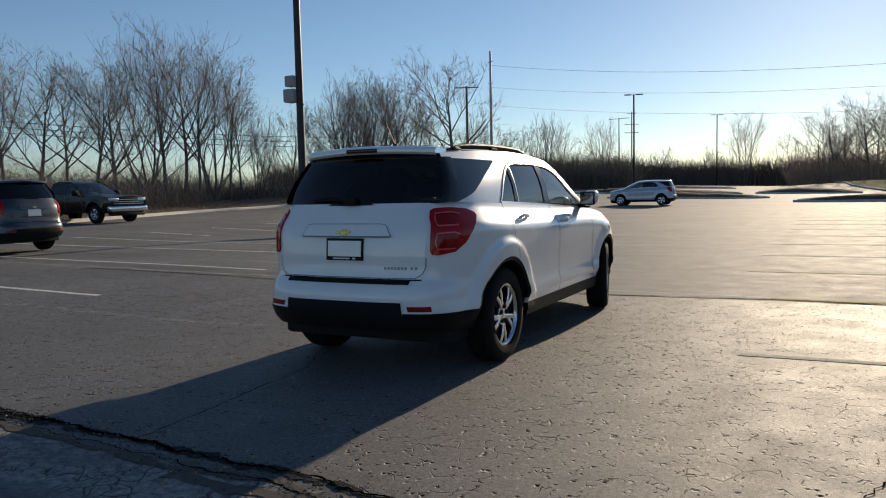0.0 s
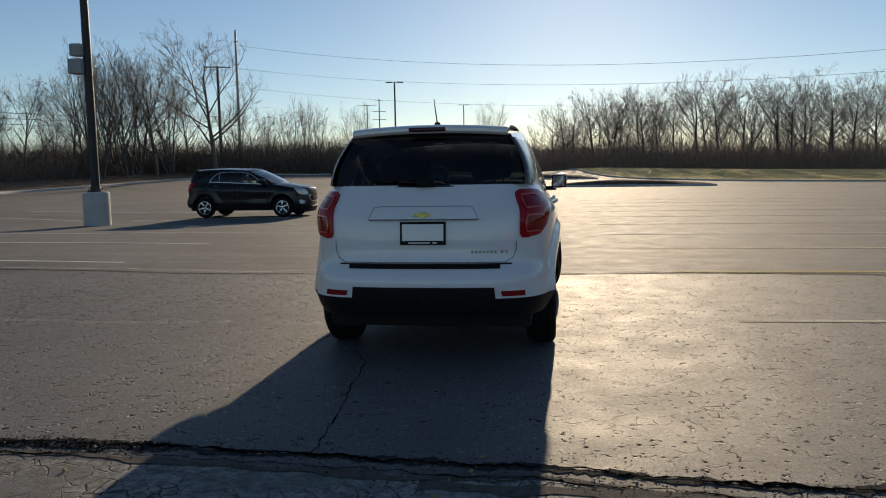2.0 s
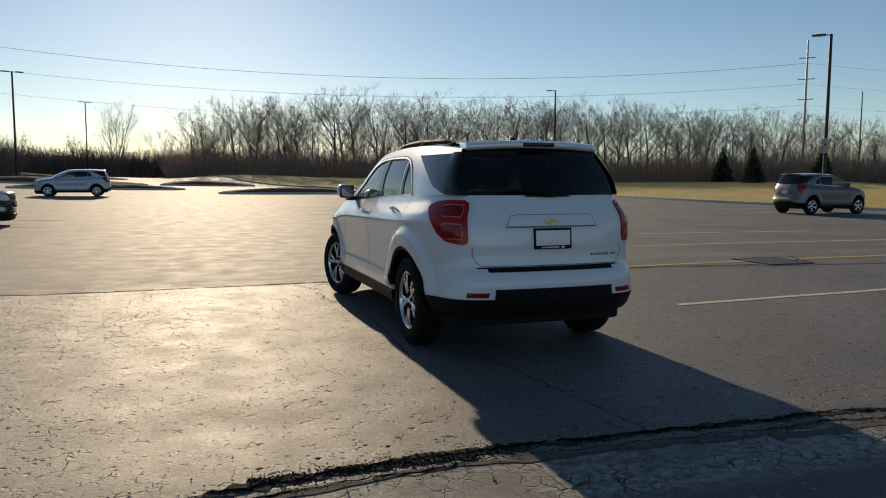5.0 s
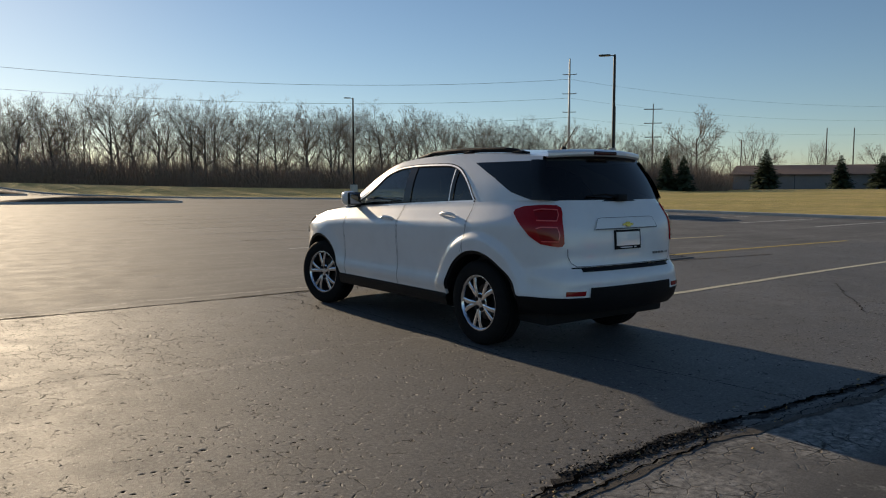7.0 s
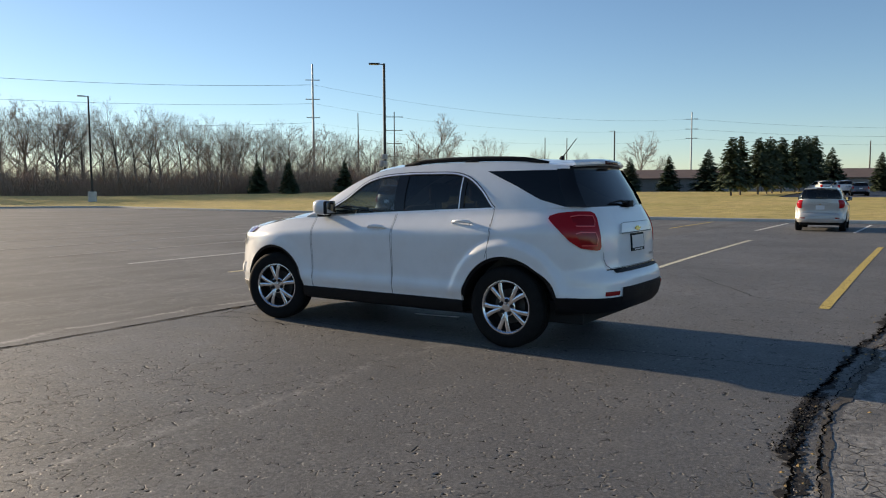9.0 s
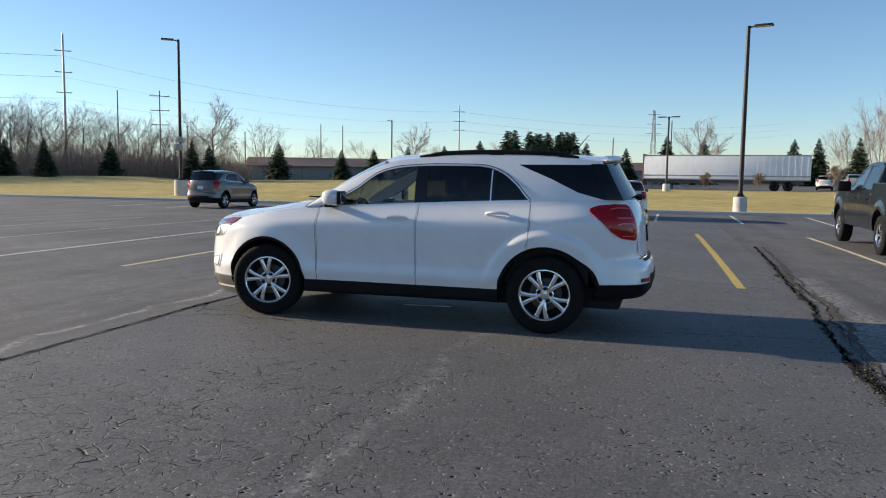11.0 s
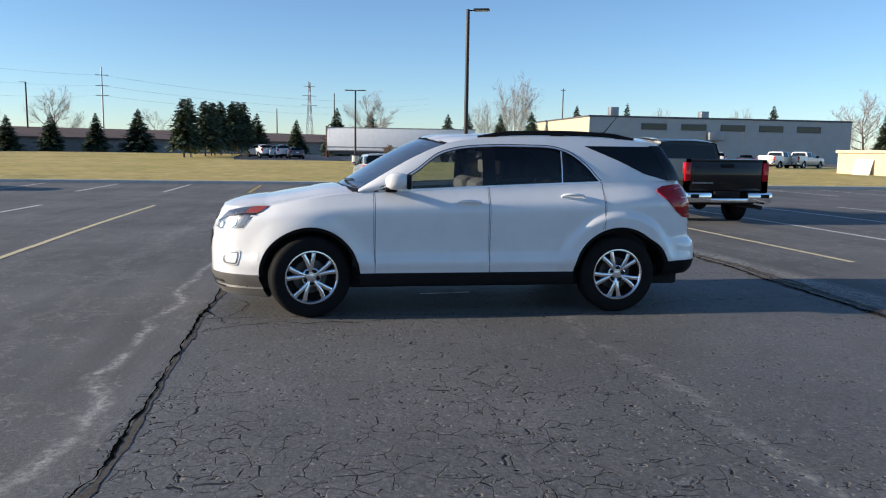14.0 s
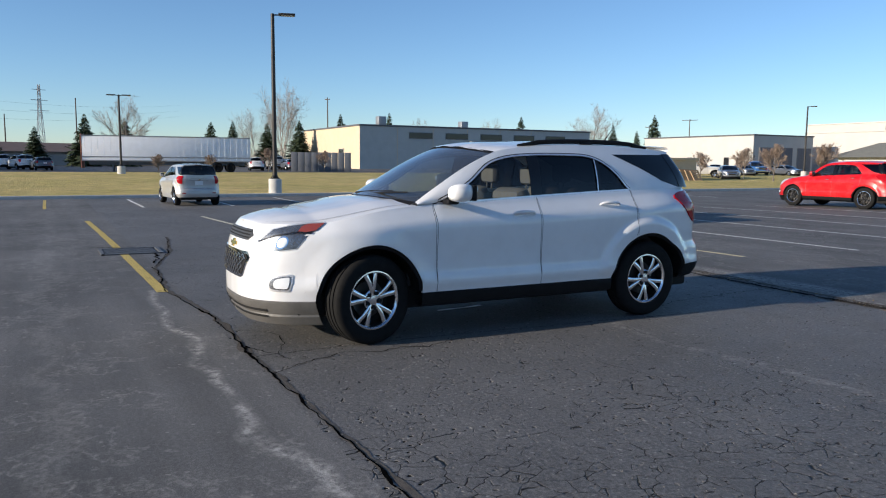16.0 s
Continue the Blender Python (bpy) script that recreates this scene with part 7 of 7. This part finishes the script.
part("roof", bm, SLATE_ROOF, hut, smooth=False)

# fenced bin store
bx, by, bz = polar(108.3, 94, -6.4, 3.6)
bins = new("bin_store")
tagged(bins, "dark grey panelled bin store at the yard's edge", "bin store")
bins.matrix_basis = Matrix.Translation((bx, by, bz)) @ Matrix.Rotation(radians(-18.3), 4, "Z")
for i in range(9):
    bm = bmesh.new()
    box(bm, -0.05, -3.6 + 0.8 * i, 0, 0.05, -2.83 + 0.8 * i, 2.35, 0.02)
    part("panel", bm, ENCLOSURE, bins)
bm = bmesh.new()
box(bm, 0.05, -3.6, 0, 3, -3.5, 2.35)
box(bm, 0.05, 3.5, 0, 3, 3.6, 2.35)
part("side_wall", bm, ENCLOSURE, bins, smooth=False)

# semi-trailer
tx, ty, tz = polar(97.65, 86, -6.4, 3.6)
trailer = new("semi_trailer")
tagged(trailer, "long white box semi-trailer with a rusty frame", "trailer")
trailer.matrix_basis = Matrix.Translation((tx, ty, tz)) @ Matrix.Rotation(radians(-97.3), 4, "Z")
bm = bmesh.new()
box(bm, -8.4, 0, 1.15, 8.4, 2.5, 3.75, 0.05)
part("body", bm, TRAILER_WHITE, trailer)
for z in (1.12, 1.5, 3.66):
    bm = bmesh.new()
    box(bm, -8.42, -0.03, z, 8.42, 0.0, z + 0.12)
    part("rail", bm, GALV if z > 1.2 else BOX_GREY, trailer)
for i in range(28):
    bm = bmesh.new()
    box(bm, -8.1 + 0.6 * i, -0.012, 1.25, -8.06 + 0.6 * i, 0.0, 3.66)
    part("seam", bm, TRAILER_WHITE, trailer)
bm = bmesh.new()
box(bm, -8.5, -0.02, 0.4, -8.38, 2.5, 3.9, 0.02)
part("rear_frame", bm, RUST, trailer, "rusty red rear frame")
bm = bmesh.new()
box(bm, -7.8, 0.5, 0.75, 7.8, 2.0, 1.12)
part("chassis", bm, ENCLOSURE, trailer)
tw = wheel_meshes(0.5, 0.3, 0.28, "single")
for x in (5.0, 6.3):
    for yy in (0.22, 2.28):
        shared("wheel", tw[0], trailer, Matrix.Translation((x, yy, 0.5)) @ Matrix.Rotation(radians(-90), 4, "Z"))
        ob = shared("tyre", tw[1][0], trailer, Matrix.Translation((x, yy, 0.5)) @ Matrix.Rotation(radians(-90), 4, "Z"))
for x in (-5.5,):
    for yy in (0.4, 2.1):
        bm = bmesh.new()
        box(bm, x - 0.07, yy - 0.07, 0.05, x + 0.07, yy + 0.07, 1.1)
        box(bm, x - 0.2, yy - 0.15, 0.0, x + 0.2, yy + 0.15, 0.05)
        part("landing_leg", bm, ENCLOSURE, trailer)

# ---------------------------------------------------------------- other vehicles
def pickup(name, colour, label, hi=True, group=""):
    """A crew-cab pickup, nose towards +y."""
    root = new(name)
    tagged(root, label, "pickup truck", group)
    WB, R = 1.872, 0.50
    XS = spline((0.35, 0.93), (0.5, 0.975), (0.75, 1.012), (0.95, 1.015), (1.15, 0.995), (1.3, 0.975), (1.42, 0.965))
    PLAN = spline((2.90, 0.86), (2.75, 0.92), (2.5, 0.975), (2.1, 1.0), (-2.6, 1.0), (-3.0, 0.985))
    ZT = spline((2.88, 1.10), (2.5, 1.17), (1.9, 1.20), (1.2, 1.235), (0.9, 1.25), (-1.0, 1.30))
    sx_x = lambda y, z: XS(z) * PLAN(y)

    def zb(y):
        b = 0.46
        for yw in (-WB, WB):
            if abs(y - yw) < R:
                b = max(b, 0.42 + math.sqrt(R * R - (y - yw) ** 2))
        return b

    def ys(y0, y1, n):
        s = set(round(v, 4) for v in lin(y0, y1, n))
        for yw in (-WB, WB):
            for k in range(19):
                v = yw + R * math.cos(math.pi * k / 18)
                if y1 < v < y0:
                    s.add(round(v, 4))
        return sorted(s, reverse=True)

    for sx in (1, -1):
        F = lambda y, z, o: Vector((sx * (sx_x(y, z) + o), y, z))
        for nm, y0, y1, top in (("fender", 2.88, 1.13, None), ("front_door", 1.12, 0.02, None), ("rear_door", 0.01, -1.02, None), ("bed_side", -1.06, -3.0, 1.42)):
            bm = bmesh.new()
            rows = []
            for y in ys(y0, y1, 14):
                zt = top or ZT(y)
                rr = [F(y, zb(y), -0.05)]
                for z in lin(zb(y), zt, 9):
                    fl = 0.0
                    for yw in (-WB, WB):
                        fl += 0.03 * math.exp(-(((math.hypot(y - yw, z - 0.42) - 0.53) / 0.07) ** 2))
                    rr.append(F(y, z, fl))
                if top:
                    rr += [F(y, zt + 0.015, -0.02), F(y, zt, -0.12), F(y, 0.85, -0.14)]
                rows.append(rr)
            grid(bm, rows, sx > 0)
            dr = part(nm, bm, colour, root)
            if "door" in nm:
                yy = y1 + 0.17
                bm = bmesh.new()
                tube(bm, [F(yy - 0.09, 1.09, 0.005), F(yy - 0.06, 1.09, 0.035), F(yy + 0.06, 1.09, 0.035), F(yy + 0.09, 1.09, 0.005)], 0.016, 6)
                part("handle", bm, colour, dr)
        bm = bmesh.new()
        for y in (1.125, 0.015, -1.04):
            ribbon(bm, F, [(y, z) for z in lin(0.5, 1.22, 8)], 0.012, 0.003)
        part("panel_gap", bm, SEAM, root)
        # cab side
        ZD = spline((1.05, 1.25), (0.8, 1.42), (0.5, 1.62), (0.2, 1.75), (-0.2, 1.79), (-0.8, 1.78), (-1.0, 1.72))
        ZR = lambda y: ZD(y) + 0.075
        G = lambda y, z: Vector((sx * (0.955 - (z - 1.27) * 0.36), y, z))
        bm = bmesh.new()
        grid(bm, [[G(y, z) for z in lin(max(ZD(y), ZT(y)), max(ZR(y), ZT(y) + 0.01), 4)] for y in lin(1.12, -1.0, 24)], sx > 0)
        for y0, y1 in ((-0.98, -1.10), (0.03, -0.08)):
            grid(bm, [[G(y, z) for z in lin(ZT(y) - 0.02, ZR(y), 5)] for y in (y0, y1)], sx > 0)
        part("cab_pillar", bm, colour, root)
        for y0, y1 in ((1.0, 0.04), (-0.09, -0.97)):
            bm = bmesh.new()
            grid(bm, [[G(y, z) - Vector((0.008 * sx, 0, 0)) for z in lin(ZT(y), max(ZD(y), ZT(y) + 0.005), 4)] for y in lin(y0, y1, 10)], sx > 0)
            part("side_window", bm, CLEAR if y0 > 0.5 else TINT, root)
        bm = bmesh.new()
        box(bm, min(0.98 * sx, 1.26 * sx), 0.78, 1.22, max(0.98 * sx, 1.26 * sx), 0.92, 1.46, 0.04)
        part("mirror", bm, CLADDING, root)
        for yw in (-WB, WB):
            bm = bmesh.new()
            pts = [(yw + (R - 0.01) * math.cos(a), 0.42 + (R - 0.01) * math.sin(a)) for a in lin(0.05, math.pi - 0.05, 20)]
            grid(bm, [[Vector((sx * 0.97, y, z)), Vector((sx * 0.5, y, z))] for y, z in pts])
            bm.faces.new([bm.verts.new((sx * 0.5, y, z)) for y, z in pts])
            part("wheel_arch", bm, CLADDING, root)
        # lamps
        bm = bmesh.new()
        box(bm, min(0.84 * sx, 0.985 * sx), -3.045, 0.95, max(0.84 * sx, 0.985 * sx), -2.90, 1.36, 0.025)
        tl = part("tail_lamp", bm, RED_LENS, root)
        bm = bmesh.new()
        box(bm, min(0.87 * sx, 0.96 * sx), -3.05, 1.10, max(0.87 * sx, 0.96 * sx), -3.04, 1.18)
        part("lamp_bar", bm, PINK_LENS, tl)
        bm = bmesh.new()
        box(bm, min(0.50 * sx, 0.93 * sx), 2.70, 0.98, max(0.50 * sx, 0.93 * sx), 2.905, 1.10, 0.03)
        part("headlamp", bm, REFLECTOR, root)
    # cab top and glass
    bm = bmesh.new()
    top = spline((0.35, 1.78), (0.1, 1.86), (-0.3, 1.905), (-0.8, 1.90), (-1.1, 1.85))
    rows = [[Vector((0.735 * f, y + 0.10 * (1 - f * f) * smooth01(y + 0.5), top(y) - 0.05 * abs(f) ** 3)) for f in lin(1, -1, 13)] for y in lin(0.34, -1.10, 14)]
    grid(bm, rows)
    part("roof", bm, colour, root)
    bm = bmesh.new()
    grid(bm, [[Vector(((0.93 - 0.195 * t) * f, 1.18 - 0.84 * t + 0.10 * (1 - f * f), 1.25 + 0.53 * t)) for f in lin(1, -1, 9)] for t in lin(0, 1, 8)])
    w = part("windscreen", bm, CLEAR, root)
    w.visible_shadow = False
    bm = bmesh.new()
    grid(bm, [[Vector(((0.93 - 0.19 * t) * f, -1.07 - 0.05 * (1 - t), 1.22 + 0.60 * t)) for f in lin(1, -1, 7)] for t in lin(0, 1, 5)], True)
    part("cab_back", bm, colour, root)
    bm = bmesh.new()
    grid(bm, [[Vector(((0.80 - 0.12 * t) * f, -1.085 - 0.05 * (1 - t) - 0.012, 1.36 + 0.40 * t)) for f in lin(1, -1, 7)] for t in lin(0, 1, 5)], True)
    part("rear_window", bm, TINT, root)
    bm = bmesh.new()
    grid(bm, [[Vector((sx_x(y, ZT(y)) * f, y, ZT(y) + 0.05 * (1 - f * f))) for f in lin(1, -1, 13)] for y in lin(1.15, 2.86, 12)], True)
    part("bonnet", bm, colour, root)
    # nose
    bm = bmesh.new()
    box(bm, -0.90, 2.55, 0.70, 0.90, 2.84, 1.12, 0.05)
    part("nose", bm, colour, root)
    bm = bmesh.new()
    box(bm, -0.52, 2.80, 0.78, 0.52, 2.90, 1.10, 0.03)
    gr = part("grille", bm, DARK, root)
    for z in (0.84, 0.93, 1.02):
        bm = bmesh.new()
        box(bm, -0.80, 2.88, z - 0.012, 0.80, 2.92, z + 0.016, 0.005)
        part("grille_bar", bm, CHROME, gr)
    bm = bmesh.new()
    box(bm, -0.97, 2.66, 0.50, 0.97, 2.98, 0.74, 0.06)
    part("front_bumper", bm, CHROME, root)
    bm = bmesh.new()
    box(bm, -0.86, 2.60, 0.32, 0.86, 2.92, 0.50, 0.04)
    part("front_valance", bm, CLADDING, root)
    # bed and tail
    bm = bmesh.new()
    box(bm, -0.86, -3.0, 0.78, 0.86, -1.10, 0.86)
    box(bm, -0.86, -1.16, 0.86, 0.86, -1.10, 1.40)
    part("bed_floor", bm, CLADDING, root)
    bm = bmesh.new()
    box(bm, -0.835, -3.02, 0.74, 0.835, -2.95, 1.40, 0.015)
    tg = part("tailgate", bm, colour, root)
    bm = bmesh.new()
    box(bm, -0.83, -3.035, 1.375, 0.83, -2.95, 1.43, 0.015)
    box(bm, -0.76, -3.027, 0.86, 0.76, -3.018, 1.30, 0.004)
    part("tailgate_cap", bm, colour, tg)
    bm = bmesh.new()
    box(bm, -0.15, -3.034, 1.25, 0.15, -3.026, 1.33, 0.004)
    part("gate_handle", bm, CLADDING, tg)
    bm = bmesh.new()
    for k in range(9):
        box(bm, -0.80 + 0.055 * k, -3.033, 0.90, -0.76 + 0.055 * k, -3.026, 0.935)
    part("lettering", bm, BAR_GREY, tg)
    bm = bmesh.new()
    for sx in (1, -1):
        box(bm, min(0.42 * sx, 1.0 * sx), -3.22, 0.50, max(0.42 * sx, 1.0 * sx), -2.98, 0.72, 0.04)
    box(bm, -0.45, -3.20, 0.50, 0.45, -2.98, 0.60, 0.03)
    bp = part("rear_bumper", bm, CHROME, root)
    bm = bmesh.new()
    box(bm, -0.30, -3.10, 0.60, 0.30, -2.98, 0.74, 0.02)
    part("step_pad", bm, CLADDING, bp)
    for sx in (1, -1):
        bm = bmesh.new()
        box(bm, min(0.72 * sx, 0.92 * sx), -3.225, 0.60, max(0.72 * sx, 0.92 * sx), -3.21, 0.68, 0.004)
        part("corner_step", bm, CLADDING, bp)
    bm = bmesh.new()
    tube(bm, [(0.5, -2.6, 0.42), (0.75, -3.0, 0.40), (0.80, -3.12, 0.38)], 0.045, 8)
    box(bm, -0.75, -2.9, 0.45, 0.75, 2.6, 0.80)
    part("underbody", bm, DARK, root)
    bm = bmesh.new()
    tube(bm, [(0.9, -WB, 0.42), (-0.9, -WB, 0.42)], 0.06, 8)
    g = bmesh.ops.create_uvsphere(bm, u_segments=12, v_segments=8, radius=0.17)["verts"]
    bmesh.ops.translate(bm, verts=g, vec=(0, -WB, 0.42))
    part("rear_axle", bm, DARK, root)
    for x in (-0.42, 0.42):
        for y in (0.2, -0.75):
            bm = bmesh.new()
            box(bm, x - 0.26, y - 0.3, 0.9, x + 0.26, y - 0.12, 1.38, 0.06)
            box(bm, x - 0.14, y - 0.33, 1.4, x + 0.14, y - 0.22, 1.6, 0.04)
            part("seat", bm, TRIM_IN, root)
    add_wheels(root, wheel_meshes(0.40, 0.265, 0.235, "split", False, 36), [(0.87, WB, 0.40, 0), (-0.87, WB, 0.40, 0), (0.87, -WB, 0.40, 0), (-0.87, -WB, 0.40, 0)])
    return root


def park(ob, x, y, yaw):
    ob.matrix_basis = upright(x, y, yaw)
    return ob


# cars in the lot (yaw 0 looks along +y)
park(pickup("pickup_truck", BLACK_PAINT, "black crew-cab pickup with chrome bumpers in a bay"), 10.9, -7.45, -90)
park(pickup("pickup_truck", BLACK_PAINT, "black crew-cab pickup facing out from the scrub"), -27.5, 16.6, -90)
park(car("hatchback", BLACK_PAINT, "small black hatchback parked side-on in a bay", deform=fit_to(2.525, 0.78, 0.73, 1.735, 1.53, 0.88, 0.10), hi=False, rails=False, wheel_r=0.305, rim_r=0.20, wheel_style="single"), -8.65, 15.85, -90)
park(car("electric_hatchback", GREYBLUE_PAINT, "pale blue-grey hatchback parked across the lot", deform=fit_to(2.60, 0.80, 0.75, 1.765, 1.60, 0.92, 0.15), hi=False, rails=False, wheel_r=0.32, rim_r=0.215), -8.05, 42.9, 90)
park(car("blue_suv", NAVY_PAINT, "dark blue-grey SUV parked tail-out in a bay", "SUV", deform=fit_to(2.80, 0.90, 0.95, 1.85, 1.68), hi=False, all_tint=True), -15.3, 4.25, 90)
park(car("taupe_suv", TAUPE_PAINT, "small grey-brown SUV parked nose-in to the lawn", "SUV", deform=fit_to(2.40, 0.72, 0.70, 1.72, 1.64, 0.95), hi=False, rails=False, wheel_r=0.33, rim_r=0.215, wheel_style="single"), 22.4, 16.8, -90)
park(car("silver_hatchback", SILVER_PAINT, "small silver hatchback parked nose-in to the lawn", deform=fit_to(2.30, 0.60, 0.52, 1.56, 1.45, 0.84, 0.12, 0.10), hi=False, rails=False, wheel_r=0.28, rim_r=0.185, wheel_style="single", lower=SILVER_PAINT), 22.5, -0.85, -86)
park(car("red_suv", RED_PAINT, "bright red SUV with black wheels in a bay", "SUV", deform=fit_to(2.863, 0.95, 1.02, 1.95, 1.70, 1.0, -0.1, -0.12), hi=False, rails=False, wheel_r=0.385, rim_r=0.25, dark_rims=True, chrome=False), 11.75, -22.4, -90)
# cars beyond the lawn
far_white = park(car("far_suv", WHITE, "white SUV parked in the far yard", "SUV", hi=False, all_tint=True, group="cars in the yard"), *polar(103.6, 98, -6.4, 3.6)[:2], -100)
far_grey = park(car("far_car", SLATE_PAINT, "dark grey car parked beyond the lawn", deform=fit_to(2.80, 0.95, 1.1, 1.85, 1.45, 0.95), hi=False, rails=False, all_tint=True, group="cars in the yard"), *polar(137.9, 82, -6.4, 3.6)[:2], 50)
far_blue = park(pickup("far_pickup", BLUE_PAINT, "bright blue pickup in front of the workshop", group="cars in the yard"), *polar(139.6, 112, -6.4, 3.6)[:2], 60)
far_truck = park(pickup("far_pickup", SILVER_PAINT, "silver pickup parked beyond the lawn", group="cars in the yard"), *polar(135.8, 88, -6.4, 3.6)[:2], 130)
for az, d, yaw, src in ((87.0, 100, -60, far_white), (88.4, 97, -70, far_white), (89.6, 94, -80, far_grey), (106.0, 104, -90, far_grey), (105.0, 108, -95, far_truck), (120.5, 96, -120, far_white), (124.6, 90, -150, far_truck), (126.0, 93, -150, far_truck),
                        (138.9, 104, 60, far_grey), (141.6, 108, 80, far_grey), (137.0, 108, 40, far_grey), (122.3, 97, -120, far_grey)):
    again(src, upright(*polar(az, d, -6.4, 3.6)[:2], yaw))
